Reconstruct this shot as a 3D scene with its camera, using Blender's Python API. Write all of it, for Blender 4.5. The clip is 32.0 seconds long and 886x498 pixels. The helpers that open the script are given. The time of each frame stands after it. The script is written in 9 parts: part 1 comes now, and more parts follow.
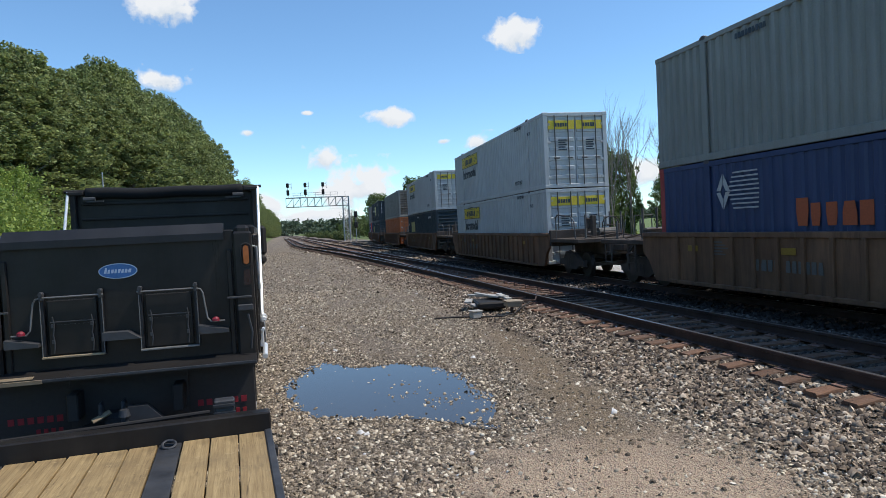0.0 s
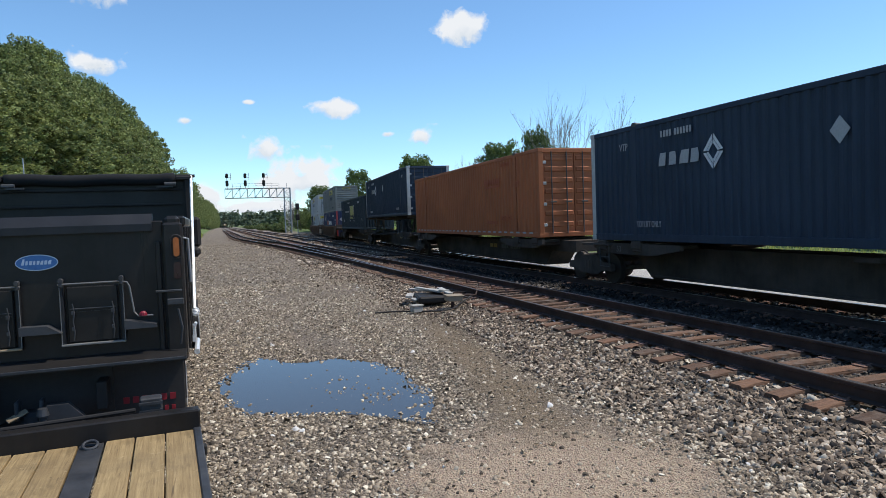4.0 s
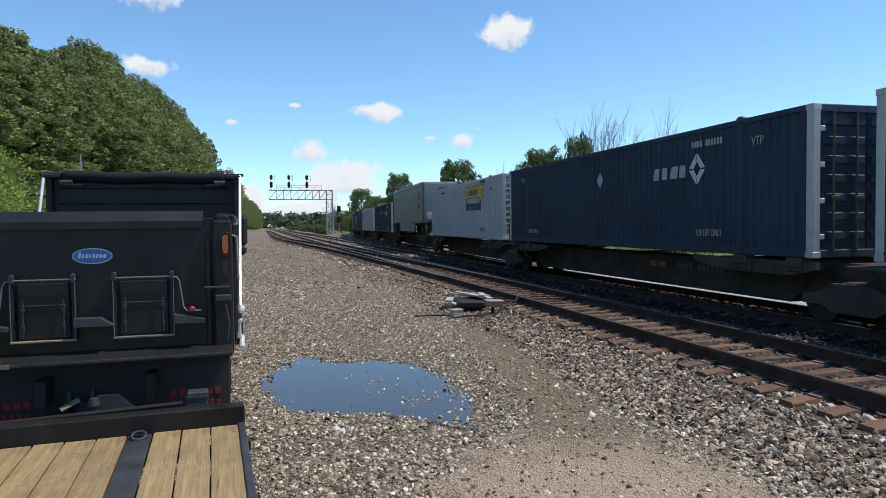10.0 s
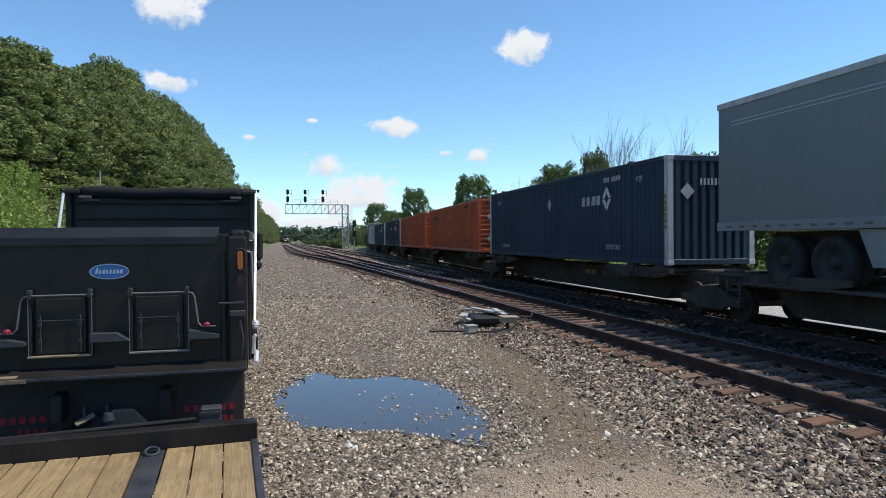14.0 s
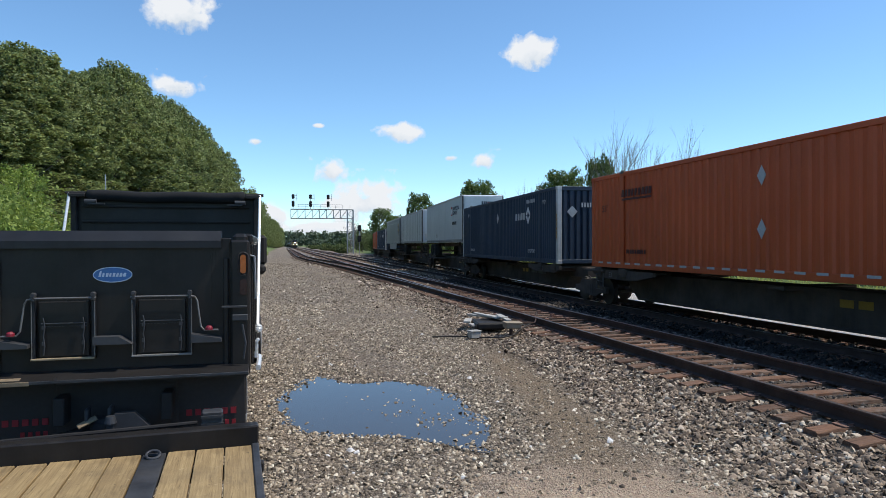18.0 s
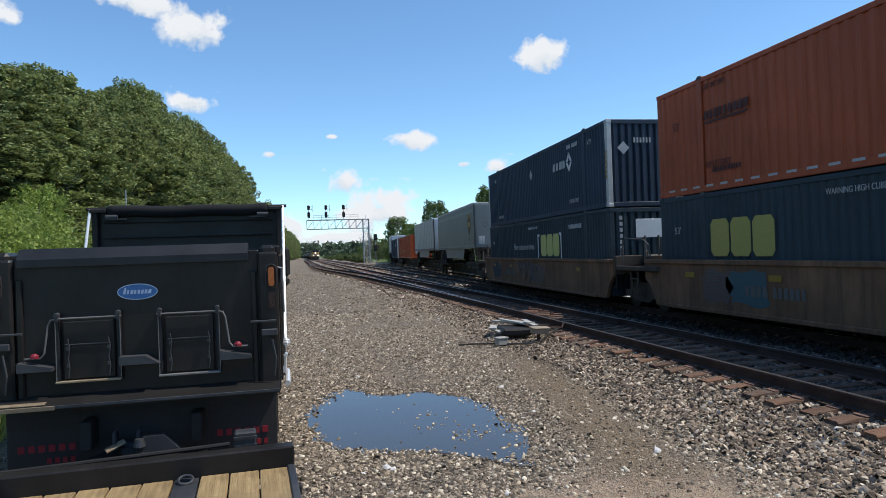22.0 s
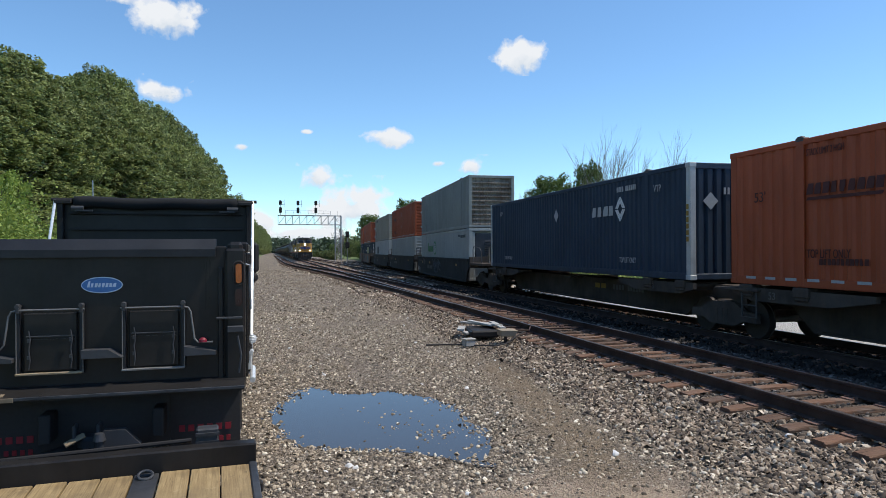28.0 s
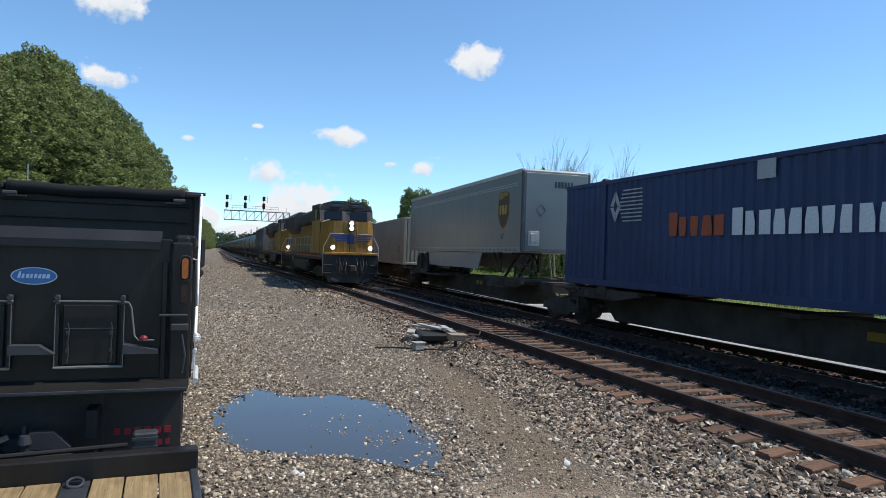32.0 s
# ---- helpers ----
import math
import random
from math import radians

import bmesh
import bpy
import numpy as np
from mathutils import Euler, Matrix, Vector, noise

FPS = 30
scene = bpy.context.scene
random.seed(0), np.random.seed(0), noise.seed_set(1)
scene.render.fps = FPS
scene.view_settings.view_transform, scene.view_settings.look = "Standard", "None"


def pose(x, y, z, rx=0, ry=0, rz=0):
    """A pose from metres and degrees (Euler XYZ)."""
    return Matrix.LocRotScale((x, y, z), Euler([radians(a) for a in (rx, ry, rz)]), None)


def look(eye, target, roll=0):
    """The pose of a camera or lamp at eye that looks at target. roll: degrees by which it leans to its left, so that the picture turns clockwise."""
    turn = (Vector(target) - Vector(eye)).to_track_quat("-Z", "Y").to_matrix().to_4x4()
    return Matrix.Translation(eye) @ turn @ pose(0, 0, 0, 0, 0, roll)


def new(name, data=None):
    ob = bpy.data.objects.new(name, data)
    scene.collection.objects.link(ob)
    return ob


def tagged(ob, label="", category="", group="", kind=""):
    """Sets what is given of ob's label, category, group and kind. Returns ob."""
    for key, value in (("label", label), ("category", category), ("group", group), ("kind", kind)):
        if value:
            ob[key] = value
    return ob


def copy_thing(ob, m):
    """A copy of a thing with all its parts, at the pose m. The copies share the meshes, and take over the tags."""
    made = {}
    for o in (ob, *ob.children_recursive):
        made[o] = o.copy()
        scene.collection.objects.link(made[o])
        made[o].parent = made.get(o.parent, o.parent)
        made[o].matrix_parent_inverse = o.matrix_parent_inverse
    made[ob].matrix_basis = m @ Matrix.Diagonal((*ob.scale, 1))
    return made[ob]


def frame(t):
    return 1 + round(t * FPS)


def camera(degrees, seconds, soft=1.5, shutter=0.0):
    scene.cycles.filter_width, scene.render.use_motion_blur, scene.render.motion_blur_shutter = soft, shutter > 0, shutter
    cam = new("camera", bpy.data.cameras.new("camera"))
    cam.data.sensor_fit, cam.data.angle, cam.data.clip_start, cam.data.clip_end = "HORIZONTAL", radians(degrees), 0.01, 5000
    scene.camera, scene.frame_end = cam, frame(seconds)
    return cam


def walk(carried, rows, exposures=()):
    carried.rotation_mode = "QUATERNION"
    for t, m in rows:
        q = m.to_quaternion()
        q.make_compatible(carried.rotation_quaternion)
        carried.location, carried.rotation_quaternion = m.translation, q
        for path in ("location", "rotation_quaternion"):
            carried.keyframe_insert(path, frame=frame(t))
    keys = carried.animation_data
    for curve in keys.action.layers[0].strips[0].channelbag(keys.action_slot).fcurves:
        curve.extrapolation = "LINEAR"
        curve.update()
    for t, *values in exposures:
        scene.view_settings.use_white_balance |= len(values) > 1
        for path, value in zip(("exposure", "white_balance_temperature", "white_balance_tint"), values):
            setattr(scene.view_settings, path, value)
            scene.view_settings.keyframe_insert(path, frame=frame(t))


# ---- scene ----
cam = camera(67.0, 32.0, soft=0.75)
PATH = [
    (0.0, (0.178, -0.852, 2.141), (0.65, 1.09, 2.074), -2.8),
    (0.5, (0.203, -0.862, 2.131), (0.706, 1.072, 2.055), -2.8),
    (1, (0.193, -0.843, 2.133), (0.72, 1.085, 2.062), -2.4),
    (1.5, (0.177, -0.876, 2.128), (0.602, 1.076, 2.024), -2.7),
    (2, (0.181, -0.871, 2.127), (0.64, 1.074, 2.046), -1.7),
    (2.5, (0.187, -0.849, 2.118), (0.7, 1.081, 2.006), -1.9),
    (3, (0.187, -0.838, 2.12), (0.675, 1.095, 1.958), -3.5),
    (3.5, (0.228, -0.837, 2.129), (0.847, 1.061, 2.017), -1.7),
    (4, (0.23, -0.822, 2.143), (0.864, 1.073, 2.051), -2.0),
    (4.5, (0.219, -0.819, 2.133), (0.836, 1.082, 2.055), -3.1),
    (6.5, (0.209, -0.814, 2.132), (0.783, 1.1, 2.05), -2.3),
    (7, (0.209, -0.819, 2.147), (0.778, 1.099, 2.129), -1.0),
    (7.5, (0.214, -0.815, 2.113), (0.836, 1.085, 2.042), -1.8),
    (8, (0.195, -0.826, 2.07), (0.718, 1.097, 1.905), 2.6),
    (8.5, (0.195, -0.81, 2.109), (0.873, 1.068, 1.992), -1.1),
    (9, (0.204, -0.805, 2.13), (0.83, 1.094, 2.086), -2.6),
    (9.5, (0.195, -0.801, 2.123), (0.748, 1.12, 2.064), -0.7),
    (10, (0.185, -0.779, 2.126), (0.708, 1.15, 2.052), -0.7),
    (10.5, (0.19, -0.787, 2.132), (0.737, 1.136, 2.091), -1.5),
    (11, (0.185, -0.795, 2.138), (0.687, 1.141, 2.143), -0.9),
    (11.5, (0.237, -0.805, 2.141), (0.693, 1.141, 2.194), -2.2),
    (12, (0.253, -0.798, 2.157), (0.744, 1.141, 2.181), -0.5),
    (12.5, (0.218, -0.758, 2.156), (0.791, 1.159, 2.146), -1.7),
    (13, (0.209, -0.762, 2.163), (0.785, 1.152, 2.1), -1.6),
    (13.5, (0.208, -0.763, 2.168), (0.704, 1.174, 2.129), -1.8),
    (14, (0.199, -0.774, 2.147), (0.679, 1.167, 2.117), -0.5),
    (14.5, (0.211, -0.781, 2.157), (0.733, 1.149, 2.099), -0.3),
    (16.5, (0.248, -0.786, 2.085), (0.602, 1.182, 2.069), 0.3),
    (17, (0.225, -0.773, 2.111), (0.62, 1.186, 2.034), 0.5),
    (17.5, (0.208, -0.726, 2.126), (0.534, 1.247, 2.12), -0.8),
    (18, (0.22, -0.777, 2.144), (0.686, 1.168, 2.13), -0.2),
    (18.5, (0.213, -0.79, 2.145), (0.725, 1.144, 2.124), -0.1),
    (19, (0.203, -0.773, 2.154), (0.724, 1.158, 2.16), -0.2),
    (19.5, (0.192, -0.797, 2.148), (0.644, 1.151, 2.177), -0.4),
    (20, (0.189, -0.791, 2.149), (0.594, 1.168, 2.158), -0.2),
    (20.5, (0.231, -0.764, 2.163), (0.698, 1.181, 2.152), -2.2),
    (21, (0.281, -0.742, 2.139), (0.924, 1.151, 2.087), -1.1),
    (21.5, (0.187, -0.545, 2.137), (0.857, 1.339, 2.152), -0.9),
    (22, (0.113, -0.471, 2.138), (0.534, 1.485, 2.145), -2.0),
    (22.5, (0.117, -0.551, 2.152), (0.455, 1.42, 2.15), 0.7),
    (23, (0.115, -0.567, 2.151), (0.415, 1.411, 2.159), -1.6),
    (23.5, (0.111, -0.56, 2.15), (0.454, 1.41, 2.149), -0.7),
    (24, (0.108, -0.577, 2.157), (0.459, 1.392, 2.148), -1.1),
    (24.5, (0.107, -0.584, 2.157), (0.528, 1.371, 2.127), -1.1),
    (26.5, (0.13, -0.581, 2.157), (0.614, 1.359, 2.169), -1.1),
    (27, (0.13, -0.606, 2.155), (0.644, 1.327, 2.174), -0.7),
    (27.5, (0.128, -0.554, 2.159), (0.637, 1.38, 2.177), -0.4),
    (28, (0.131, -0.553, 2.164), (0.633, 1.383, 2.168), -0.3),
    (28.5, (0.128, -0.555, 2.168), (0.662, 1.373, 2.178), -0.3),
    (29, (0.137, -0.557, 2.16), (0.651, 1.375, 2.158), -0.3),
    (29.5, (0.137, -0.554, 2.158), (0.621, 1.387, 2.133), -0.3),
    (30, (0.127, -0.533, 2.152), (0.642, 1.4, 2.127), 0.3),
    (30.5, (0.131, -0.538, 2.16), (0.648, 1.394, 2.138), 0.2),
    (31, (0.125, -0.484, 2.179), (0.657, 1.443, 2.224), 1.4),
    (31.5, (0.094, -0.4, 2.174), (0.707, 1.503, 2.2), 1.6),
    (32, (0.085, -0.366, 2.164), (0.733, 1.525, 2.177), 1.8),
]
walk(cam, [(t, look(eye, target, roll)) for t, eye, target, roll in PATH])

# ---- world, sun ----
SUN_WAY = Vector((0.58, -0.12, 1.0)).normalized()  # towards the sun
ELEV = math.asin(SUN_WAY.z)
AZIM = math.atan2(SUN_WAY.x, SUN_WAY.y)
world = bpy.data.worlds.new("world")
scene.world = world
world.use_nodes = True
wn = world.node_tree
wn.nodes.clear()
w_out = wn.nodes.new("ShaderNodeOutputWorld")
w_bg = wn.nodes.new("ShaderNodeBackground")
w_sky = wn.nodes.new("ShaderNodeTexSky")
w_sky.sky_type = "NISHITA"
w_sky.sun_disc = False
w_sky.sun_elevation, w_sky.sun_rotation = ELEV, AZIM
w_sky.altitude, w_sky.air_density, w_sky.dust_density, w_sky.ozone_density = 100, 0.85, 0.0, 2.2
w_bg.inputs["Strength"].default_value = 0.168
w_tint = wn.nodes.new("ShaderNodeMix")
w_tint.data_type, w_tint.blend_type = "RGBA", "MULTIPLY"
w_tint.inputs["Factor"].default_value = 1.0
w_tint.inputs["B"].default_value = (0.79, 0.99, 1.07, 1)
wn.links.new(w_sky.outputs[0], w_tint.inputs["A"])
wn.links.new(w_tint.outputs["Result"], w_bg.inputs["Color"])
wn.links.new(w_bg.outputs[0], w_out.inputs["Surface"])
sun = new("sun", bpy.data.lights.new("sun", "SUN"))
sun.data.energy, sun.data.angle, sun.data.color = 3.65, radians(0.53), (1.0, 0.945, 0.845)
sun.matrix_world = look((0, 0, 60), Vector((0, 0, 60)) - SUN_WAY * 10)
scene.view_settings.exposure = 0.08


# ---- materials ----
MATS = {}


def nd(nt, kind, **sets):
    n = nt.nodes.new(kind)
    for k, v in sets.items():
        n.inputs[k].default_value = v
    return n


def ramp_node(nt, fac, stops):
    r = nt.nodes.new("ShaderNodeValToRGB")
    els = r.color_ramp.elements
    while len(els) < len(stops):
        els.new(0.5)
    for e, (p, c) in zip(els, stops):
        e.position, e.color = p, (*c, 1) if len(c) == 3 else c
    nt.links.new(fac, r.inputs["Fac"])
    return r.outputs["Color"]


def mixc(nt, fac, a, b, mode="MIX"):
    m = nt.nodes.new("ShaderNodeMix")
    m.data_type, m.blend_type = "RGBA", mode
    for sock, v in ((m.inputs["Factor"], fac), (m.inputs["A"], a), (m.inputs["B"], b)):
        if isinstance(v, bpy.types.NodeSocket):
            nt.links.new(v, sock)
        elif isinstance(v, (int, float)):
            sock.default_value = v
        else:
            sock.default_value = (*v, 1) if len(v) == 3 else v
    return m.outputs["Result"]


def noise_tex(nt, scale, detail=4.0, rough=0.55, stretch=(1, 1, 1), coords="Object", dist=0.0):
    tc = nt.nodes.new("ShaderNodeTexCoord")
    mp = nd(nt, "ShaderNodeMapping")
    mp.inputs["Scale"].default_value = stretch
    nz = nd(nt, "ShaderNodeTexNoise", Scale=scale, Detail=detail, Roughness=rough, Distortion=dist)
    if coords == "World":
        geo = nt.nodes.new("ShaderNodeNewGeometry")
        nt.links.new(geo.outputs["Position"], mp.inputs["Vector"])
    else:
        nt.links.new(tc.outputs[coords], mp.inputs["Vector"])
    nt.links.new(mp.outputs["Vector"], nz.inputs["Vector"])
    return nz.outputs["Fac"]


def bsdf_mat(name):
    m = bpy.data.materials.new(name)
    m.use_nodes = True
    nt = m.node_tree
    return m, nt, nt.nodes["Principled BSDF"]


def bump(nt, b, height, strength=0.3, distance=0.01):
    bp = nd(nt, "ShaderNodeBump", Strength=strength, Distance=distance)
    nt.links.new(height, bp.inputs["Height"])
    nt.links.new(bp.outputs["Normal"], b.inputs["Normal"])


def paint(name, col, rough=0.5, metal=0.0, grime=0.35, grime_col=(0.06, 0.05, 0.04), scale=1.2, fade=0.12, streak=True, spec=0.5):
    """Painted or bare sheet metal with fading, rain streaks and fine grain."""
    if name in MATS:
        return MATS[name]
    m, nt, b = bsdf_mat(name)
    big = noise_tex(nt, scale, 5, 0.6)
    fine = noise_tex(nt, 38, 3, 0.6)
    pale = tuple(min(1, c * (1 + fade) + 0.02 * fade) for c in col)
    dark = tuple(c * (1 - fade) for c in col)
    base = ramp_node(nt, big, [(0.3, dark), (0.7, pale)])
    g = noise_tex(nt, 2.2, 6, 0.7, (3.0, 3.0, 0.25) if streak else (1, 1, 1))
    gm = ramp_node(nt, g, [(0.45, (0, 0, 0)), (0.85, (grime, grime, grime))])
    c = mixc(nt, gm, base, grime_col)
    c = mixc(nt, 0.12, c, ramp_node(nt, fine, [(0.3, (0.3, 0.3, 0.3)), (0.7, (0.75, 0.75, 0.75))]), "OVERLAY")
    nt.links.new(c, b.inputs["Base Color"])
    b.inputs["Metallic"].default_value = metal
    nt.links.new(ramp_node(nt, g, [(0.3, (rough,) * 3), (0.8, (min(1, rough + 0.25),) * 3)]), b.inputs["Roughness"])
    b.inputs["Specular IOR Level"].default_value = spec
    bump(nt, b, big, 0.08, 0.02)
    MATS[name] = m
    return m


def plain(name, col, rough=0.5, metal=0.0, emit=0.0):
    if name in MATS:
        return MATS[name]
    m, nt, b = bsdf_mat(name)
    fine = noise_tex(nt, 25, 3, 0.6)
    c = ramp_node(nt, fine, [(0.3, tuple(v * 0.85 for v in col)), (0.7, tuple(min(1, v * 1.1) for v in col))])
    nt.links.new(c, b.inputs["Base Color"])
    b.inputs["Roughness"].default_value, b.inputs["Metallic"].default_value = rough, metal
    if emit:
        b.inputs["Emission Color"].default_value = (*col, 1)
        b.inputs["Emission Strength"].default_value = emit
    MATS[name] = m
    return m


def stone_mat(name, stops, rough=0.9, scale=14.0):
    """Broken stone: each piece takes its own shade."""
    m, nt, b = bsdf_mat(name)
    geo = nt.nodes.new("ShaderNodeNewGeometry")
    c = ramp_node(nt, geo.outputs["Random Per Island"], stops)
    g = noise_tex(nt, scale, 5, 0.65, coords="World")
    c = mixc(nt, 0.5, c, ramp_node(nt, g, [(0.25, (0.25, 0.25, 0.25)), (0.75, (0.78, 0.78, 0.78))]), "OVERLAY")
    nt.links.new(c, b.inputs["Base Color"])
    b.inputs["Roughness"].default_value = rough
    bump(nt, b, noise_tex(nt, 60, 4, 0.6, coords="World"), 0.4, 0.006)
    MATS[name] = m
    return m


def leaf_mat(name, a, bcol, trans=0.35):
    m, nt, b = bsdf_mat(name)
    geo = nt.nodes.new("ShaderNodeNewGeometry")
    inf = nt.nodes.new("ShaderNodeObjectInfo")
    c = ramp_node(nt, geo.outputs["Random Per Island"], [(0.0, a), (1.0, bcol)])
    big = noise_tex(nt, 0.35, 3, 0.5, coords="World")
    c = mixc(nt, 0.45, c, ramp_node(nt, big, [(0.3, (0.3, 0.3, 0.3)), (0.7, (0.72, 0.72, 0.6))]), "OVERLAY")
    c = mixc(nt, 0.25, c, ramp_node(nt, inf.outputs["Random"], [(0.0, (0.35, 0.4, 0.3)), (1.0, (0.65, 0.62, 0.5))]), "OVERLAY")
    nt.links.new(c, b.inputs["Base Color"])
    b.inputs["Roughness"].default_value = 0.55
    b.inputs["Specular IOR Level"].default_value = 0.3
    tr = nt.nodes.new("ShaderNodeBsdfTranslucent")
    nt.links.new(c, tr.inputs["Color"])
    mx = nt.nodes.new("ShaderNodeMixShader")
    mx.inputs["Fac"].default_value = trans
    nt.links.new(b.outputs[0], mx.inputs[1])
    nt.links.new(tr.outputs[0], mx.inputs[2])
    nt.links.new(mx.outputs[0], nt.nodes["Material Output"].inputs["Surface"])
    MATS[name] = m
    return m


def ground_mat():
    """One sheet: grey-brown gravel lot, darker ballast along the tracks, soil and turf outside."""
    m, nt, b = bsdf_mat("ground_gravel")
    geo = nt.nodes.new("ShaderNodeNewGeometry")
    sep = nt.nodes.new("ShaderNodeSeparateXYZ")
    nt.links.new(geo.outputs["Position"], sep.inputs[0])
    vor = nd(nt, "ShaderNodeTexVoronoi", Scale=26.0)
    nt.links.new(geo.outputs["Position"], vor.inputs["Vector"])
    vor2 = nd(nt, "ShaderNodeTexVoronoi", Scale=60.0)
    nt.links.new(geo.outputs["Position"], vor2.inputs["Vector"])
    v1 = ramp_node(nt, vor.outputs["Color"], [(0.15, (0.06, 0.046, 0.033)), (0.5, (0.27, 0.210, 0.150)), (0.85, (0.64, 0.535, 0.405))])
    v2 = ramp_node(nt, vor2.outputs["Color"], [(0.15, (0.08, 0.067, 0.050)), (0.85, (0.46, 0.405, 0.325))])
    c = mixc(nt, 0.4, v1, v2)
    # gaps between the pebbles darkened in the colour, in place of their shade
    gap = ramp_node(nt, vor.outputs["Distance"], [(0.42, (0, 0, 0)), (0.75, (0.8, 0.8, 0.8))])
    c = mixc(nt, gap, c, (0.055, 0.044, 0.034))
    patch = noise_tex(nt, 0.5, 6, 0.62, coords="World")
    c = mixc(nt, 0.6, c, ramp_node(nt, patch, [(0.3, (0.40, 0.36, 0.33)), (0.7, (0.60, 0.57, 0.54))]), "OVERLAY")
    # brown compacted wheel lane
    lane = noise_tex(nt, 0.9, 5, 0.6, (1.0, 0.22, 1), coords="World")
    lm = ramp_node(nt, lane, [(0.5, (0, 0, 0)), (0.68, (0.7, 0.7, 0.7))])
    c = mixc(nt, lm, c, (0.27, 0.20, 0.145))
    # pale sandy spot worn bare near the trailer
    spot = nt.nodes.new("ShaderNodeVectorMath")
    spot.operation = "DISTANCE"
    nt.links.new(geo.outputs["Position"], spot.inputs[0])
    spot.inputs[1].default_value = (2.8, 3.95, 0.0)
    sw = nt.nodes.new("ShaderNodeMath")
    sw.operation = "MULTIPLY_ADD"
    nt.links.new(noise_tex(nt, 2.6, 6, 0.65, coords="World"), sw.inputs[0])
    sw.inputs[1].default_value = 2.0
    nt.links.new(spot.outputs["Value"], sw.inputs[2])
    sm = ramp_node(nt, maprange(nt, sw.outputs[0], 1.85, 2.8), [(0.0, (0.92, 0.92, 0.92)), (1.0, (0, 0, 0))])
    c = mixc(nt, sm, c, mixc(nt, 0.45, (0.60, 0.50, 0.365), v2, "OVERLAY"))
    # yellow-brown dirt lane between the lot and the ballast
    ln = nt.nodes.new("ShaderNodeMath")
    ln.operation = "MULTIPLY_ADD"
    nt.links.new(sep.outputs["Y"], ln.inputs[0])
    ln.inputs[1].default_value = -0.175
    nt.links.new(sep.outputs["X"], ln.inputs[2])
    off = nt.nodes.new("ShaderNodeMath")
    off.operation = "SUBTRACT"
    nt.links.new(ln.outputs[0], off.inputs[0])
    off.inputs[1].default_value = 2.35
    ab = nt.nodes.new("ShaderNodeMath")
    ab.operation = "ABSOLUTE"
    nt.links.new(off.outputs[0], ab.inputs[0])
    wob = nt.nodes.new("ShaderNodeMath")
    wob.operation = "MULTIPLY_ADD"
    nt.links.new(noise_tex(nt, 1.7, 6, 0.7, coords="World"), wob.inputs[0])
    wob.inputs[1].default_value = 1.3
    nt.links.new(ab.outputs[0], wob.inputs[2])
    dm = ramp_node(nt, maprange(nt, wob.outputs[0], 0.8, 1.35), [(0.0, (0.85, 0.85, 0.85)), (1.0, (0, 0, 0))])
    dm = mixc(nt, 1.0, dm, maprange(nt, sep.outputs["Y"], 14.5, 11.5), "MULTIPLY")
    dm = mixc(nt, 1.0, dm, maprange(nt, sep.outputs["Y"], 4.4, 5.6), "MULTIPLY")
    c = mixc(nt, dm, c, mixc(nt, 0.55, (0.33, 0.25, 0.165), v2, "OVERLAY"))
    # darker ground under the ballast shoulder
    bed = mixc(nt, 1.0, maprange(nt, sep.outputs["X"], 4.2, 4.7), maprange(nt, sep.outputs["Y"], 60, 25), "MULTIPLY")
    bed = mixc(nt, 1.0, bed, (0.75, 0.75, 0.75), "MULTIPLY")
    c = mixc(nt, bed, c, mixc(nt, 0.5, (0.105, 0.080, 0.062), v1, "OVERLAY"))
    # turf outside the railway land
    edge = noise_tex(nt, 0.7, 5, 0.6, coords="World")
    ad = nt.nodes.new("ShaderNodeMath")
    ad.operation = "MULTIPLY_ADD"
    nt.links.new(edge, ad.inputs[0])
    ad.inputs[1].default_value = 2.4
    nt.links.new(sep.outputs["X"], ad.inputs[2])
    left = ramp_node(nt, maprange(nt, ad.outputs[0], -3.0, -1.9), [(0.0, (1, 1, 1)), (1.0, (0, 0, 0))])
    far = maprange(nt, ad.outputs[0], 20.5, 22.0)
    # much paler ground beyond the rails, fading out further along them
    road = mixc(nt, 1.0, maprange(nt, sep.outputs["X"], 12.45, 12.9), maprange(nt, sep.outputs["Y"], 75, 45), "MULTIPLY")
    c = mixc(nt, road, c, mixc(nt, 0.35, (0.62, 0.60, 0.57), v1, "OVERLAY"))
    gcol = ramp_node(nt, noise_tex(nt, 3.0, 6, 0.7, coords="World"), [(0.3, (0.07, 0.11, 0.025)), (0.7, (0.19, 0.24, 0.07))])
    c = mixc(nt, left, c, gcol)
    c = mixc(nt, far, c, gcol)
    # shade under the train painted into the ground around the second track
    bed_shade = mixc(nt, 1.0, maprange(nt, sep.outputs["X"], 8.6, 9.6), maprange(nt, sep.outputs["X"], 12.5, 12.2), "MULTIPLY")
    bed_shade = mixc(nt, 1.0, bed_shade, maprange(nt, sep.outputs["Y"], 75, 45), "MULTIPLY")
    bed_shade = mixc(nt, 1.0, bed_shade, (0.86, 0.86, 0.86), "MULTIPLY")
    c = mixc(nt, bed_shade, c, (0.010, 0.0075, 0.006))
    nt.links.new(c, b.inputs["Base Color"])
    b.inputs["Roughness"].default_value = 0.95
    h = mixc(nt, 0.5, vor.outputs["Distance"], vor2.outputs["Distance"])
    bump(nt, b, h, 1.0, 0.05)
    return m


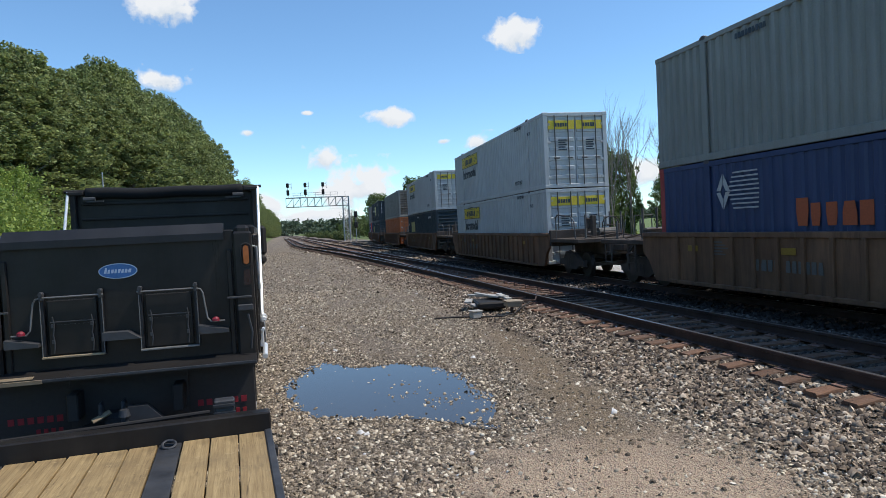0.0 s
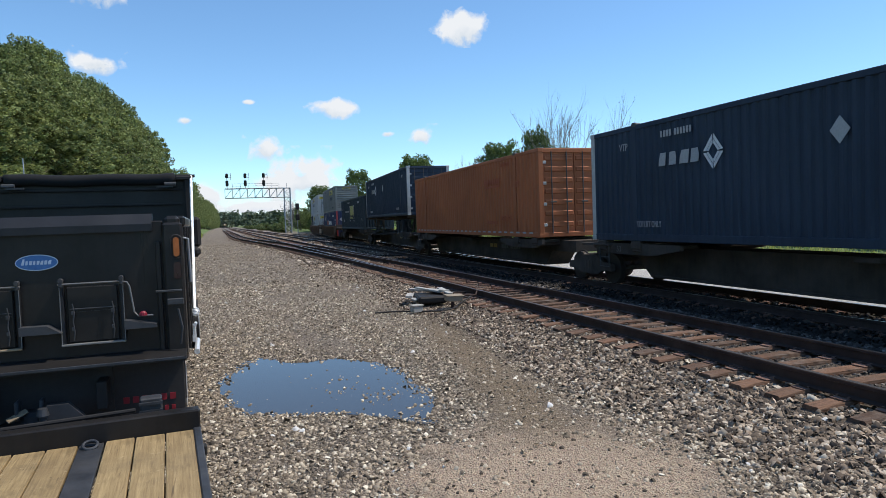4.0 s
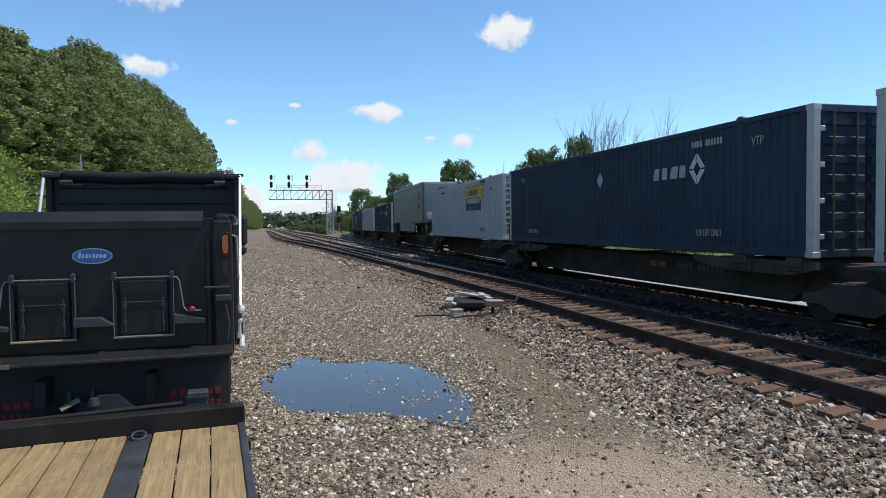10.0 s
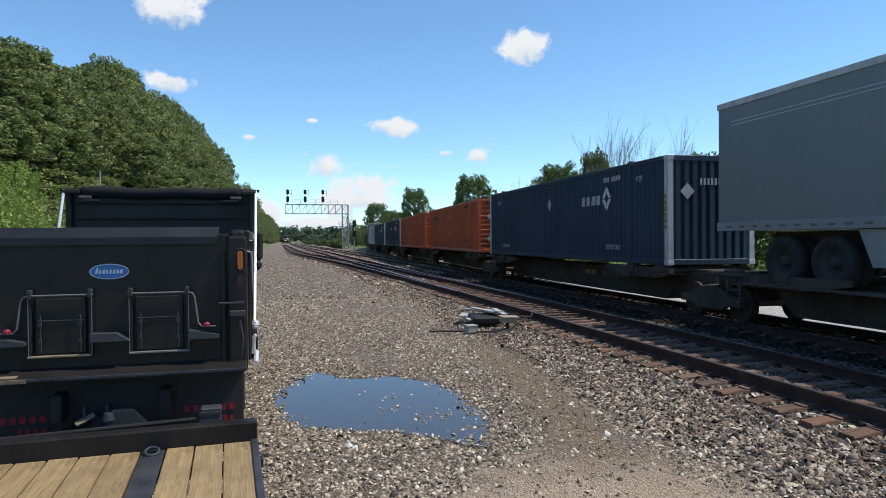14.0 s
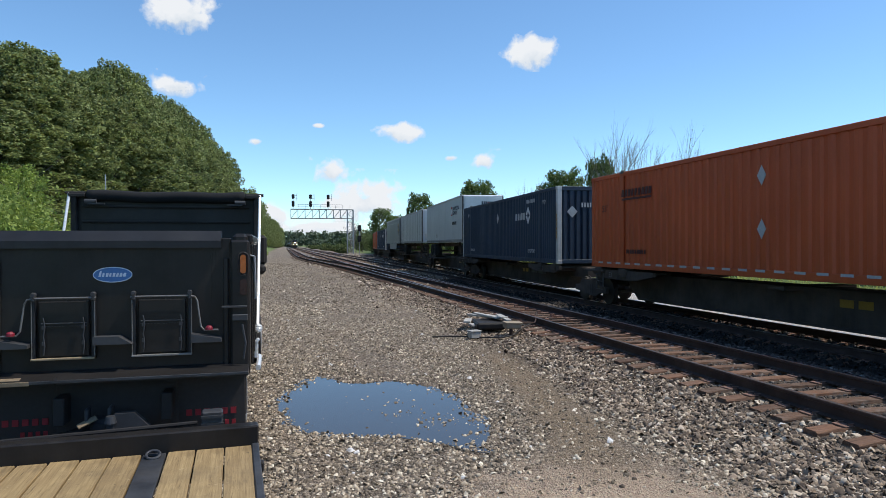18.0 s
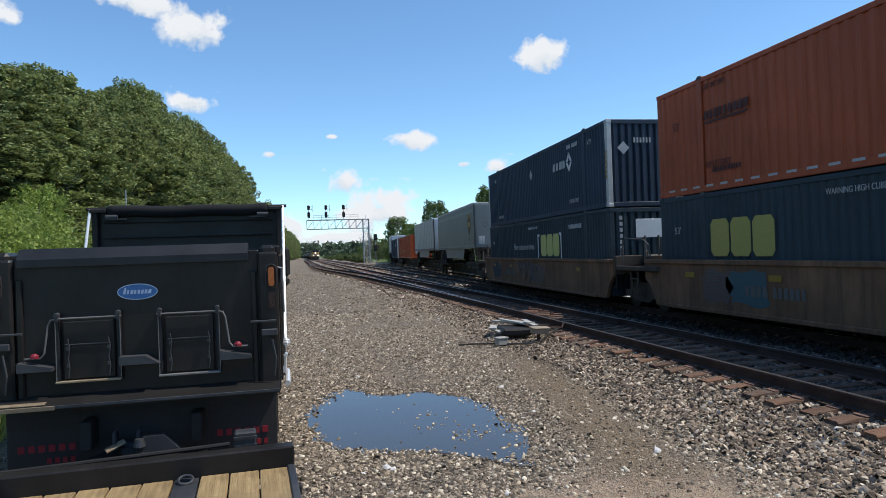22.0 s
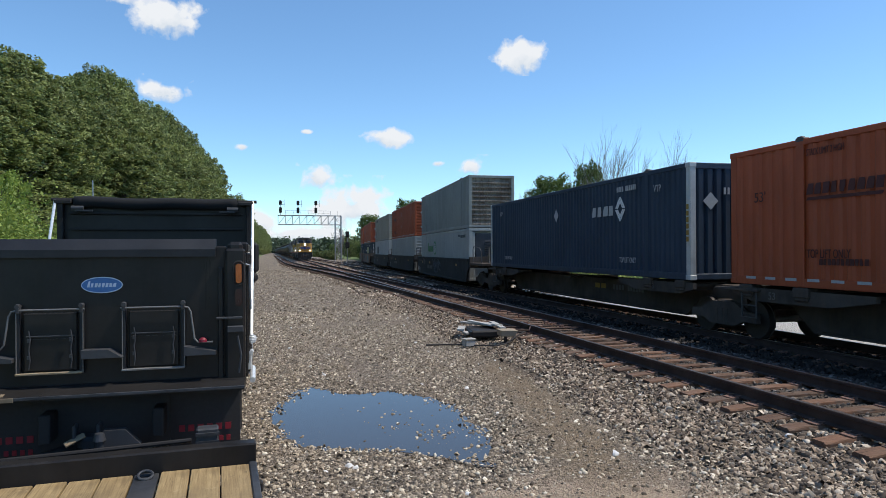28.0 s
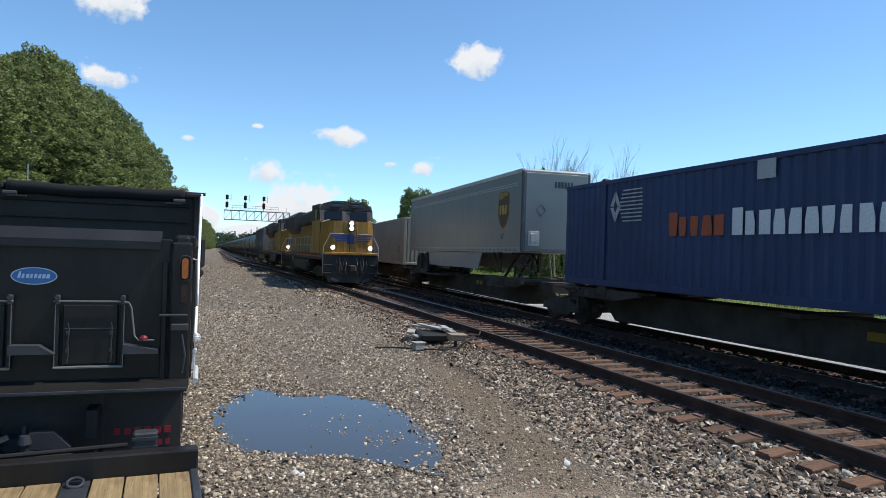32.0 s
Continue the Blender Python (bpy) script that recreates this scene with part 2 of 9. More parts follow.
def maprange(nt, sock, a, bb):
    r = nt.nodes.new("ShaderNodeMapRange")
    r.inputs["From Min"].default_value, r.inputs["From Max"].default_value = a, bb
    nt.links.new(sock, r.inputs["Value"])
    return r.outputs["Result"]


def wood_mat(name, a, bcol, along=(9, 0.7, 9), rough=0.75):
    m, nt, b = bsdf_mat(name)
    inf = nt.nodes.new("ShaderNodeObjectInfo")
    grain = noise_tex(nt, 5.0, 8, 0.65, along, dist=0.6)
    c = ramp_node(nt, grain, [(0.25, a), (0.75, bcol)])
    knots = noise_tex(nt, 2.0, 4, 0.5, (2.2, 1.0, 2.2))
    c = mixc(nt, ramp_node(nt, knots, [(0.6, (0, 0, 0)), (0.72, (0.6, 0.6, 0.6))]), c, tuple(v * 0.4 for v in a))
    c = mixc(nt, 0.4, c, ramp_node(nt, inf.outputs["Random"], [(0.0, (0.38, 0.36, 0.33)), (1.0, (0.62, 0.62, 0.6))]), "OVERLAY")
    nt.links.new(c, b.inputs["Base Color"])
    b.inputs["Roughness"].default_value = rough
    bump(nt, b, grain, 0.35, 0.004)
    MATS[name] = m
    return m


M_GROUND = ground_mat()
M_BALLAST = stone_mat("ballast_stone", [(0.0, (0.050, 0.037, 0.029)), (0.4, (0.148, 0.108, 0.076)), (0.8, (0.325, 0.246, 0.176)), (1.0, (0.66, 0.56, 0.44))])
# darkened copy of the ballast, the train's shade put into the stone colour
M_BALLAST_SHADED = stone_mat("shaded_ballast_stone", [(0.0, (0.007, 0.0055, 0.0045)), (0.7, (0.018, 0.0135, 0.010)), (0.96, (0.04, 0.031, 0.024)), (1.0, (0.12, 0.10, 0.08))])
# half-dark copy of the ballast, with shade painted into the stone
M_BALLAST_MID = stone_mat("half_shaded_ballast", [(0.0, (0.025, 0.020, 0.017)), (0.5, (0.07, 0.056, 0.046)), (0.9, (0.16, 0.13, 0.11)), (1.0, (0.34, 0.30, 0.26))])
M_GRAVEL = stone_mat("gravel_stone", [(0.0, (0.07, 0.053, 0.038)), (0.45, (0.25, 0.194, 0.136)), (0.85, (0.54, 0.440, 0.320)), (1.0, (0.84, 0.75, 0.60))])


def tie_mat():
    """Old sawn ties: grey dust, dark checks along the grain, orange rust stain, each tie its own shade."""
    m = wood_mat("tie_timber", (0.060, 0.036, 0.025), (0.235, 0.138, 0.090), (0.6, 11, 9), 0.9)
    nt, b = m.node_tree, m.node_tree.nodes["Principled BSDF"]
    c = b.inputs["Base Color"].links[0].from_socket
    inf = nt.nodes.new("ShaderNodeObjectInfo")
    c = mixc(nt, 0.75, c, ramp_node(nt, inf.outputs["Random"], [(0.0, (0.30, 0.28, 0.26)), (0.5, (0.5, 0.46, 0.42)), (1.0, (0.68, 0.58, 0.50))]), "OVERLAY")
    dust = noise_tex(nt, 3.0, 6, 0.7, coords="World")
    c = mixc(nt, ramp_node(nt, dust, [(0.5, (0, 0, 0)), (0.7, (0.6, 0.6, 0.6))]), c, (0.24, 0.20, 0.165))
    rust = noise_tex(nt, 2.0, 5, 0.7, coords="World", dist=0.6)
    c = mixc(nt, ramp_node(nt, rust, [(0.54, (0, 0, 0)), (0.7, (0.65, 0.65, 0.65))]), c, (0.20, 0.085, 0.042))
    check = noise_tex(nt, 7.0, 5, 0.7, (0.5, 9, 6), coords="World", dist=0.4)
    c = mixc(nt, ramp_node(nt, check, [(0.57, (0, 0, 0)), (0.66, (0.85, 0.85, 0.85))]), c, (0.030, 0.020, 0.015))
    nt.links.new(c, b.inputs["Base Color"])
    bump(nt, b, check, 0.8, 0.01)
    return m


M_TIE = tie_mat()
M_RAIL = paint("rail_rust", (0.055, 0.031, 0.023), 0.75, 0.2, 0.5, (0.03, 0.02, 0.017), 3, 0.3, False)
M_RAILTOP = plain("rail_head_worn_steel", (0.40, 0.38, 0.36), 0.3, 0.9)
M_PLATE = paint("tie_plate_rust", (0.20, 0.11, 0.08), 0.85, 0.1, 0.3, (0.05, 0.03, 0.02), 6, 0.3, False)
M_BLACK = paint("black_gloss_paint", (0.0195, 0.0178, 0.0172), 0.26, 0.0, 0.45, (0.045, 0.037, 0.030), 2.0, 0.25, True, 0.22)
M_BLACKDULL = paint("black_dull_paint", (0.030, 0.027, 0.025), 0.5, 0.0, 0.35, (0.035, 0.028, 0.023), 2.0, 0.2, True, 0.2)
M_RUBBER = plain("black_rubber", (0.034, 0.030, 0.028), 0.8)
M_GALV = paint("galvanised_steel", (0.42, 0.43, 0.44), 0.5, 0.6, 0.2, (0.2, 0.2, 0.2), 3, 0.1)


def deck_mat():
    """Weathered pine planks: long grain, dark checks, grey dirt, bruises and nail stains."""
    m = wood_mat("deck_pine", (0.205, 0.130, 0.056), (0.50, 0.355, 0.170), (9, 0.4, 9), 0.75)
    nt, b = m.node_tree, m.node_tree.nodes["Principled BSDF"]
    c = b.inputs["Base Color"].links[0].from_socket
    dirt = noise_tex(nt, 1.6, 7, 0.7, coords="World")
    c = mixc(nt, ramp_node(nt, dirt, [(0.48, (0, 0, 0)), (0.72, (0.62, 0.62, 0.62))]), c, (0.15, 0.105, 0.055))
    check = noise_tex(nt, 11.0, 5, 0.7, (6, 0.22, 6), coords="World", dist=0.4)
    c = mixc(nt, ramp_node(nt, check, [(0.60, (0, 0, 0)), (0.70, (0.8, 0.8, 0.8))]), c, (0.09, 0.055, 0.026))
    bruise = noise_tex(nt, 14.0, 4, 0.75, coords="World")
    c = mixc(nt, ramp_node(nt, bruise, [(0.62, (0, 0, 0)), (0.74, (0.6, 0.6, 0.6))]), c, (0.62, 0.47, 0.26))
    spot = noise_tex(nt, 9.0, 3, 0.6, coords="World", dist=1.0)
    c = mixc(nt, ramp_node(nt, spot, [(0.68, (0, 0, 0)), (0.74, (0.75, 0.75, 0.75))]), c, (0.06, 0.04, 0.022))
    nt.links.new(c, b.inputs["Base Color"])
    bump(nt, b, check, 0.5, 0.004)
    return m


M_DECK = deck_mat()
M_UNDER = paint("railcar_black_grime", (0.078, 0.063, 0.053), 0.8, 0.0, 0.6, (0.13, 0.095, 0.070), 1.5, 0.3, True, 0.12)
M_WELL = paint("well_car_yellow_brown", (0.175, 0.083, 0.04), 0.65, 0.0, 0.9, (0.045, 0.032, 0.024), 0.7, 0.35)
M_WHEEL = plain("wheel_steel", (0.055, 0.045, 0.038), 0.6, 0.4)
M_GLASS = plain("dark_glass", (0.008, 0.010, 0.012), 0.08)


# ---- building helpers ----
class Geo:
    """Vertices and faces gathered for one mesh."""

    def __init__(self):
        self.v, self.f = [], []

    def add(self, verts, faces):
        n = len(self.v)
        self.v += [tuple(p) for p in verts]
        self.f += [tuple(i + n for i in q) for q in faces]
        return self

    def box(self, c, s, bev=0.0, m=None):
        hx, hy, hz = s[0] / 2, s[1] / 2, s[2] / 2
        if bev <= 0:
            vs = [(sx * hx, sy * hy, sz * hz) for sz in (-1, 1) for sy in (-1, 1) for sx in (-1, 1)]
            fs = [(0, 2, 3, 1), (4, 5, 7, 6), (0, 1, 5, 4), (2, 6, 7, 3), (0, 4, 6, 2), (1, 3, 7, 5)]
        else:
            b = min(bev, hx * 0.9, hy * 0.9, hz * 0.9)
            vs, at = [], {}
            for sx in (-1, 1):
                for sy in (-1, 1):
                    for sz in (-1, 1):
                        for ax in range(3):
                            at[sx, sy, sz, ax] = len(vs)
                            p = [sx * (hx - b), sy * (hy - b), sz * (hz - b)]
                            p[ax] = (sx * hx, sy * hy, sz * hz)[ax]
                            vs.append(tuple(p))
            fs = []
            for ax in range(3):
                o1, o2 = (ax + 1) % 3, (ax + 2) % 3
                for sg in (-1, 1):
                    q = []
                    for a, bb in ((-1, -1), (1, -1), (1, 1), (-1, 1)):
                        k = [0, 0, 0]
                        k[ax], k[o1], k[o2] = sg, a, bb
                        q.append(at[k[0], k[1], k[2], ax])
                    fs.append(tuple(q if sg > 0 else q[::-1]))
                for a in (-1, 1):
                    for bb in (-1, 1):
                        k0, k1 = [0, 0, 0], [0, 0, 0]
                        k0[ax], k1[ax] = -1, 1
                        k0[o1] = k1[o1] = a
                        k0[o2] = k1[o2] = bb
                        q = [at[(*k0, o1)], at[(*k1, o1)], at[(*k1, o2)], at[(*k0, o2)]]
                        fs.append(tuple(q if a * bb < 0 else q[::-1]))
            for sx in (-1, 1):
                for sy in (-1, 1):
                    for sz in (-1, 1):
                        q = [at[sx, sy, sz, i] for i in range(3)]
                        fs.append(tuple(q if sx * sy * sz > 0 else q[::-1]))
        if m is not None:
            vs = [m @ Vector(p) for p in vs]
        return self.add([(p[0] + c[0], p[1] + c[1], p[2] + c[2]) for p in vs], fs)

    def tube(self, a, b, r, n=10, r2=None, cap=True):
        a, b = Vector(a), Vector(b)
        d = (b - a).normalized()
        u = d.orthogonal().normalized()
        w = d.cross(u)
        r2 = r if r2 is None else r2
        vs = []
        for p, rr in ((a, r), (b, r2)):
            for i in range(n):
                t = 2 * math.pi * i / n
                vs.append(p + (u * math.cos(t) + w * math.sin(t)) * rr)
        fs = [(i, (i + 1) % n, n + (i + 1) % n, n + i) for i in range(n)]
        if cap:
            fs += [tuple(range(n))[::-1], tuple(range(n, 2 * n))]
        return self.add(vs, fs)

    def pipe(self, pts, r, n=8):
        """A bent round bar through points, in one piece."""
        pts = [Vector(p) for p in pts]
        vs, u = [], None
        for i, p in enumerate(pts):
            d = (pts[min(i + 1, len(pts) - 1)] - pts[max(i - 1, 0)]).normalized()
            u = d.orthogonal().normalized() if u is None else (u - d * u.dot(d)).normalized()
            w = d.cross(u)
            vs += [p + (u * math.cos(2 * math.pi * k / n) + w * math.sin(2 * math.pi * k / n)) * r for k in range(n)]
        fs = [(i * n + k, i * n + (k + 1) % n, (i + 1) * n + (k + 1) % n, (i + 1) * n + k) for i in range(len(pts) - 1) for k in range(n)]
        fs += [tuple(range(n))[::-1], tuple(range((len(pts) - 1) * n, len(pts) * n))]
        return self.add(vs, fs)

    def prism(self, poly, axis, a, b):
        """A polygon of two coordinates drawn out along an axis from a to b."""
        n = len(poly)
        def at(p, h):
            q = list(p)
            q.insert(axis, h)
            return tuple(q)
        vs = [at(p, a) for p in poly] + [at(p, b) for p in poly]
        fs = [(i, (i + 1) % n, n + (i + 1) % n, n + i) for i in range(n)] + [tuple(range(n))[::-1], tuple(range(n, 2 * n))]
        return self.add(vs, fs)

    def lathe(self, rows, n=28):
        """A profile of (x, radius) turned about the x axis."""
        vs = [(x, r * math.cos(2 * math.pi * k / n), r * math.sin(2 * math.pi * k / n)) for x, r in rows for k in range(n)]
        fs = [(i * n + k, i * n + (k + 1) % n, (i + 1) * n + (k + 1) % n, (i + 1) * n + k) for i in range(len(rows) - 1) for k in range(n)]
        return self.add(vs, fs)

    def mesh(self, name, mat, smooth=False):
        me = bpy.data.meshes.new(name)
        me.from_pydata(self.v, [], self.f)
        if mat:
            me.materials.append(mat)
        bm = bmesh.new()
        bm.from_mesh(me)
        bmesh.ops.recalc_face_normals(bm, faces=bm.faces)
        bm.to_mesh(me)
        bm.free()
        if smooth:
            me.polygons.foreach_set("use_smooth", [True] * len(me.polygons))
        return me


def raw_mesh(name, verts, faces, mat):
    me = bpy.data.meshes.new(name)
    me.from_pydata(verts, [], faces)
    me.materials.append(mat)
    return me


def part(name, geo, mat, parent=None, label="", smooth=False, at=None):
    me = geo if isinstance(geo, bpy.types.Mesh) else geo.mesh(name, mat, smooth)
    ob = new(name, me)
    if parent is not None:
        ob.parent = parent
    if at is not None:
        ob.matrix_basis = at if isinstance(at, Matrix) else Matrix.Translation(at)
    if label:
        tagged(ob, label)
    return ob


CACHE = {}


def shared(key, build):
    if key not in CACHE:
        CACHE[key] = build()
    return CACHE[key]


def thing(name, label, category, group="", at=None, kind=""):
    ob = new(name)
    ob.empty_display_size = 0.3
    tagged(ob, label, category, group, kind)
    if at is not None:
        ob.matrix_basis = at
    return ob


def text_mesh(body, mat, size, bold=0.0):
    def make():
        cu = bpy.data.curves.new("words", "FONT")
        cu.body, cu.size, cu.extrude, cu.offset = body, size, 0.003, bold * size
        tmp = new("words", cu)
        bpy.context.view_layer.update()
        me = bpy.data.meshes.new_from_object(tmp.evaluated_get(bpy.context.evaluated_depsgraph_get()))
        bpy.data.objects.remove(tmp)
        me.materials.clear()
        me.materials.append(mat)
        return me
    return shared(("text", body, mat.name, size, bold), make)


# ---- the ground and the tracks ----
MAIN_X, TRAIN_X, RAIL_Z, GAUGE = 7.16, 11.50, 0.30, 1.505
TRAIN_DROP = 0.15  # the second track lies lower than the main one
SIDING = [(-1e3, 7.16), (14, 7.16), (22, 7.12), (30, 6.96), (40, 6.66), (50, 6.27), (60, 5.80), (72, 5.13), (90, 3.95), (105, 3.42), (122, 3.22), (1e4, 3.22)]


def lerp_rows(rows, y):
    for (a, xa), (b, xb) in zip(rows, rows[1:]):
        if y <= b:
            return xa + (xb - xa) * (y - a) / (b - a)
    return rows[-1][1]


def branch_slope(y):
    if y < 15:
        return 0.0
    if y < 35:
        return 0.06 * (y - 15) / 20
    return 0.06 if y < 95 else min(0.06 + (y - 95) / 600, 1.0)


BRANCH = [(TRAIN_X, -1000.0)]
while len(BRANCH) < 3300:
    bx, by = BRANCH[-1]
    ba = math.atan(branch_slope(by))
    BRANCH.append((bx + 0.5 * math.sin(ba), by + 0.5 * math.cos(ba)))


def branch_at(s):
    """Place and heading on the branch, s metres along it from y = 0."""
    k = (s + 1000) * 2
    i = int(max(0, min(len(BRANCH) - 2, math.floor(k))))
    (xa, ya), (xb, yb) = BRANCH[i], BRANCH[i + 1]
    u = k - i
    return xa + (xb - xa) * u, ya + (yb - ya) * u, math.atan2(xb - xa, yb - ya)


def ground_z(x, y):
    """The lot is nearly flat; the bank rises on one side, a ditch runs beyond the tracks."""
    z = 0.0
    if x < -3.4:
        k = min(1, (-3.4 - x) / 7.0)
        z += 1.9 * k * k * (3 - 2 * k)
    if x > 12.9 + 0.09 * max(0, y - 20):
        k = min(1, (x - 12.9 - 0.09 * max(0, y - 20)) / 3)
        z -= 0.15 * k
    if 4.6 < x < 12.9 + 0.09 * max(0, y - 25):
        z += 0.075 * max(0, min(1, (x - 5.1) / 1.1)) - TRAIN_DROP * max(0, min(1, (x - 8.5) / 1.2))
    elif x >= 12.9:
        z -= 0.08 * max(0, 1 - (x - 12.9 - 0.09 * max(0, y - 25)) / 1.0)
    z += 0.03 * noise.noise((x * 0.35, y * 0.35, 0.0)) + 0.018 * noise.noise((x * 1.3, y * 1.3, 3.0))
    d = puddle_depth(x, y)
    if d > -0.4:
        z -= 0.075 * max(0.0, min(1.0, (d + 0.4) / 0.6))
    if d > -0.5:
        z += 0.02 * noise.noise((x * 4.5, y * 4.5, 7.0)) + 0.010 * noise.noise((x * 11, y * 11, 2.0))
    if 4.6 < x < 8.5:
        z = max(0.0, z)
    return z


PUDDLE = [(0.12, 8.35), (0.3, 9.2), (0.62, 10.1), (0.9, 10.35), (1.12, 9.95), (1.30, 9.72), (1.62, 9.75), (1.95, 9.75), (2.3, 9.35), (2.5, 8.7), (2.62, 7.9), (2.62, 7.1), (2.5, 6.5), (2.22, 6.05), (1.9, 6.4), (1.5, 6.75), (1.05, 6.9), (0.6, 7.1), (0.3, 7.6)]


def puddle_depth(x, y):
    """Distance inside the puddle's outline (negative outside)."""
    if not (-1.5 < x < 4.5 and 4 < y < 12.5):
        return -9
    best, inside = 9.0, False
    for (x0, y0), (x1, y1) in zip(PUDDLE, PUDDLE[1:] + PUDDLE[:1]):
        dx, dy = x1 - x0, y1 - y0
        k = max(0, min(1, ((x - x0) * dx + (y - y0) * dy) / (dx * dx + dy * dy)))
        best = min(best, math.hypot(x - x0 - k * dx, y - y0 - k * dy))
        if (y0 > y) != (y1 > y) and x < x0 + dx * (y - y0) / dy:
            inside = not inside
    return best if inside else -best


def grid_lines(fine0, fine1, step, far0, far1):
    out, p, d = [], fine1, step
    while p < far1:
        d *= 1.22
        p += d
        out.append(min(p, far1))
    lo, p, d = [], fine0, step
    while p > far0:
        d *= 1.22
        p -= d
        lo.append(max(p, far0))
    n = int(round((fine1 - fine0) / step))
    return lo[::-1] + [fine0 + (fine1 - fine0) * i / n for i in range(n + 1)] + out


def build_ground():
    xs, ys = grid_lines(-12, 18, 0.22, -2500, 2500), grid_lines(-4, 40, 0.22, -1500, 4000)

    def finer(vals, lo, hi):
        out = []
        for a, b in zip(vals, vals[1:]):
            out += [a + (b - a) * k / 4 for k in range(4)] if lo < a < hi else [a]
        return out + vals[-1:]
    xs, ys = finer(xs, -0.3, 3.0), finer(ys, 5.4, 10.9)
    verts = [(x, y, ground_z(x, y)) for y in ys for x in xs]
    nx = len(xs)
    faces = [(j * nx + i, j * nx + i + 1, (j + 1) * nx + i + 1, (j + 1) * nx + i) for j in range(len(ys) - 1) for i in range(nx - 1)]
    me = raw_mesh("ground", verts, faces, M_GROUND)
    me.polygons.foreach_set("use_smooth", [True] * len(me.polygons))
    tagged(new("ground", me), "grey-brown gravel lot with grassy edges beside railway tracks", "ground", kind="structure")


build_ground()


def rail_profile():
    return [(-0.07, 0.0), (0.07, 0.0), (0.07, 0.012), (0.012, 0.03), (0.012, 0.125), (0.036, 0.135), (0.036, 0.168), (0.028, 0.174), (-0.028, 0.174), (-0.036, 0.168), (-0.036, 0.135), (-0.012, 0.125), (-0.012, 0.03), (-0.07, 0.012)]


def rail_geo(pts, drop=0.0):
    """A rail along (x, y) points, foot at RAIL_Z - 0.174. Two materials: flanks and running face."""
    prof = rail_profile()
    n = len(prof)
    verts, faces, tops = [], [], []
    for i, (x, y) in enumerate(pts):
        a, b = pts[max(0, i - 1)], pts[min(len(pts) - 1, i + 1)]
        h = math.atan2(b[0] - a[0], b[1] - a[1])
        for px, pz in prof:
            verts.append((x + px * math.cos(h), y - px * math.sin(h), RAIL_Z - drop - 0.174 + pz))
    for i in range(len(pts) - 1):
        for k in range(n):
            faces.append((i * n + k, i * n + (k + 1) % n, (i + 1) * n + (k + 1) % n, (i + 1) * n + k))
            tops.append(1 if prof[k][1] > 0.17 and prof[(k + 1) % n][1] > 0.17 else 0)
    me = raw_mesh("rail", verts, faces, M_RAIL)
    me.materials.append(M_RAILTOP)
    me.polygons.foreach_set("material_index", tops)
    return me


def offset_line(pts, d):
    out = []
    for i, (x, y) in enumerate(pts):
        a, b = pts[max(0, i - 1)], pts[min(len(pts) - 1, i + 1)]
        h = math.atan2(b[0] - a[0], b[1] - a[1])
        out.append((x + d * math.cos(h), y - d * math.sin(h)))
    return out


def tie_geo(length, w, h, seed=0):
    """A sawn tie with worn, uneven edges and a slightly dished top."""
    rnd, g = random.Random(seed), Geo()
    n, ring = 9, []
    for i in range(n + 1):
        x = -length / 2 + length * i / n
        a, b, c = (rnd.uniform(0.008, 0.022) for _ in range(3))
        d = rnd.uniform(-0.007, 0.004)
        end = 0.012 if i in (0, n) else 0.0
        ring.append([(x, -w / 2 + end, -h), (x, -w / 2 + a * 0.3, -0.02 - a), (x, -w / 2 + a + end, d - end), (x, 0.0, d - 0.004 - end), (x, w / 2 - b - end, d - end), (x, w / 2 - c * 0.3, -0.02 - b), (x, w / 2 - end, -h)])
    vs = [p for r in ring for p in r]
    fs = [(i * 7 + k, i * 7 + k + 1, (i + 1) * 7 + k + 1, (i + 1) * 7 + k) for i in range(n) for k in range(6)]
    fs += [tuple(range(7)), tuple(n * 7 + k for k in range(7))]
    return g.add(vs, fs)


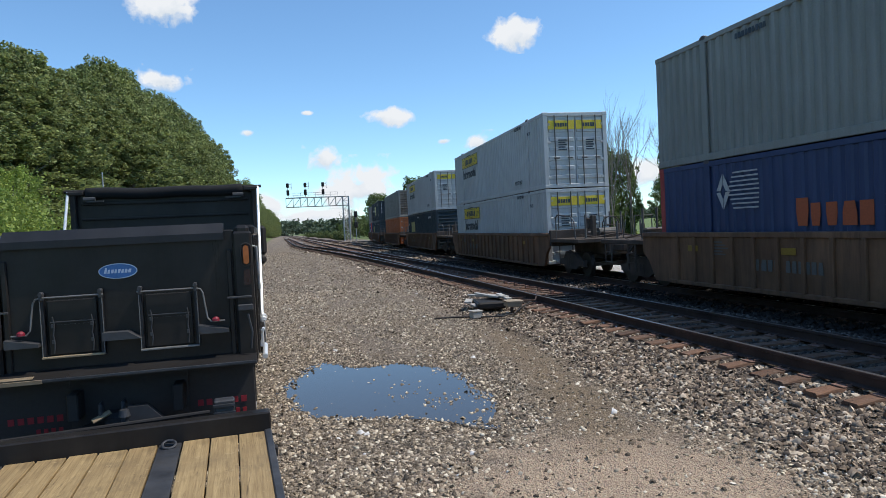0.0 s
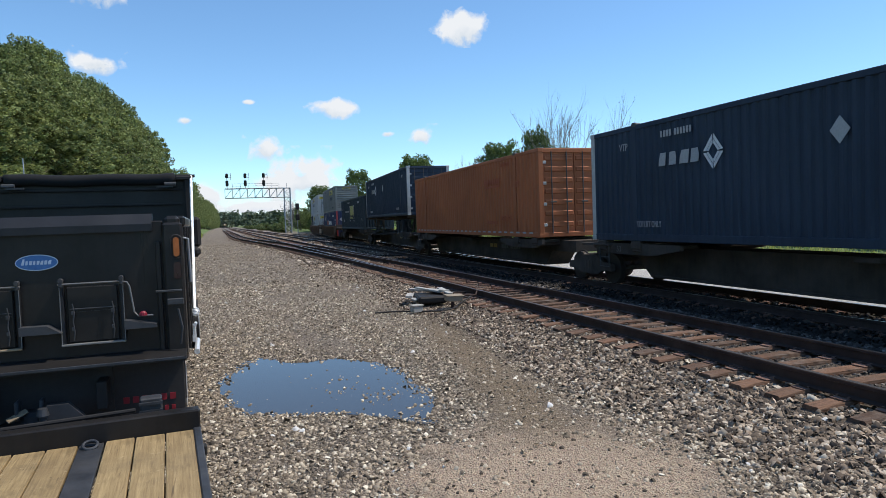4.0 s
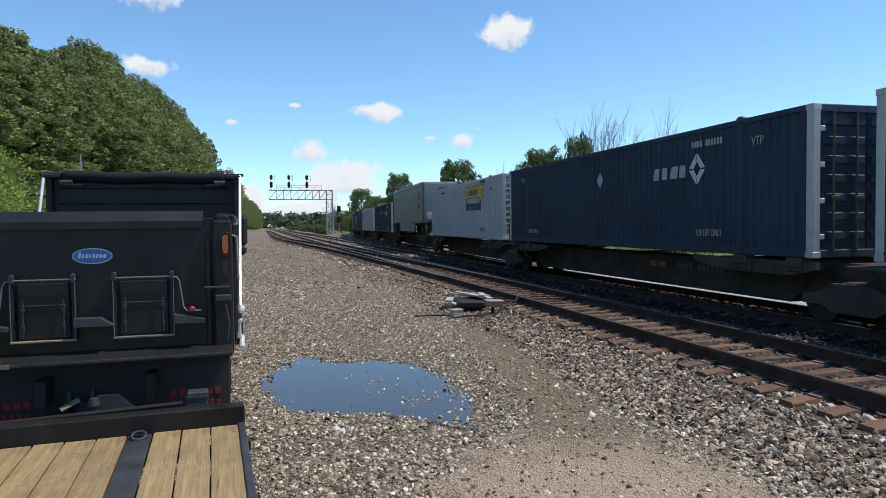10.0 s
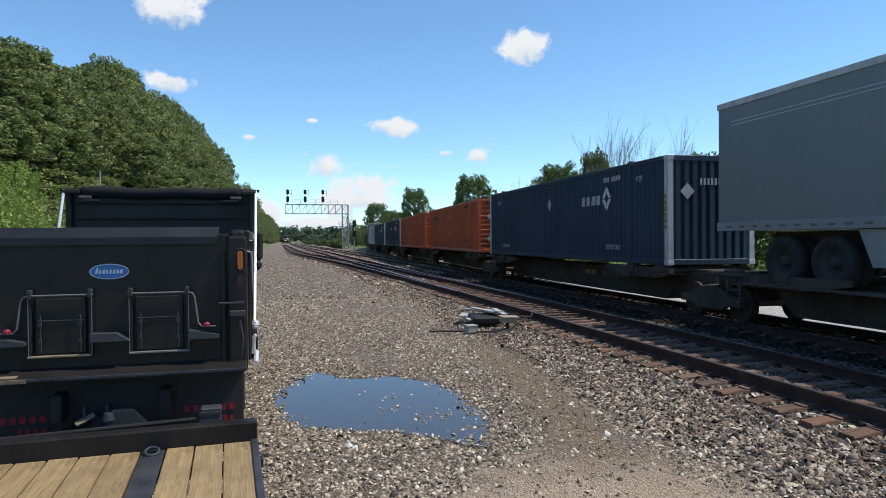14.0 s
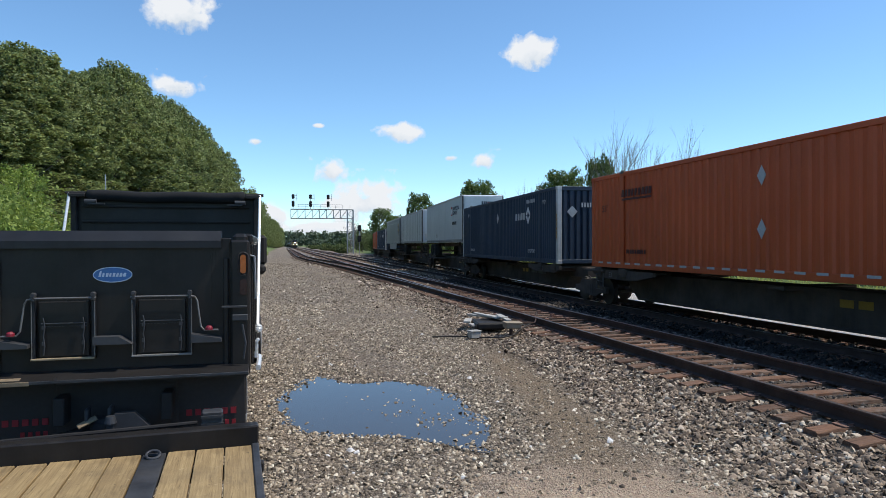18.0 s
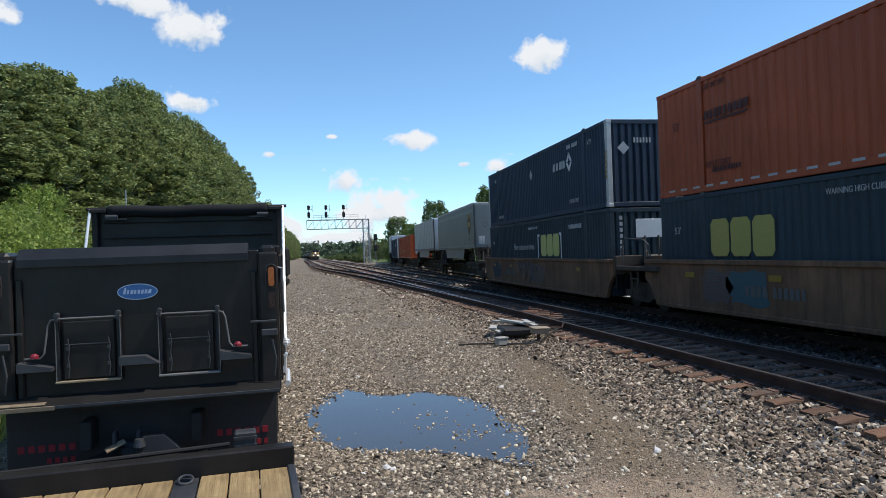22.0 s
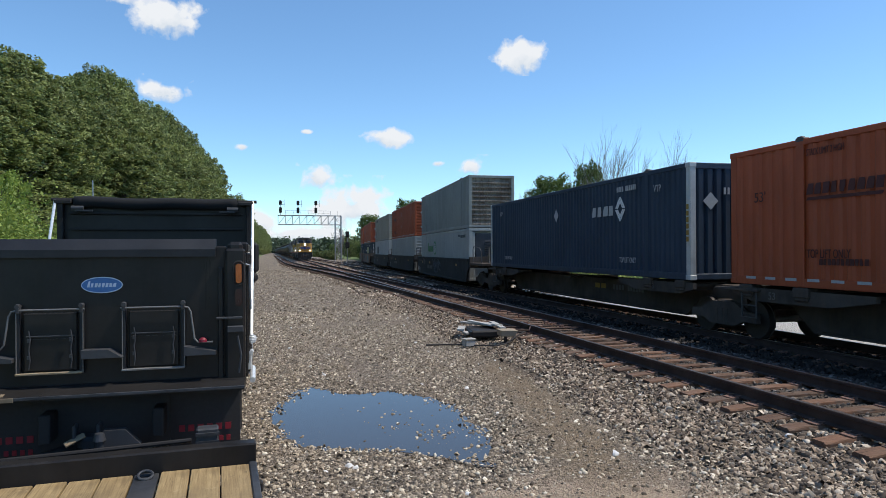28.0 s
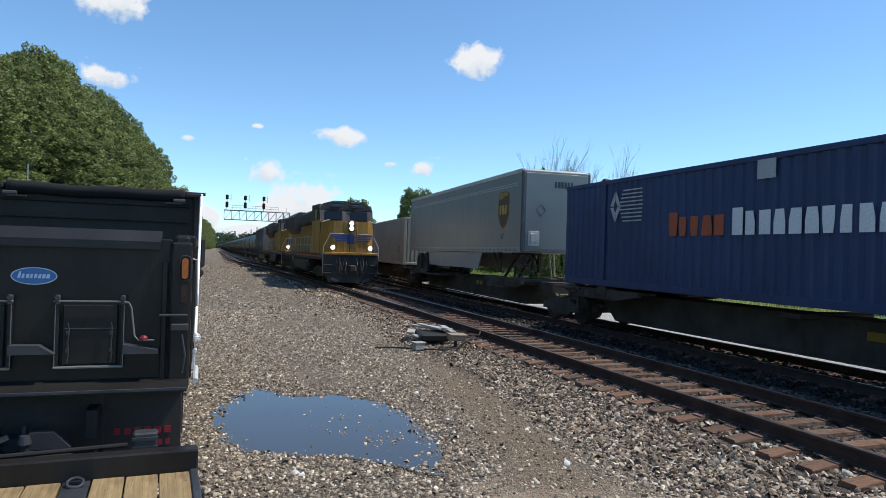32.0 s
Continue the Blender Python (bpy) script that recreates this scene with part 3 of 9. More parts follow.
def track(name, label, centre, near, far, length=2.59, drop=0.0):
    """A track along (x, y) points: ties as pieces from near[0] to near[1], the rest joined."""
    root = thing(name, label, "railway track", kind="structure")
    for d in (-GAUGE / 2, GAUGE / 2):
        part("rail", rail_geo(offset_line(centre, d), drop), None, root)
    rnd = random.Random(len(name) * 7 + 3)
    top = RAIL_Z - drop - 0.174 - 0.012
    tie_me = [shared(("tie", length, i), lambda: tie_geo(length, 0.225, 0.17, i).mesh("tie", M_TIE)) for i in range(5)]
    plate_me = shared("plate", lambda: Geo().box((0, 0, 0.006), (0.36, 0.19, 0.014), 0.004).box((0.0, 0.07, 0.018), (0.22, 0.02, 0.03)).box((0, -0.07, 0.018), (0.22, 0.02, 0.03)).mesh("tie_plate", M_PLATE))
    rest = Geo()
    acc, last = 0.0, centre[0]
    for p in centre[1:]:
        seg = math.hypot(p[0] - last[0], p[1] - last[1])
        h = math.atan2(p[0] - last[0], p[1] - last[1])
        while acc < seg:
            x, y = last[0] + (p[0] - last[0]) * acc / seg, last[1] + (p[1] - last[1]) * acc / seg
            acc += 0.495
            if not far[0] <= y <= far[1]:
                continue
            turn = pose(x + rnd.uniform(-0.05, 0.05), y + rnd.uniform(-0.02, 0.02), top, rnd.uniform(-0.5, 0.5), rnd.uniform(-0.4, 0.4), -math.degrees(h) + rnd.uniform(-1.6, 1.6))
            if near[0] <= y <= near[1]:
                tie = part("tie", rnd.choice(tie_me), None, root, at=turn)
                for d in (-GAUGE / 2, GAUGE / 2):
                    part("tie_plate", plate_me, None, tie, at=(d, 0, 0))
            else:
                rest.box((x, y, top - 0.085), (length, 0.225, 0.17), 0, pose(0, 0, 0, 0, 0, -math.degrees(h)))
        acc -= seg
        last = p
    if rest.v:
        tagged(part("ties", rest, M_TIE, root), kind="stuff")
    return root


straight = [(MAIN_X, -250.0), (MAIN_X, 0.0), (MAIN_X, 60.0), (MAIN_X, 1500.0)]
track("track_main", "rusty rails on weathered timber ties in ballast", straight, (2.5, 45), (-60, 420))
sid = [(lerp_rows(SIDING, y), y) for y in (63, 68, 72, 78, 84, 90, 96, 105, 114, 122, 160, 1500)]
track("track_siding", "rusty siding rails joining the main track at a switch", sid, (1, 0), (63, 300))
second = [(TRAIN_X, -250.0), (TRAIN_X, 60.0), (TRAIN_X, 1500.0)]
track("track_second", "second straight track of rusty rails on timber ties", second, (2.5, 24), (-60, 300), drop=TRAIN_DROP)
away = [branch_at(s)[:2] for s in range(36, 420, 6)]
track("track_branch", "curved branch track leading away behind trees", away, (1, 0), (36, 330), drop=TRAIN_DROP)


def build_switch():
    root = thing("track_switch", "switch with point rails and long ties on the main track", "railway switch", kind="structure")
    left = [(lerp_rows(SIDING, y) - GAUGE / 2, y) for y in (22, 26, 30, 35, 40, 45, 50, 55, 60, 63)]
    right = [(lerp_rows(SIDING, y) + GAUGE / 2 - 0.04 * max(0, (22 - y) / 8), y) for y in (15, 20, 26, 30, 35, 40, 45, 50, 55, 60, 63)]
    part("closure_rail", rail_geo(left), None, root)
    part("closure_rail", rail_geo(right), None, root)
    b1 = [branch_at(s)[:2] for s in range(16, 40, 4)]
    part("closure_rail", rail_geo(offset_line(b1, GAUGE / 2), TRAIN_DROP), None, root)
    part("closure_rail", rail_geo(offset_line(b1, -GAUGE / 2), TRAIN_DROP), None, root)
    long_tie = Geo()
    y = 22.0
    while y < 63:
        x0 = lerp_rows(SIDING, y) - 1.2
        long_tie.box(((x0 + 5.9) / 2, y, RAIL_Z - 0.28), (abs(5.9 - x0) + 0.05, 0.22, 0.16))
        y += 0.55
    tagged(part("long_ties", long_tie, M_TIE, root), kind="stuff")
    for i in range(14):
        yy = 15.5 + i * 0.99
        part("slide_brace", shared("brace", lambda: Geo().box((0, 0, 0.02), (0.34, 0.1, 0.03), 0.005).box((0.12, 0, 0.06), (0.1, 0.08, 0.07), 0.01).mesh("slide_brace", M_PLATE)), None, root, at=(MAIN_X - 0.4, yy, RAIL_Z - 0.18))
        part("slide_brace", CACHE["brace"], None, root, at=pose(MAIN_X + 0.42, yy, RAIL_Z - 0.18, 0, 0, 180))
    part("throw_rod", Geo().tube((5.2, 15.2, 0.17), (7.9, 15.2, 0.17), 0.02, 8).tube((5.2, 15.75, 0.17), (7.9, 15.75, 0.17), 0.02, 8), M_RAIL, root)


build_switch()


def build_puddle():
    zz = -0.035
    verts = [(1.4, 8.1, zz)]
    ring = []
    n = len(PUDDLE)
    for i in range(n):
        p0, p1, p2, p3 = PUDDLE[i - 1], PUDDLE[i], PUDDLE[(i + 1) % n], PUDDLE[(i + 2) % n]
        for k in range(5):
            t = k / 5
            ring.append(tuple(0.5 * (2 * p1[a] + (p2[a] - p0[a]) * t + (2 * p0[a] - 5 * p1[a] + 4 * p2[a] - p3[a]) * t * t + (3 * p1[a] - p0[a] - 3 * p2[a] + p3[a]) * t ** 3) for a in (0, 1)))
    verts += [(1.4 + (x - 1.4) * 1.12, 8.1 + (y - 8.1) * 1.08, zz) for x, y in ring]
    m = len(ring)
    me = raw_mesh("puddle", verts, [(0, 1 + i, 1 + (i + 1) % m) for i in range(m)], None or MATS["puddle_water"])
    tagged(new("puddle", me), "shallow muddy rain puddle in the gravel reflecting blue sky", "puddle", kind="structure")


mw, nt_w, bw = bsdf_mat("puddle_water")
bw.inputs["Base Color"].default_value = (0.06, 0.055, 0.05, 1)
bw.inputs["Roughness"].default_value = 0.04
bw.inputs["IOR"].default_value = 1.33
bw.inputs["Specular IOR Level"].default_value = 0.8
bump(nt_w, bw, noise_tex(nt_w, 3.0, 3, 0.5, coords="World"), 0.05, 0.01)
MATS["puddle_water"] = mw
build_puddle()


# ---- the container train ----
LEN, WID, HGT = 16.15, 2.60, 2.90
FACE = Matrix(((0, 0, -1, 0), (-1, 0, 0, 0), (0, 1, 0, 0), (0, 0, 0, 1)))  # words on the side that faces the lot
ENDFACE = Matrix(((1, 0, 0, 0), (0, 0, -1, 0), (0, 1, 0, 0), (0, 0, 0, 1)))  # words on the trailing end
NAVY = paint("container_navy", (0.027, 0.043, 0.069), 0.55, 0, 0.25, (0.016, 0.016, 0.018), 0.5, 0.15, True, 0.32)
DARKGREEN = paint("container_dark_teal", (0.032, 0.049, 0.061), 0.55, 0, 0.25, (0.016, 0.016, 0.018), 0.5, 0.15, True, 0.25)
BLUE = paint("container_royal_blue", (0.024, 0.043, 0.115), 0.5, 0, 0.3, (0.03, 0.035, 0.05), 0.5, 0.15)
WHITE = paint("container_white", (0.48, 0.485, 0.48), 0.5, 0, 0.30, (0.22, 0.18, 0.14), 0.6, 0.08)
GREYC = paint("container_pale_grey", (0.245, 0.248, 0.23), 0.5, 0, 0.42, (0.16, 0.13, 0.10), 0.6, 0.1)
SOFTWHITE = paint("container_soft_white", (0.37, 0.37, 0.35), 0.5, 0, 0.35, (0.20, 0.17, 0.14), 0.6, 0.1)
RUSTEND = paint("rust_streaked_end", (0.215, 0.18, 0.145), 0.65, 0, 1.6, (0.075, 0.034, 0.017), 1.3, 0.45)
BEIGE = paint("container_beige", (0.37, 0.335, 0.26), 0.55, 0, 0.45, (0.25, 0.21, 0.17), 0.6, 0.1)
DULLBEIGE = paint("container_dull_beige", (0.37, 0.335, 0.262), 0.55, 0, 0.35, (0.18, 0.15, 0.12), 0.6, 0.1)
ORANGE = paint("container_orange", (0.47, 0.078, 0.014), 0.45, 0, 0.22, (0.18, 0.05, 0.02), 0.5, 0.12)
ORANGE_DARK = paint("container_brick_orange", (0.36, 0.068, 0.018), 0.5, 0, 0.28, (0.10, 0.03, 0.015), 0.5, 0.14)
FADED = paint("container_faded_orange", (0.43, 0.125, 0.04), 0.6, 0, 0.30, (0.2, 0.09, 0.05), 0.5, 0.15)
VANGREY = paint("trailer_grey", (0.190, 0.204, 0.203), 0.35, 0.1, 0.15, (0.2, 0.2, 0.19), 0.4, 0.06)
VANWHITE = paint("trailer_white", (0.52, 0.55, 0.56), 0.35, 0.1, 0.18, (0.3, 0.3, 0.29), 0.4, 0.06)
M_TYRE = plain("dusty_tyre_rubber", (0.026, 0.024, 0.023), 0.9)
VANSKIRT = paint("skirt_pale_grey", (0.245, 0.26, 0.26), 0.4, 0.0, 0.2, (0.2, 0.2, 0.19), 0.6, 0.08)
M_RIM = paint("dirty_wheel_rim", (0.045, 0.043, 0.041), 0.6, 0.3, 0.5, (0.03, 0.03, 0.03), 6, 0.2, False)
M_UNITGREY = paint("cooling_unit_grey", (0.035, 0.037, 0.045), 0.5, 0, 0.3, (0.06, 0.05, 0.05), 3, 0.2)
ROD = paint("dark_lock_rod", (0.09, 0.085, 0.08), 0.55, 0.3, 0.4, (0.05, 0.035, 0.025), 3, 0.2)
REDPOST = paint("red_post_paint", (0.36, 0.05, 0.045), 0.55, 0, 0.35, (0.08, 0.03, 0.03), 2, 0.15)
POST_GREY = paint("grimy_grey_steel", (0.13, 0.12, 0.11), 0.6, 0.2, 0.5, (0.05, 0.04, 0.03), 3, 0.2)
POST = paint("bare_post_steel", (0.52, 0.51, 0.49), 0.5, 0.2, 0.45, (0.12, 0.1, 0.08), 3, 0.12)
D_WHITE, D_DARK, D_YELLOW = plain("decal_white", (0.72, 0.72, 0.72), 0.6), plain("decal_dark_blue_grey", (0.03, 0.045, 0.06), 0.6), plain("decal_yellow", (0.68, 0.50, 0.03), 0.55)
D_RED, D_BROWN, D_GREEN, D_PINK = plain("decal_red", (0.40, 0.05, 0.04), 0.6), plain("decal_brown", (0.06, 0.025, 0.012), 0.5), plain("decal_green", (0.05, 0.20, 0.07), 0.6), plain("decal_orange_red", (0.42, 0.09, 0.03), 0.6)
D_MAROON, D_BLUE = plain("decal_dark_maroon", (0.07, 0.012, 0.01), 0.6), plain("decal_blue", (0.03, 0.07, 0.25), 0.6)
D_CREAM = plain("decal_pale_yellow_green", (0.55, 0.55, 0.18), 0.6)
D_YELLOWDIM = plain("reflector_dull_yellow", (0.30, 0.17, 0.02), 0.5)
D_SCRAWL = plain("faded_pale_paint", (0.115, 0.115, 0.12), 0.7)
D_STENCIL = plain("stencil_dirty_grey", (0.13, 0.12, 0.108), 0.7)
D_SPRAY = (plain("spray_dark_blue", (0.022, 0.034, 0.058), 0.7), plain("spray_pale_blue", (0.055, 0.105, 0.12), 0.7), plain("spray_dusty_pink", (0.13, 0.085, 0.075), 0.7))
D_TAN = plain("brown_rust_patch", (0.20, 0.16, 0.12), 0.8)
D_YELLOWFADE = plain("faded_yellow_paint", (0.40, 0.34, 0.09), 0.6)
D_GOLD = plain("dull_gold_paint", (0.46, 0.30, 0.05), 0.5)
D_LIGHTGREY = plain("decal_light_grey", (0.42, 0.42, 0.42), 0.6)


def side_sheet(mat, pitch, depth, z0, z1, length=LEN):
    """A vertically ribbed steel side, facing -x, with turned-in edges."""
    def make():
        g = Geo()
        n = int(length / pitch)
        p = length / n
        line = []
        for i in range(n):
            y = -length / 2 + i * p
            line += [(y, 0.0), (y + 0.34 * p, 0.0), (y + 0.5 * p, depth), (y + 0.84 * p, depth)]
        line.append((length / 2, 0.0))
        vs = [(d, y, z) for z in (z0, z1) for y, d in line]
        k = len(line)
        fs = [(i + 1, i, k + i, k + i + 1) for i in range(k - 1)]
        vs += [(0.08, y, z) for z in (z0, z1) for y, d in line]
        fs += [(i, i + 1, 2 * k + i + 1, 2 * k + i) for i in range(k - 1)]
        fs += [(k + i + 1, k + i, 3 * k + i, 3 * k + i + 1) for i in range(k - 1)]
        return raw_mesh("side_panel", vs, fs, mat)
    return shared(("side", mat.name, pitch, depth, z0, z1, length), make)


def bars_geo(rows):
    """Plain bars for words: rows of (u, z, width, height)."""
    g = Geo()
    for u, z, w, h in rows:
        g.box((u + w / 2, z + h / 2, 0.0), (w, h, 0.006))
    return g


def word_bars(n, w, h, gap=0.22, seed=1):
    """A run of n letter-sized bars, w wide in all."""
    rnd = random.Random(seed * 31 + n)
    step = w / n
    return [(i * step, 0.0, step * (1 - gap) * rnd.uniform(0.8, 1.0), h) for i in range(n)]


def decal(root, name, key, build, mat, u, z, x=-WID / 2 - 0.005, half=LEN / 2, label=""):
    me = shared(("decal", key, mat.name), lambda: build().mesh(name, mat))
    ob = part(name, me, None, root, label, at=Matrix.Translation((x, half - u, z)) @ FACE)
    return tagged(ob, kind="stuff") if "marking" in name or "strip" in name or "scrawl" in name else ob


def words(root, body, mat, size, u, z, x=-WID / 2 - 0.005, half=LEN / 2, squeeze=1.0, bold=0.0):
    return tagged(part("lettering", text_mesh(body, mat, size, bold), None, root, at=Matrix.Translation((x, half - u, z)) @ FACE @ Matrix.Diagonal((squeeze, 1, 1, 1))), kind="stuff")


def block_row(n, w, h, tall=None, seed=2, slant=0.0):
    """A run of n plain blocks standing for a painted name; the first may be taller."""
    rnd, g, step = random.Random(seed * 17 + n), Geo(), w / n
    for i in range(n):
        bw, bh = step * rnd.uniform(0.62, 0.84), tall if tall and i == 0 else h
        a, b, c = rnd.choice(((0, 0, 0.0), (0.16, 0.0, 0.0), (0.0, 0.18, 0.0), (0.14, 0.14, 0.0), (0.0, 0.0, 0.12)))
        pts = [(c, 0), (1 - c, 0), (1, 0.5), (1 - b, 1), (a, 1), (0, 0.5)]
        g.prism([(i * step + p * bw + slant * q * bh, q * bh) for p, q in pts], 2, -0.003, 0.003)
    return g


def bold_blocks(w, h):
    """Three heavy chamfered blocks of a painted mark."""
    g, k = Geo(), w / 3.0
    for i in range(3):
        c = 0.14
        g.prism([((i + 0.04 + p * 0.92) * k, q * h) for p, q in ((c, 0), (1 - c, 0), (1, c), (1, 1 - c), (1 - c, 1), (c, 1), (0, 1 - c), (0, c))], 2, -0.003, 0.003)
    return g


def end_words(root, name, key, build, mat, x, z, y=-LEN / 2 - 0.03):
    me = shared(("decal", key, mat.name), lambda: build().mesh(name, mat))
    ob = part(name, me, None, root, at=Matrix.Translation((x, y, z)) @ ENDFACE)
    return tagged(ob, kind="stuff") if "marking" in name else ob


def diamond_geo(w, h, hole=0.0):
    g = Geo()
    o = [(0, h / 2), (w / 2, 0), (0, -h / 2), (-w / 2, 0)]
    if hole:
        i = [(a * hole, b * hole) for a, b in o]
        for k in range(4):
            a, b, c, d = o[k], o[(k + 1) % 4], i[(k + 1) % 4], i[k]
            m = lambda p, q, t: (p[0] + (q[0] - p[0]) * t, p[1] + (q[1] - p[1]) * t)
            g.prism([m(a, b, 0.06), m(a, b, 0.94), m(d, c, 0.94), m(d, c, 0.06)], 2, -0.003, 0.003)
    else:
        g.prism(o, 2, -0.003, 0.003)
    return g


def oval_geo(w, h, n=28):
    return Geo().prism([(w / 2 * math.cos(2 * math.pi * i / n), h / 2 * math.sin(2 * math.pi * i / n)) for i in range(n)], 2, -0.004, 0.004)


def shield_geo(w, h):
    pts = [(-w / 2, h * 0.42), (-w * 0.25, h * 0.5), (w * 0.25, h * 0.5), (w / 2, h * 0.42), (w / 2, -h * 0.1), (w * 0.3, -h * 0.36), (0, -h / 2), (-w * 0.3, -h * 0.36), (-w / 2, -h * 0.1)]
    return Geo().prism(pts, 2, -0.004, 0.004)


# marks on the sides, as plain shapes
def mark_yellow_panel(r, s=0.0):
    decal(r, "sign_rim", "ypanelr", lambda: Geo().box((1.8, 0.3, 0), (3.62, 0.62, 0.006), 0.002), D_DARK, 9.45 - s, 2.02)
    decal(r, "sign_panel", "ypanel", lambda: Geo().box((1.8, 0.3, 0), (3.54, 0.56, 0.010), 0.002), D_YELLOW, 9.45 - s, 2.02)
    decal(r, "sign_marking", "ypanelb", lambda: block_row(6, 1.95, 0.30, None, 5).add([], []), D_DARK, 10.15 - s, 2.16, x=-WID / 2 - 0.012)
    decal(r, "scroll_marking", "ypanels", lambda: bars_geo([(0.55, 0.07, 2.4, 0.018), (0.62, 0.52, 2.4, 0.018), (0.10, 0.42, 0.42, 0.02), (0.16, 0.35, 0.36, 0.02), (0.22, 0.28, 0.3, 0.02), (0.3, 0.2, 0.26, 0.02), (3.0, 0.36, 0.4, 0.02), (3.0, 0.29, 0.44, 0.02), (2.9, 0.22, 0.5, 0.02), (2.85, 0.15, 0.36, 0.02)]), D_DARK, 9.45 - s, 2.02, x=-WID / 2 - 0.012)
    words(r, "Intermodal", D_DARK, 0.66, 9.6 - s, 1.43, squeeze=1.02, bold=0.035)
    words(r, "TOP LIFT ONLY", D_DARK, 0.24, 12.28, 0.37, squeeze=0.62)
    words(r, "STACK LIMIT 3 HIGH", D_DARK, 0.20, 12.48, 2.68, squeeze=0.50)
    words(r, "PIN LIFT", D_DARK, 0.20, 14.2, 2.26, squeeze=0.6)
    decal(r, "number_marking", "num9", lambda: block_row(9, 1.0, 0.12), D_DARK, 3.2, 2.55)


def mark_ring(r, lead=False):
    s = 7.8 if lead else 0.0
    words(r, "TOP LIFT ONLY", D_LIGHTGREY, 0.21, 2.1, 0.35, squeeze=0.66)
    words(r, "VTP", D_LIGHTGREY, 0.26, 1.4, 2.3, squeeze=0.8)
    decal(r, "mark_marking", "umaxb", lambda: block_row(4, 1.5, 0.30, None, 3, 0.12), D_LIGHTGREY, 10.82 - s, 1.79)
    decal(r, "ring_mark", "umaxd", lambda: diamond_geo(0.64, 0.78, 0.74), D_WHITE, 12.66 - s, 1.96)
    decal(r, "ring_core", "umaxe", lambda: diamond_geo(0.44, 0.54, 0.66), D_WHITE, 12.66 - s, 1.96)
    decal(r, "placard", "umaxp", lambda: diamond_geo(0.40, 0.48), D_LIGHTGREY, 7.9, 2.0)
    words(r, "TOP LIFT ONLY", D_LIGHTGREY, 0.22, 12.6, 0.38, squeeze=0.62)
    words(r, "VTP", D_LIGHTGREY, 0.26, 14.5, 2.3, squeeze=0.8)
    decal(r, "number_marking", "num10", lambda: block_row(4, 0.42, 0.15, None, 4), D_LIGHTGREY, 3.1 if lead else 12.46, 2.46)
    decal(r, "number_marking", "num10b", lambda: block_row(6, 0.62, 0.15, None, 8), D_LIGHTGREY, 3.6 if lead else 12.98, 2.46)


def mark_bracket(r, mat=None, u=8.55, small=True, rails=True):
    mat = mat or D_CREAM
    for a, b in ((0.0, 0.0), (3.0, 1.0)) if rails else ():
        decal(r, "bracket_mark", ("br", mat.name, b), lambda: Geo().prism([(p * (1 - 2 * b), q) for p, q in ((0, 0), (0.26, 0), (0.26, 0.1), (0.1, 0.1), (0.1, 1.40), (0.26, 1.40), (0.26, 1.5), (0, 1.5))], 2, -0.003, 0.003), mat if mat is not D_CREAM else D_WHITE, u + a, 0.75)
    decal(r, "block_mark", ("brb", mat.name), lambda: bold_blocks(2.36, 0.92), mat, u + 0.40, 1.30)
    words(r, "INTERMODAL", mat, 0.30, u + 0.42, 0.98, squeeze=1.0)
    if small:
        words(r, "How tomorrow moves", D_LIGHTGREY, 0.42, u - 3.75, 1.60, squeeze=0.82)
    decal(r, "number_marking", "num11", lambda: block_row(10, 1.3, 0.16, None, 8), D_LIGHTGREY, 12.4, 2.35)
    words(r, "53'", D_LIGHTGREY, 0.34, 14.9, 0.75)
    words(r, "WARNING HIGH CUBE", D_LIGHTGREY, 0.17, u - 1.4 if u > 5 else u + 4.2, 2.5, squeeze=0.8)
    words(r, "53'", D_LIGHTGREY, 0.26, 0.7, 1.9)
    decal(r, "code_marking", "num12", lambda: block_row(3, 0.3, 0.2, None, 6), D_LIGHTGREY, 2.3, 0.75)


def mark_slant(r, mat, u=2.0, z=2.15, placards=True):
    decal(r, "name_marking", ("sch", mat.name), lambda: block_row(9, 1.72, 0.21, None, 1, 0.15), mat, u, z)
    decal(r, "name_stripe", ("schs", mat.name), lambda: Geo().prism([(0, 0), (1.66, 0), (1.70, 0.06), (0.03, 0.06)], 2, -0.003, 0.003), mat, u, z - 0.11)
    for pz in (1.05, 2.2) if placards else ():
        decal(r, "placard", "schd", lambda: diamond_geo(0.28, 0.44), D_LIGHTGREY, 8.1, pz)
    decal(r, "number_marking", ("schn", mat.name), lambda: block_row(11, 1.1, 0.12, None, 3), mat, u + 0.3, 0.45)
    words(r, "53'", mat, 0.30, 0.75 if u < 6 else 14.2, 1.75)
    lead = 2.2 if 2.1 < u < 6 else 12.8
    words(r, "TOP LIFT ONLY", mat, 0.24, lead, 0.58, squeeze=0.6)
    words(r, "STACK LIMIT 2 HIGH", mat, 0.19, lead, 2.55, squeeze=0.5)
    decal(r, "reflector_strip", "schr", lambda: bars_geo([(0.3 + 0.57 * i, 0, 0.29, 0.055) for i in range(27)]), D_LIGHTGREY, 0.2, 0.12)


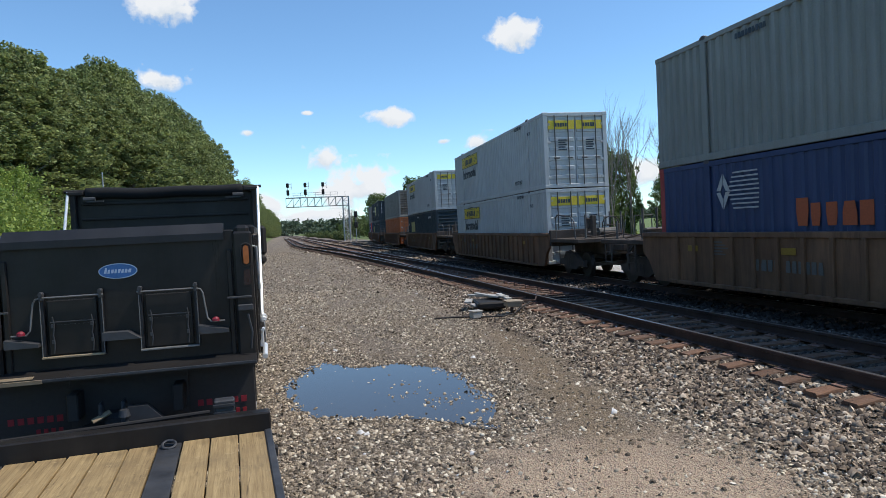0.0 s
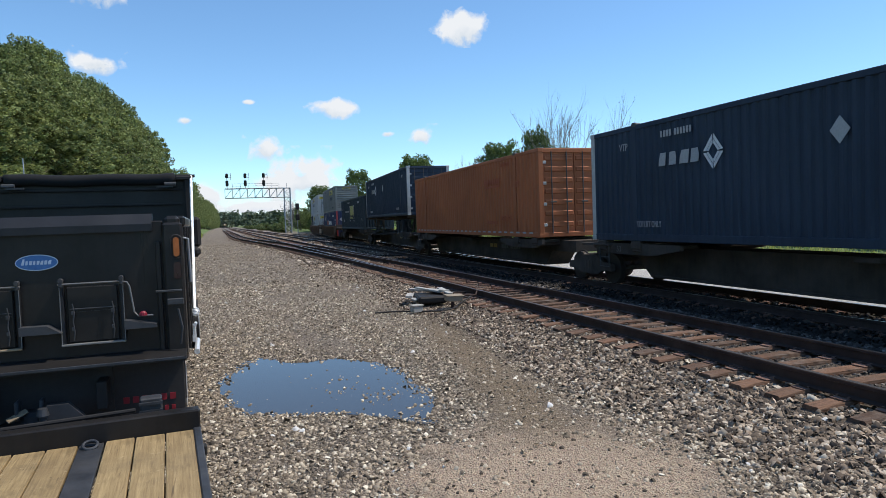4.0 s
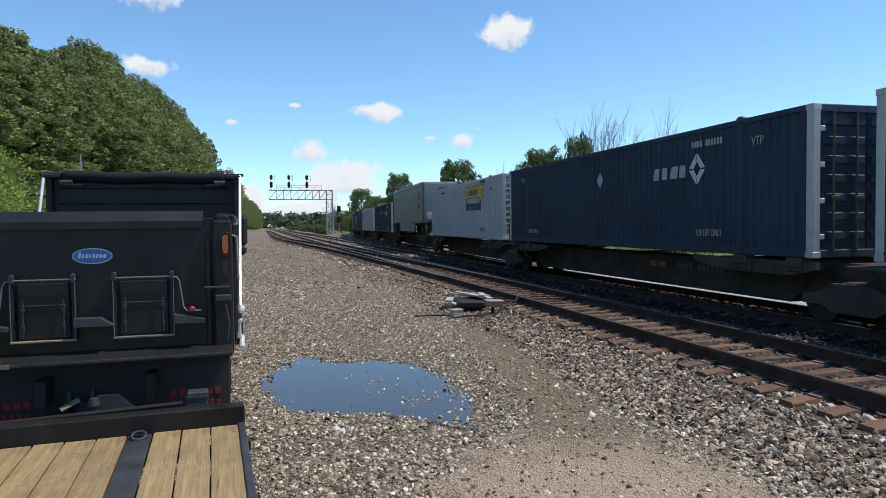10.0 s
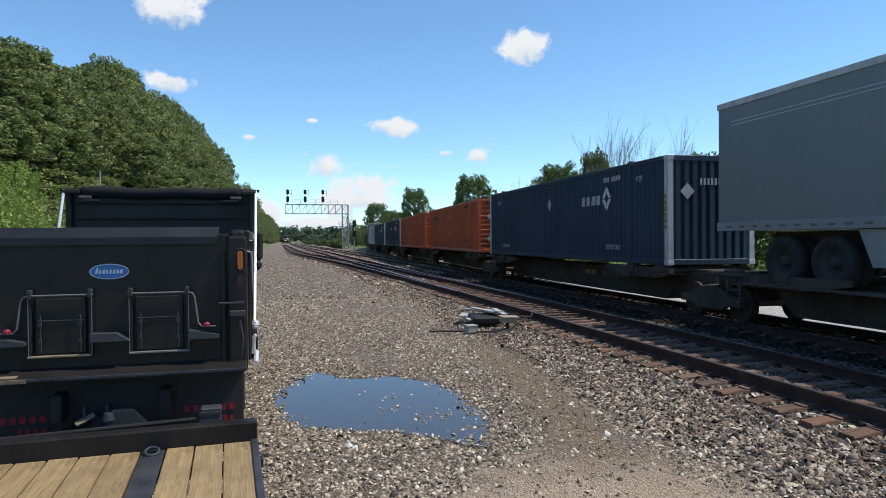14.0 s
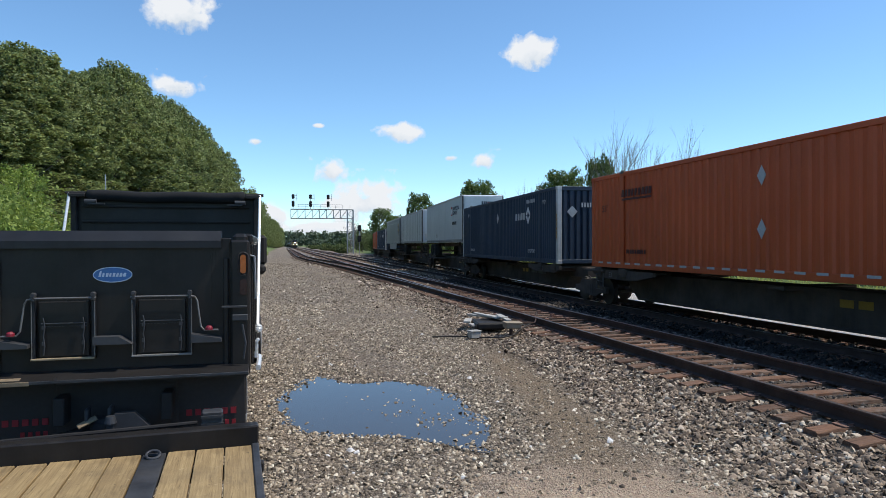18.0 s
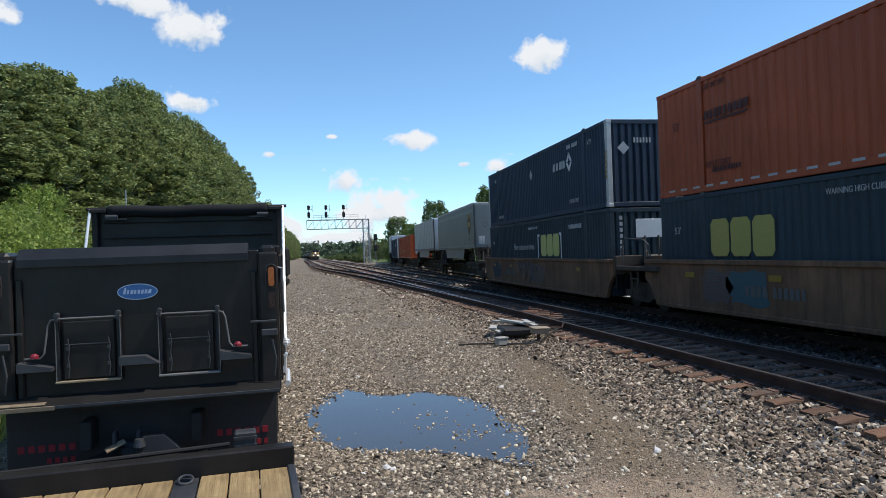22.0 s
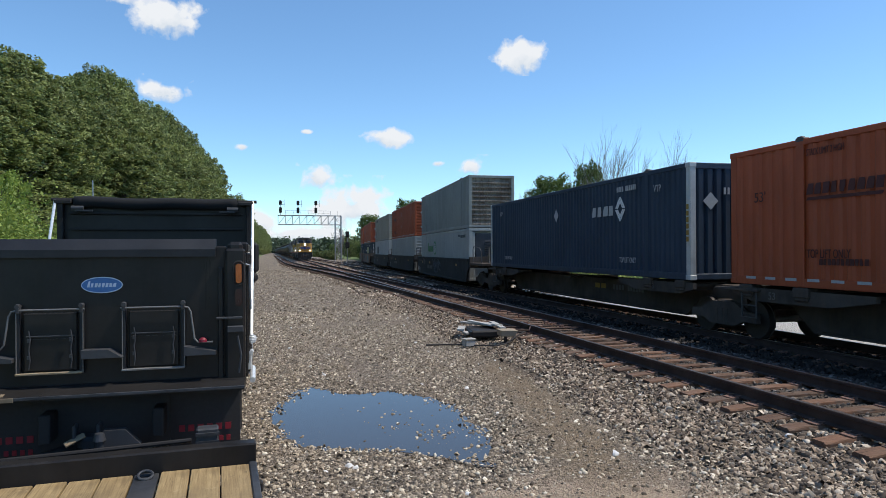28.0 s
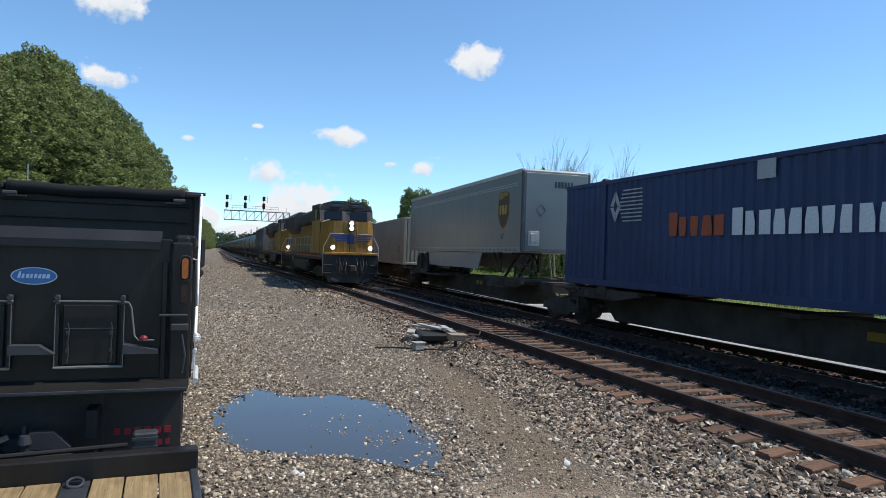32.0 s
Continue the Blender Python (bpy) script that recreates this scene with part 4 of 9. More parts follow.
def mark_big_words(r):
    decal(r, "word_marking", "pac1", lambda: block_row(5, 1.88, 0.44, 0.55, 3), D_PINK, 4.86, 1.33)
    decal(r, "word_marking", "pac2", lambda: block_row(10, 3.6, 0.48, 0.56, 4), D_WHITE, 6.9, 1.33)
    decal(r, "globe_marking", "pac3", lambda: bars_geo([(0.22 + 0.05 * abs(i - 4), 0.1 * i, 1.05 - 0.06 * abs(i - 4), 0.035) for i in range(9)]), D_LIGHTGREY, 2.55, 1.74)
    decal(r, "globe_mark", "pac4", lambda: diamond_geo(0.5, 0.86, 0.42), D_LIGHTGREY, 2.62, 2.15)
    decal(r, "patch", "pac5", lambda: Geo().box((0.23, 0.19, 0), (0.46, 0.38, 0.006)), D_LIGHTGREY, 7.54, 2.42)
    words(r, "53", D_WHITE, 0.62, 14.5, 1.55)
    decal(r, "patch", "pac7", lambda: Geo().box((0.32, 0.22, 0), (0.64, 0.44, 0.006)), D_LIGHTGREY, 14.5, 0.95)
    decal(r, "number_marking", "pac6", lambda: block_row(10, 1.4, 0.17, None, 5), D_WHITE, 11.9, 2.3)


def mark_cat(r):
    """A run of five rounded green blocks and a green striped animal-head emblem as plain rings."""
    decal(r, "script_marking", "tig1", lambda: block_row(5, 2.0, 0.42, 0.62, 6, 0.1), D_GREEN, 3.0, 1.60)
    decal(r, "emblem", "tig2", lambda: oval_geo(0.95, 0.95), D_GREEN, 5.75, 1.85)
    decal(r, "emblem_core", "tig3", lambda: oval_geo(0.72, 0.72), D_LIGHTGREY, 5.78, 1.83, x=-WID / 2 - 0.012)
    decal(r, "emblem_stripe", "tig5", lambda: bars_geo([(0.0, 0.0, 0.36, 0.05), (0.1, 0.12, 0.3, 0.05), (0.02, 0.24, 0.4, 0.05), (0.2, -0.14, 0.22, 0.06)]), D_GREEN, 5.62, 1.75, x=-WID / 2 - 0.018)
    words(r, "WTP", D_DARK, 0.22, 13.35, 2.45)
    decal(r, "number_marking", "tig4", lambda: block_row(10, 1.3, 0.17, None, 9), D_DARK, 14.0, 2.4)


def mark_words_only(r):
    decal(r, "number_marking", "gry1", lambda: block_row(6, 0.8, 0.18), D_DARK, 2.7, 2.5)
    decal(r, "number_marking", "gry1b", lambda: block_row(6, 0.8, 0.18, None, 7), D_DARK, 3.65, 2.5)
    decal(r, "placard", "gry2", lambda: diamond_geo(0.5, 0.6, 0.75), D_DARK, 14.9, 0.9)


def mark_beige(r):
    words(r, "WP", D_DARK, 0.3, 1.85, 2.37, squeeze=0.8)
    decal(r, "number_marking", "bei1", lambda: block_row(7, 0.8, 0.2, None, 7), D_DARK, 2.76, 2.43)
    decal(r, "rust_patch", "bei2", lambda: Geo().box((0.25, 0.4, 0), (0.5, 0.8, 0.004)), D_TAN, 1.35, 0.45)
    decal(r, "small_plate", "bei3", lambda: Geo().box((0.12, 0.07, 0), (0.24, 0.14, 0.008), 0.002), D_STENCIL, 1.85, 0.2)


def mark_blue_letters(r):
    decal(r, "block_mark", "csxb", lambda: bold_blocks(2.3, 0.8), D_BLUE, 1.3, 1.55)
    words(r, "INTERMODAL", D_BLUE, 0.32, 1.3, 1.18)


MARKS = {
    "panel": mark_yellow_panel, "panel_far": lambda r: mark_yellow_panel(r, 7.4), "ring": mark_ring, "ring_lead": lambda r: mark_ring(r, True), "bracket": lambda r: mark_bracket(r), "bracket_far": lambda r: mark_bracket(r, D_YELLOWFADE, 1.9, False, False),
    "bracket_mid": lambda r: mark_bracket(r, D_CREAM, 7.0), "slogan": lambda r: mark_bracket(r, D_CREAM), "slant": lambda r: mark_slant(r, D_MAROON), "slant_worn": lambda r: mark_slant(r, D_PINK, 11.0, 1.95, False),
    "big": mark_big_words, "cat": mark_cat, "plain": mark_words_only, "blue": mark_blue_letters, "dark_bracket": lambda r: mark_bracket(r, D_DARK, 2.2, False, False), "beige": mark_beige, "slant_lead": lambda r: mark_slant(r, D_MAROON, 2.2, 1.80), "none": lambda r: None,
}


def container(root_name, label, mat, end, mark, post=None, pitch=0.27, depth=0.038):
    root = thing(root_name, label, "shipping container", "containers on the train")
    post = post or mat
    sheet = side_sheet(mat, pitch, depth, 0.16, HGT - 0.10)
    part("side_panel", sheet, None, root, at=(-WID / 2 + 0.012, 0, 0))
    part("side_panel", sheet, None, root, at=pose(WID / 2 - 0.012, 0, 0, 0, 0, 180))
    part("roof_panel", shared(("roof", mat.name), lambda: Geo().box((0, 0, HGT - 0.05), (WID - 0.06, LEN - 0.06, 0.06), 0.01).mesh("roof_panel", mat)), None, root)
    for sx in (-1, 1):
        part("bottom_rail", shared(("brail", mat.name), lambda: Geo().box((0, 0, 0.085), (0.10, LEN - 0.3, 0.17), 0.012).mesh("bottom_rail", mat)), None, root, at=(sx * (WID / 2 - 0.05), 0, 0))
        part("top_rail", shared(("trail", mat.name), lambda: Geo().box((0, 0, HGT - 0.06), (0.08, LEN - 0.3, 0.12), 0.012).mesh("top_rail", mat)), None, root, at=(sx * (WID / 2 - 0.04), 0, 0))
        for y in (-LEN / 2 + 0.09, LEN / 2 - 0.09):
            part("corner_post", shared(("cpost", post.name), lambda: Geo().box((0, 0, HGT / 2), (0.17, 0.18, HGT), 0.015).box((0, 0, 0.06), (0.19, 0.2, 0.12), 0.01).box((0, 0, HGT - 0.06), (0.19, 0.2, 0.12), 0.01).mesh("corner_post", post)), None, root, at=(sx * (WID / 2 - 0.085), y, 0))
        for y in (-6.05, 6.05):
            part("frame_post", shared(("fpost", mat.name), lambda: Geo().box((0, 0, HGT / 2), (0.05, 0.2, HGT - 0.02), 0.012).mesh("frame_post", mat)), None, root, at=(sx * (WID / 2 - 0.018), y, 0))
            part("lift_fitting", shared("liftfit", lambda: Geo().box((0, 0, HGT - 0.01), (0.17, 0.22, 0.10), 0.02).box((-0.03, 0, HGT + 0.045), (0.10, 0.12, 0.03), 0.01).mesh("lift_fitting", ROD)), None, root, at=(sx * (WID / 2 - 0.075), y, 0))
    part("floor_frame", shared(("floor", "c"), lambda: Geo().box((0, 0, 0.1), (WID - 0.2, LEN - 0.2, 0.1)).mesh("floor_frame", M_UNDER)), None, root)
    far = shared(("farend", mat.name), lambda: Geo().box((0, LEN / 2 - 0.06, HGT / 2), (WID - 0.3, 0.06, HGT - 0.2)).mesh("front_panel", mat))
    part("front_panel", far, None, root)
    yb = -LEN / 2
    inner = WID - 0.34
    if end == "ribs":
        def make():
            rim = [(yb + 0.14, 0.10)]
            for i in range(10):
                z = 0.17 + i * 0.252
                rim += [(yb + 0.13, z), (yb + 0.02, z + 0.015), (yb + 0.02, z + 0.06), (yb + 0.13, z + 0.15)]
            rim += [(yb + 0.14, HGT - 0.1), (yb + 0.18, HGT - 0.1), (yb + 0.18, 0.10)]
            return Geo().prism(rim, 0, -inner / 2, inner / 2).mesh("end_panel", RUSTEND if mat is GREYC and mark == "none" else mat)
        part("end_panel", shared(("eribs", mat.name, mark == "none"), make), None, root)
        if mat in (WHITE, GREYC) and mark.startswith("panel"):
            end_words(root, "sign_panel", "endy", lambda: Geo().box((0, 0, 0), (1.0, 0.26, 0.012), 0.003), D_YELLOW, 0.0, 2.55, yb + 0.12)
            end_words(root, "sign_marking", "endyb", lambda: bars_geo(word_bars(6, 0.66, 0.13)), D_DARK, -0.33, 2.48, yb + 0.11)
            tagged(part("lettering", text_mesh("Intermodal", D_DARK, 0.21), None, root, at=Matrix.Translation((-0.46, yb + 0.12, 2.25)) @ ENDFACE), kind="stuff")
            for pz in (0.62, 1.75):
                end_words(root, "placard", "endq", lambda: diamond_geo(0.46, 0.46, 0.82), D_STENCIL, -0.78, pz, yb + 0.0)
    elif end == "reefer":
        part("end_panel", shared(("ereef", mat.name), lambda: Geo().box((0, yb + 0.30, HGT / 2), (inner, 0.06, HGT - 0.2)).box((0, yb + 0.2, 0.5), (inner, 0.2, 0.7), 0.03).box((-inner / 2 + 0.08, yb + 0.16, 1.5), (0.16, 0.26, 2.4), 0.02).box((inner / 2 - 0.08, yb + 0.16, 1.5), (0.16, 0.26, 2.4), 0.02).mesh("end_panel", mat)), None, root)
        unit = part("cooling_unit", shared("coolunit", lambda: Geo().prism([(-0.85, 0.95), (-1.0, 2.35), (-0.85, 2.62), (0.85, 2.62), (1.0, 2.35), (0.85, 0.95)], 1, yb + 0.05, yb + 0.3).mesh("cooling_unit", M_UNITGREY)), None, root, "dark grey cooling unit with louvres")
        for i in range(8):
            part("louvre", shared("louvre", lambda: Geo().prism([(0.0, 0.0), (-0.06, -0.03), (-0.06, 0.01), (0.0, 0.05)], 0, -0.48, 0.48).mesh("louvre", M_UNITGREY)), None, unit, at=(0.1, yb + 0.05, 1.25 + 0.13 * i))
    elif end == "vert":
        def make():
            rim = []
            for i in range(9):
                u = -inner / 2 + i * inner / 9
                w = inner / 9
                rim += [(u, yb + 0.10), (u + 0.22 * w, yb + 0.10), (u + 0.36 * w, yb + 0.02), (u + 0.86 * w, yb + 0.02)]
            rim += [(inner / 2, yb + 0.10), (inner / 2, yb + 0.14), (-inner / 2, yb + 0.14)]
            return Geo().prism(rim, 2, 0.1, HGT - 0.1).mesh("end_panel", mat)
        part("end_panel", shared(("evert", mat.name), make), None, root)
        if mat is DARKGREEN:
            end_words(root, "sign_panel", "endwhite", lambda: Geo().box((0, 0, 0), (1.15, 0.62, 0.012), 0.003), D_WHITE, 0.2, 2.2, yb + 0.005)
            end_words(root, "code_marking", "endcode", lambda: bars_geo([(0.0, -0.2 * i, 0.11, 0.13) for i in range(8)]), D_LIGHTGREY, -0.95, 2.5, yb + 0.005)
        else:
            end_words(root, "placard", "endp", lambda: diamond_geo(0.42, 0.44), D_LIGHTGREY, -0.72, 1.95, yb + 0.005)
        if mat is NAVY:
            end_words(root, "mark_marking", "endmk", lambda: bars_geo([(0.11 * i, 0.0, 0.06, 0.17) for i in range(6)]), D_LIGHTGREY, -0.35, 2.12, yb + 0.005)
            decal(root, "warning_strip", "poststrip", lambda: bars_geo([(0.0, 0.16 * i, 0.1, 0.12) for i in range(6)]), D_YELLOWDIM, 16.0, 0.95, x=-WID / 2 - 0.012)
        elif mat is BLUE:
            end_words(root, "number_marking", "endblue", lambda: bars_geo([(0.0, 0.0, 0.16, 0.4), (0.24, 0.0, 0.16, 0.4), (0.0, -0.45, 0.4, 0.3)]), D_LIGHTGREY, -0.2, 1.6, yb + 0.005)
    else:
        for sx in (-1, 1):
            def make():
                g = Geo().box((0, yb + 0.09, HGT / 2), (inner / 2 - 0.02, 0.06, HGT - 0.26), 0.01)
                for i in range(7):
                    g.box((0, yb + 0.05, 0.42 + i * 0.36), (inner / 2 - 0.12, 0.05, 0.16), 0.02)
                return g.mesh("door", mat)
            door = part("door", shared(("edoor", mat.name), make), None, root, at=(sx * inner / 4, 0, 0))
            for dx in (-0.27, 0.27):
                part("lock_rod", shared("lockrod", lambda: Geo().tube((0, yb + 0.0, 0.12), (0, yb + 0.0, HGT - 0.12), 0.022, 8).box((0.05, yb - 0.01, 1.15), (0.22, 0.03, 0.05), 0.008).mesh("lock_rod", ROD)), None, door, at=(dx, 0, 0))
            if mark.startswith("panel"):
                end_words(door, "sign_panel", "doory", lambda: Geo().box((0, 0, 0), (1.06, 0.34, 0.02), 0.003), D_YELLOW, 0.0, 2.42, yb + 0.015)
                end_words(door, "sign_marking", "dooryb", lambda: bars_geo(word_bars(5, 0.5, 0.14)), D_DARK, -0.25, 2.35, yb + 0.0)
                end_words(door, "stencil_marking", "doorst", lambda: bars_geo([(0.0, 0.09 * i, 0.34 - 0.05 * (i % 2), 0.05) for i in range(5)]), D_DARK, -0.14, 1.45, yb + 0.02)
            for i in range(4):
                part("hinge", shared("doorhinge", lambda: Geo().box((0, yb + 0.03, 0), (0.12, 0.05, 0.1), 0.01).mesh("hinge", POST)), None, door, at=(sx * (inner / 4 - 0.05), 0, 0.4 + i * 0.68))
    for z in (0.08, HGT - 0.08):
        part("end_header", shared(("ehead", mat.name), lambda: Geo().box((0, yb + 0.08, 0), (WID - 0.3, 0.15, 0.15), 0.015).mesh("end_header", mat)), None, root, at=(0, 0, z))
    if end == "ribs" and mat in (ORANGE, ORANGE_DARK, FADED):
        end_words(root, "name_marking", "schend", lambda: bars_geo(word_bars(9, 1.7, 0.2)), D_MAROON, -0.85, HGT - 0.32, yb - 0.004)
        for pz in (0.75, 1.95):
            end_words(root, "placard", "endpl", lambda: diamond_geo(0.5, 0.5), D_LIGHTGREY, -0.55, pz, yb + 0.012)
    MARKS[mark](root)
    return root


def wheel_geo(r, w):
    g = Geo().tube((-w / 2, 0, 0), (w / 2, 0, 0), r, 24)
    g.tube((w / 2, 0, 0), (w / 2 + 0.03, 0, 0), r * 0.35, 12).tube((-w / 2 - 0.03, 0, 0), (-w / 2, 0, 0), r * 0.35, 12)
    return g


def bogie(root, y):
    """A two-axle truck under a rail car; rail head at z = 0."""
    bg = part("bogie", shared("bogie_frame", lambda: Geo().box((0, 0, 0.68), (2.0, 0.5, 0.28), 0.03).mesh("bogie", M_UNDER)), None, root, at=(0, y, -TRAIN_DROP))
    for sx in (-1, 1):
        def make():
            poly = [(-1.15, 0.36), (-1.15, 0.56), (-0.75, 0.60), (-0.45, 0.78), (0.45, 0.78), (0.75, 0.60), (1.15, 0.56), (1.15, 0.36), (0.7, 0.36), (0.45, 0.24), (-0.45, 0.24), (-0.7, 0.36)]
            g = Geo().prism(poly, 0, -0.06, 0.06)
            for k in (-0.18, 0.0, 0.18):
                g.tube((0, k, 0.3), (0, k, 0.62), 0.075, 10)
            return g.mesh("side_frame", M_UNDER)
        part("side_frame", shared("side_frame", make), None, bg, at=(sx * 0.98, 0, 0))
    for ay in (-0.88, 0.88):
        part("axle", shared("axle", lambda: Geo().tube((-1.02, 0, 0.42), (1.02, 0, 0.42), 0.075, 10).mesh("axle", M_UNDER)), None, bg, at=(0, ay, 0))
        for sx in (-1, 1):
            part("wheel", shared("rail_wheel", lambda: wheel_geo(0.42, 0.13).tube((-0.075, 0, 0), (-0.05, 0, 0), 0.455, 24).mesh("wheel", M_WHEEL)), None, bg, at=pose(sx * 0.752, ay, 0.42, 0, 0, 0 if sx > 0 else 180))
    return bg


def spine_unit(last, trailer):
    """One platform of a spine car: a centre beam with arms, a bogie at its leading end."""
    root = thing("spine_car", "grimy black spine car platform carrying a container" if not trailer else "grimy black spine car platform carrying a road trailer", "rail car", "cars of the container train")
    part("centre_beam", shared("spine_beam", lambda: Geo().prism([(-8.9, 0.62), (-8.9, 0.98), (-5.3, 0.98), (-4.9, 0.90), (4.9, 0.90), (5.3, 0.98), (8.9, 0.98), (8.9, 0.62), (7.2, 0.60), (6.6, 0.09), (-6.6, 0.09), (-7.2, 0.60)], 0, -0.45, 0.45).box((0, 0, 0.13), (1.06, 12.9, 0.06), 0.01).mesh("centre_beam", M_UNDER)), None, root)
    for y in (-7.6, -6.05, 0.0, 6.05, 7.6):
        wide = abs(y) > 1
        part("cross_arm", shared(("spine_arm", wide), lambda: (Geo().box((0, 0, 0.93), (2.60, 0.34, 0.22), 0.02).box((-1.18, 0, 0.99), (0.28, 0.4, 0.2), 0.02).box((1.18, 0, 0.99), (0.28, 0.4, 0.2), 0.02) if wide else Geo().box((0, 0, 0.88), (1.9, 0.5, 0.10), 0.02)).mesh("cross_arm", M_UNDER)), None, root, at=(0, y, 0))
    for sx in (-1, 1):
        for sy in (-1, 1):
            part("end_shelf", shared("spine_shelf", lambda: Geo().prism([(-2.2, 1.02), (1.5, 1.02), (1.5, 0.88), (0.9, 0.74), (-1.2, 0.74), (-2.2, 0.9)], 0, -0.05, 0.05).box((0.35, -0.3, 0.96), (0.7, 3.2, 0.08), 0.01).mesh("end_shelf", M_UNDER)), None, root, at=Matrix.Translation((sx * 1.2, sy * 6.6, 0)) @ Matrix.Diagonal((-sx, sy, 1, 1)))
        part("end_platform", shared("spine_end", lambda: Geo().box((0, 0, 0.97), (1.1, 1.4, 0.06), 0.01).box((0, 0.5, 0.75), (0.08, 0.5, 0.5), 0.02).mesh("end_platform", M_UNDER)), None, root, at=(sx * 0.8, 7.9, 0))
        part("sill_step", shared("spine_step", lambda: Geo().pipe([(0, -0.22, 0.92), (0, -0.22, 0.38), (0, 0.22, 0.38), (0, 0.22, 0.92)], 0.018, 6).pipe([(0, -0.22, 0.64), (0, 0.22, 0.64)], 0.014, 6).mesh("sill_step", ROD)), None, root, at=(sx * 1.3, 7.5, 0))
    for u in (9.3, 9.75):
        decal(root, "reflector_plate", "spref", lambda: Geo().box((0.17, 0.08, 0), (0.34, 0.16, 0.01), 0.003), D_YELLOWDIM, u, 0.56, x=-0.46)
    for u in (1.1, 14.2):
        words(root, "53", D_STENCIL, 0.22, u, 0.80, x=-1.262)
    decal(root, "number_marking", "spn", lambda: bars_geo(word_bars(4, 0.75, 0.16) + [(0.95 + a, b, c, d) for a, b, c, d in word_bars(6, 1.0, 0.16, seed=9)]), D_STENCIL, 10.6, 0.56, x=-0.46)
    bogie(root, 8.75)
    if last:
        bogie(root, -8.75)
        part("end_rack", shared("spine_rack", lambda: Geo().pipe([(-1.15, -8.6, 1.0), (-1.15, -8.6, 2.0), (-0.45, -8.6, 2.0), (-0.45, -8.6, 1.0)], 0.022, 6).pipe([(-1.15, -8.6, 1.5), (-0.45, -8.6, 1.5)], 0.018, 6).pipe([(0.5, -8.7, 1.0), (0.5, -8.7, 1.7), (1.1, -8.7, 1.7), (1.1, -8.7, 1.0)], 0.022, 6).box((-0.1, -8.55, 1.35), (0.22, 0.25, 0.75), 0.03).box((0.2, -8.6, 1.2), (0.4, 0.2, 0.3), 0.03).pipe([(-0.2, -8.8, 1.0), (-0.25, -9.0, 0.6), (-0.1, -9.15, 0.45), (0.1, -9.2, 0.7)], 0.03, 6).mesh("end_rack", M_UNDER)), None, root)
        part("brake_wheel", shared("brakewheel", lambda: ring_geo(0.33, 0.025).pipe([(-0.3, 0, 0), (0.3, 0, 0)], 0.015).pipe([(0, 0, -0.3), (0, 0, 0.3)], 0.015).tube((0, 0, 0), (0, 0.3, 0), 0.03).mesh("brake_wheel", M_UNDER)), None, root, at=(-0.35, -8.8, 1.65))
    if trailer:
        part("kingpin_stand", shared("hitch", lambda: Geo().box((0, -5.6, 1.95), (0.9, 0.8, 0.1), 0.02).pipe([(-0.35, -5.3, 1.0), (-0.3, -5.6, 1.92)], 0.05).pipe([(0.35, -5.3, 1.0), (0.3, -5.6, 1.92)], 0.05).pipe([(-0.3, -4.2, 1.0), (-0.3, -5.6, 1.92)], 0.06).pipe([(0.3, -4.2, 1.0), (0.3, -5.6, 1.92)], 0.06).mesh("kingpin_stand", M_UNDER)), None, root)
        part("brake_wheel", shared("brakewheel", lambda: ring_geo(0.33, 0.025).pipe([(-0.3, 0, 0), (0.3, 0, 0)], 0.015).pipe([(0, 0, -0.3), (0, 0, 0.3)], 0.015).tube((0, 0, 0), (0, 0.3, 0), 0.03).mesh("brake_wheel", M_UNDER)), None, root, at=(-0.9, -7.6, 1.55))
        part("runway", shared("runway", lambda: Geo().box((0, 4.6, 0.80), (2.62, 5.2, 0.06), 0.01).mesh("runway", M_UNDER)), None, root)
    return root


def ring_geo(r, rr, n=20):
    pts = [(r * math.cos(2 * math.pi * i / n), 0, r * math.sin(2 * math.pi * i / n)) for i in range(n + 1)]
    return Geo().pipe(pts, rr, 6)


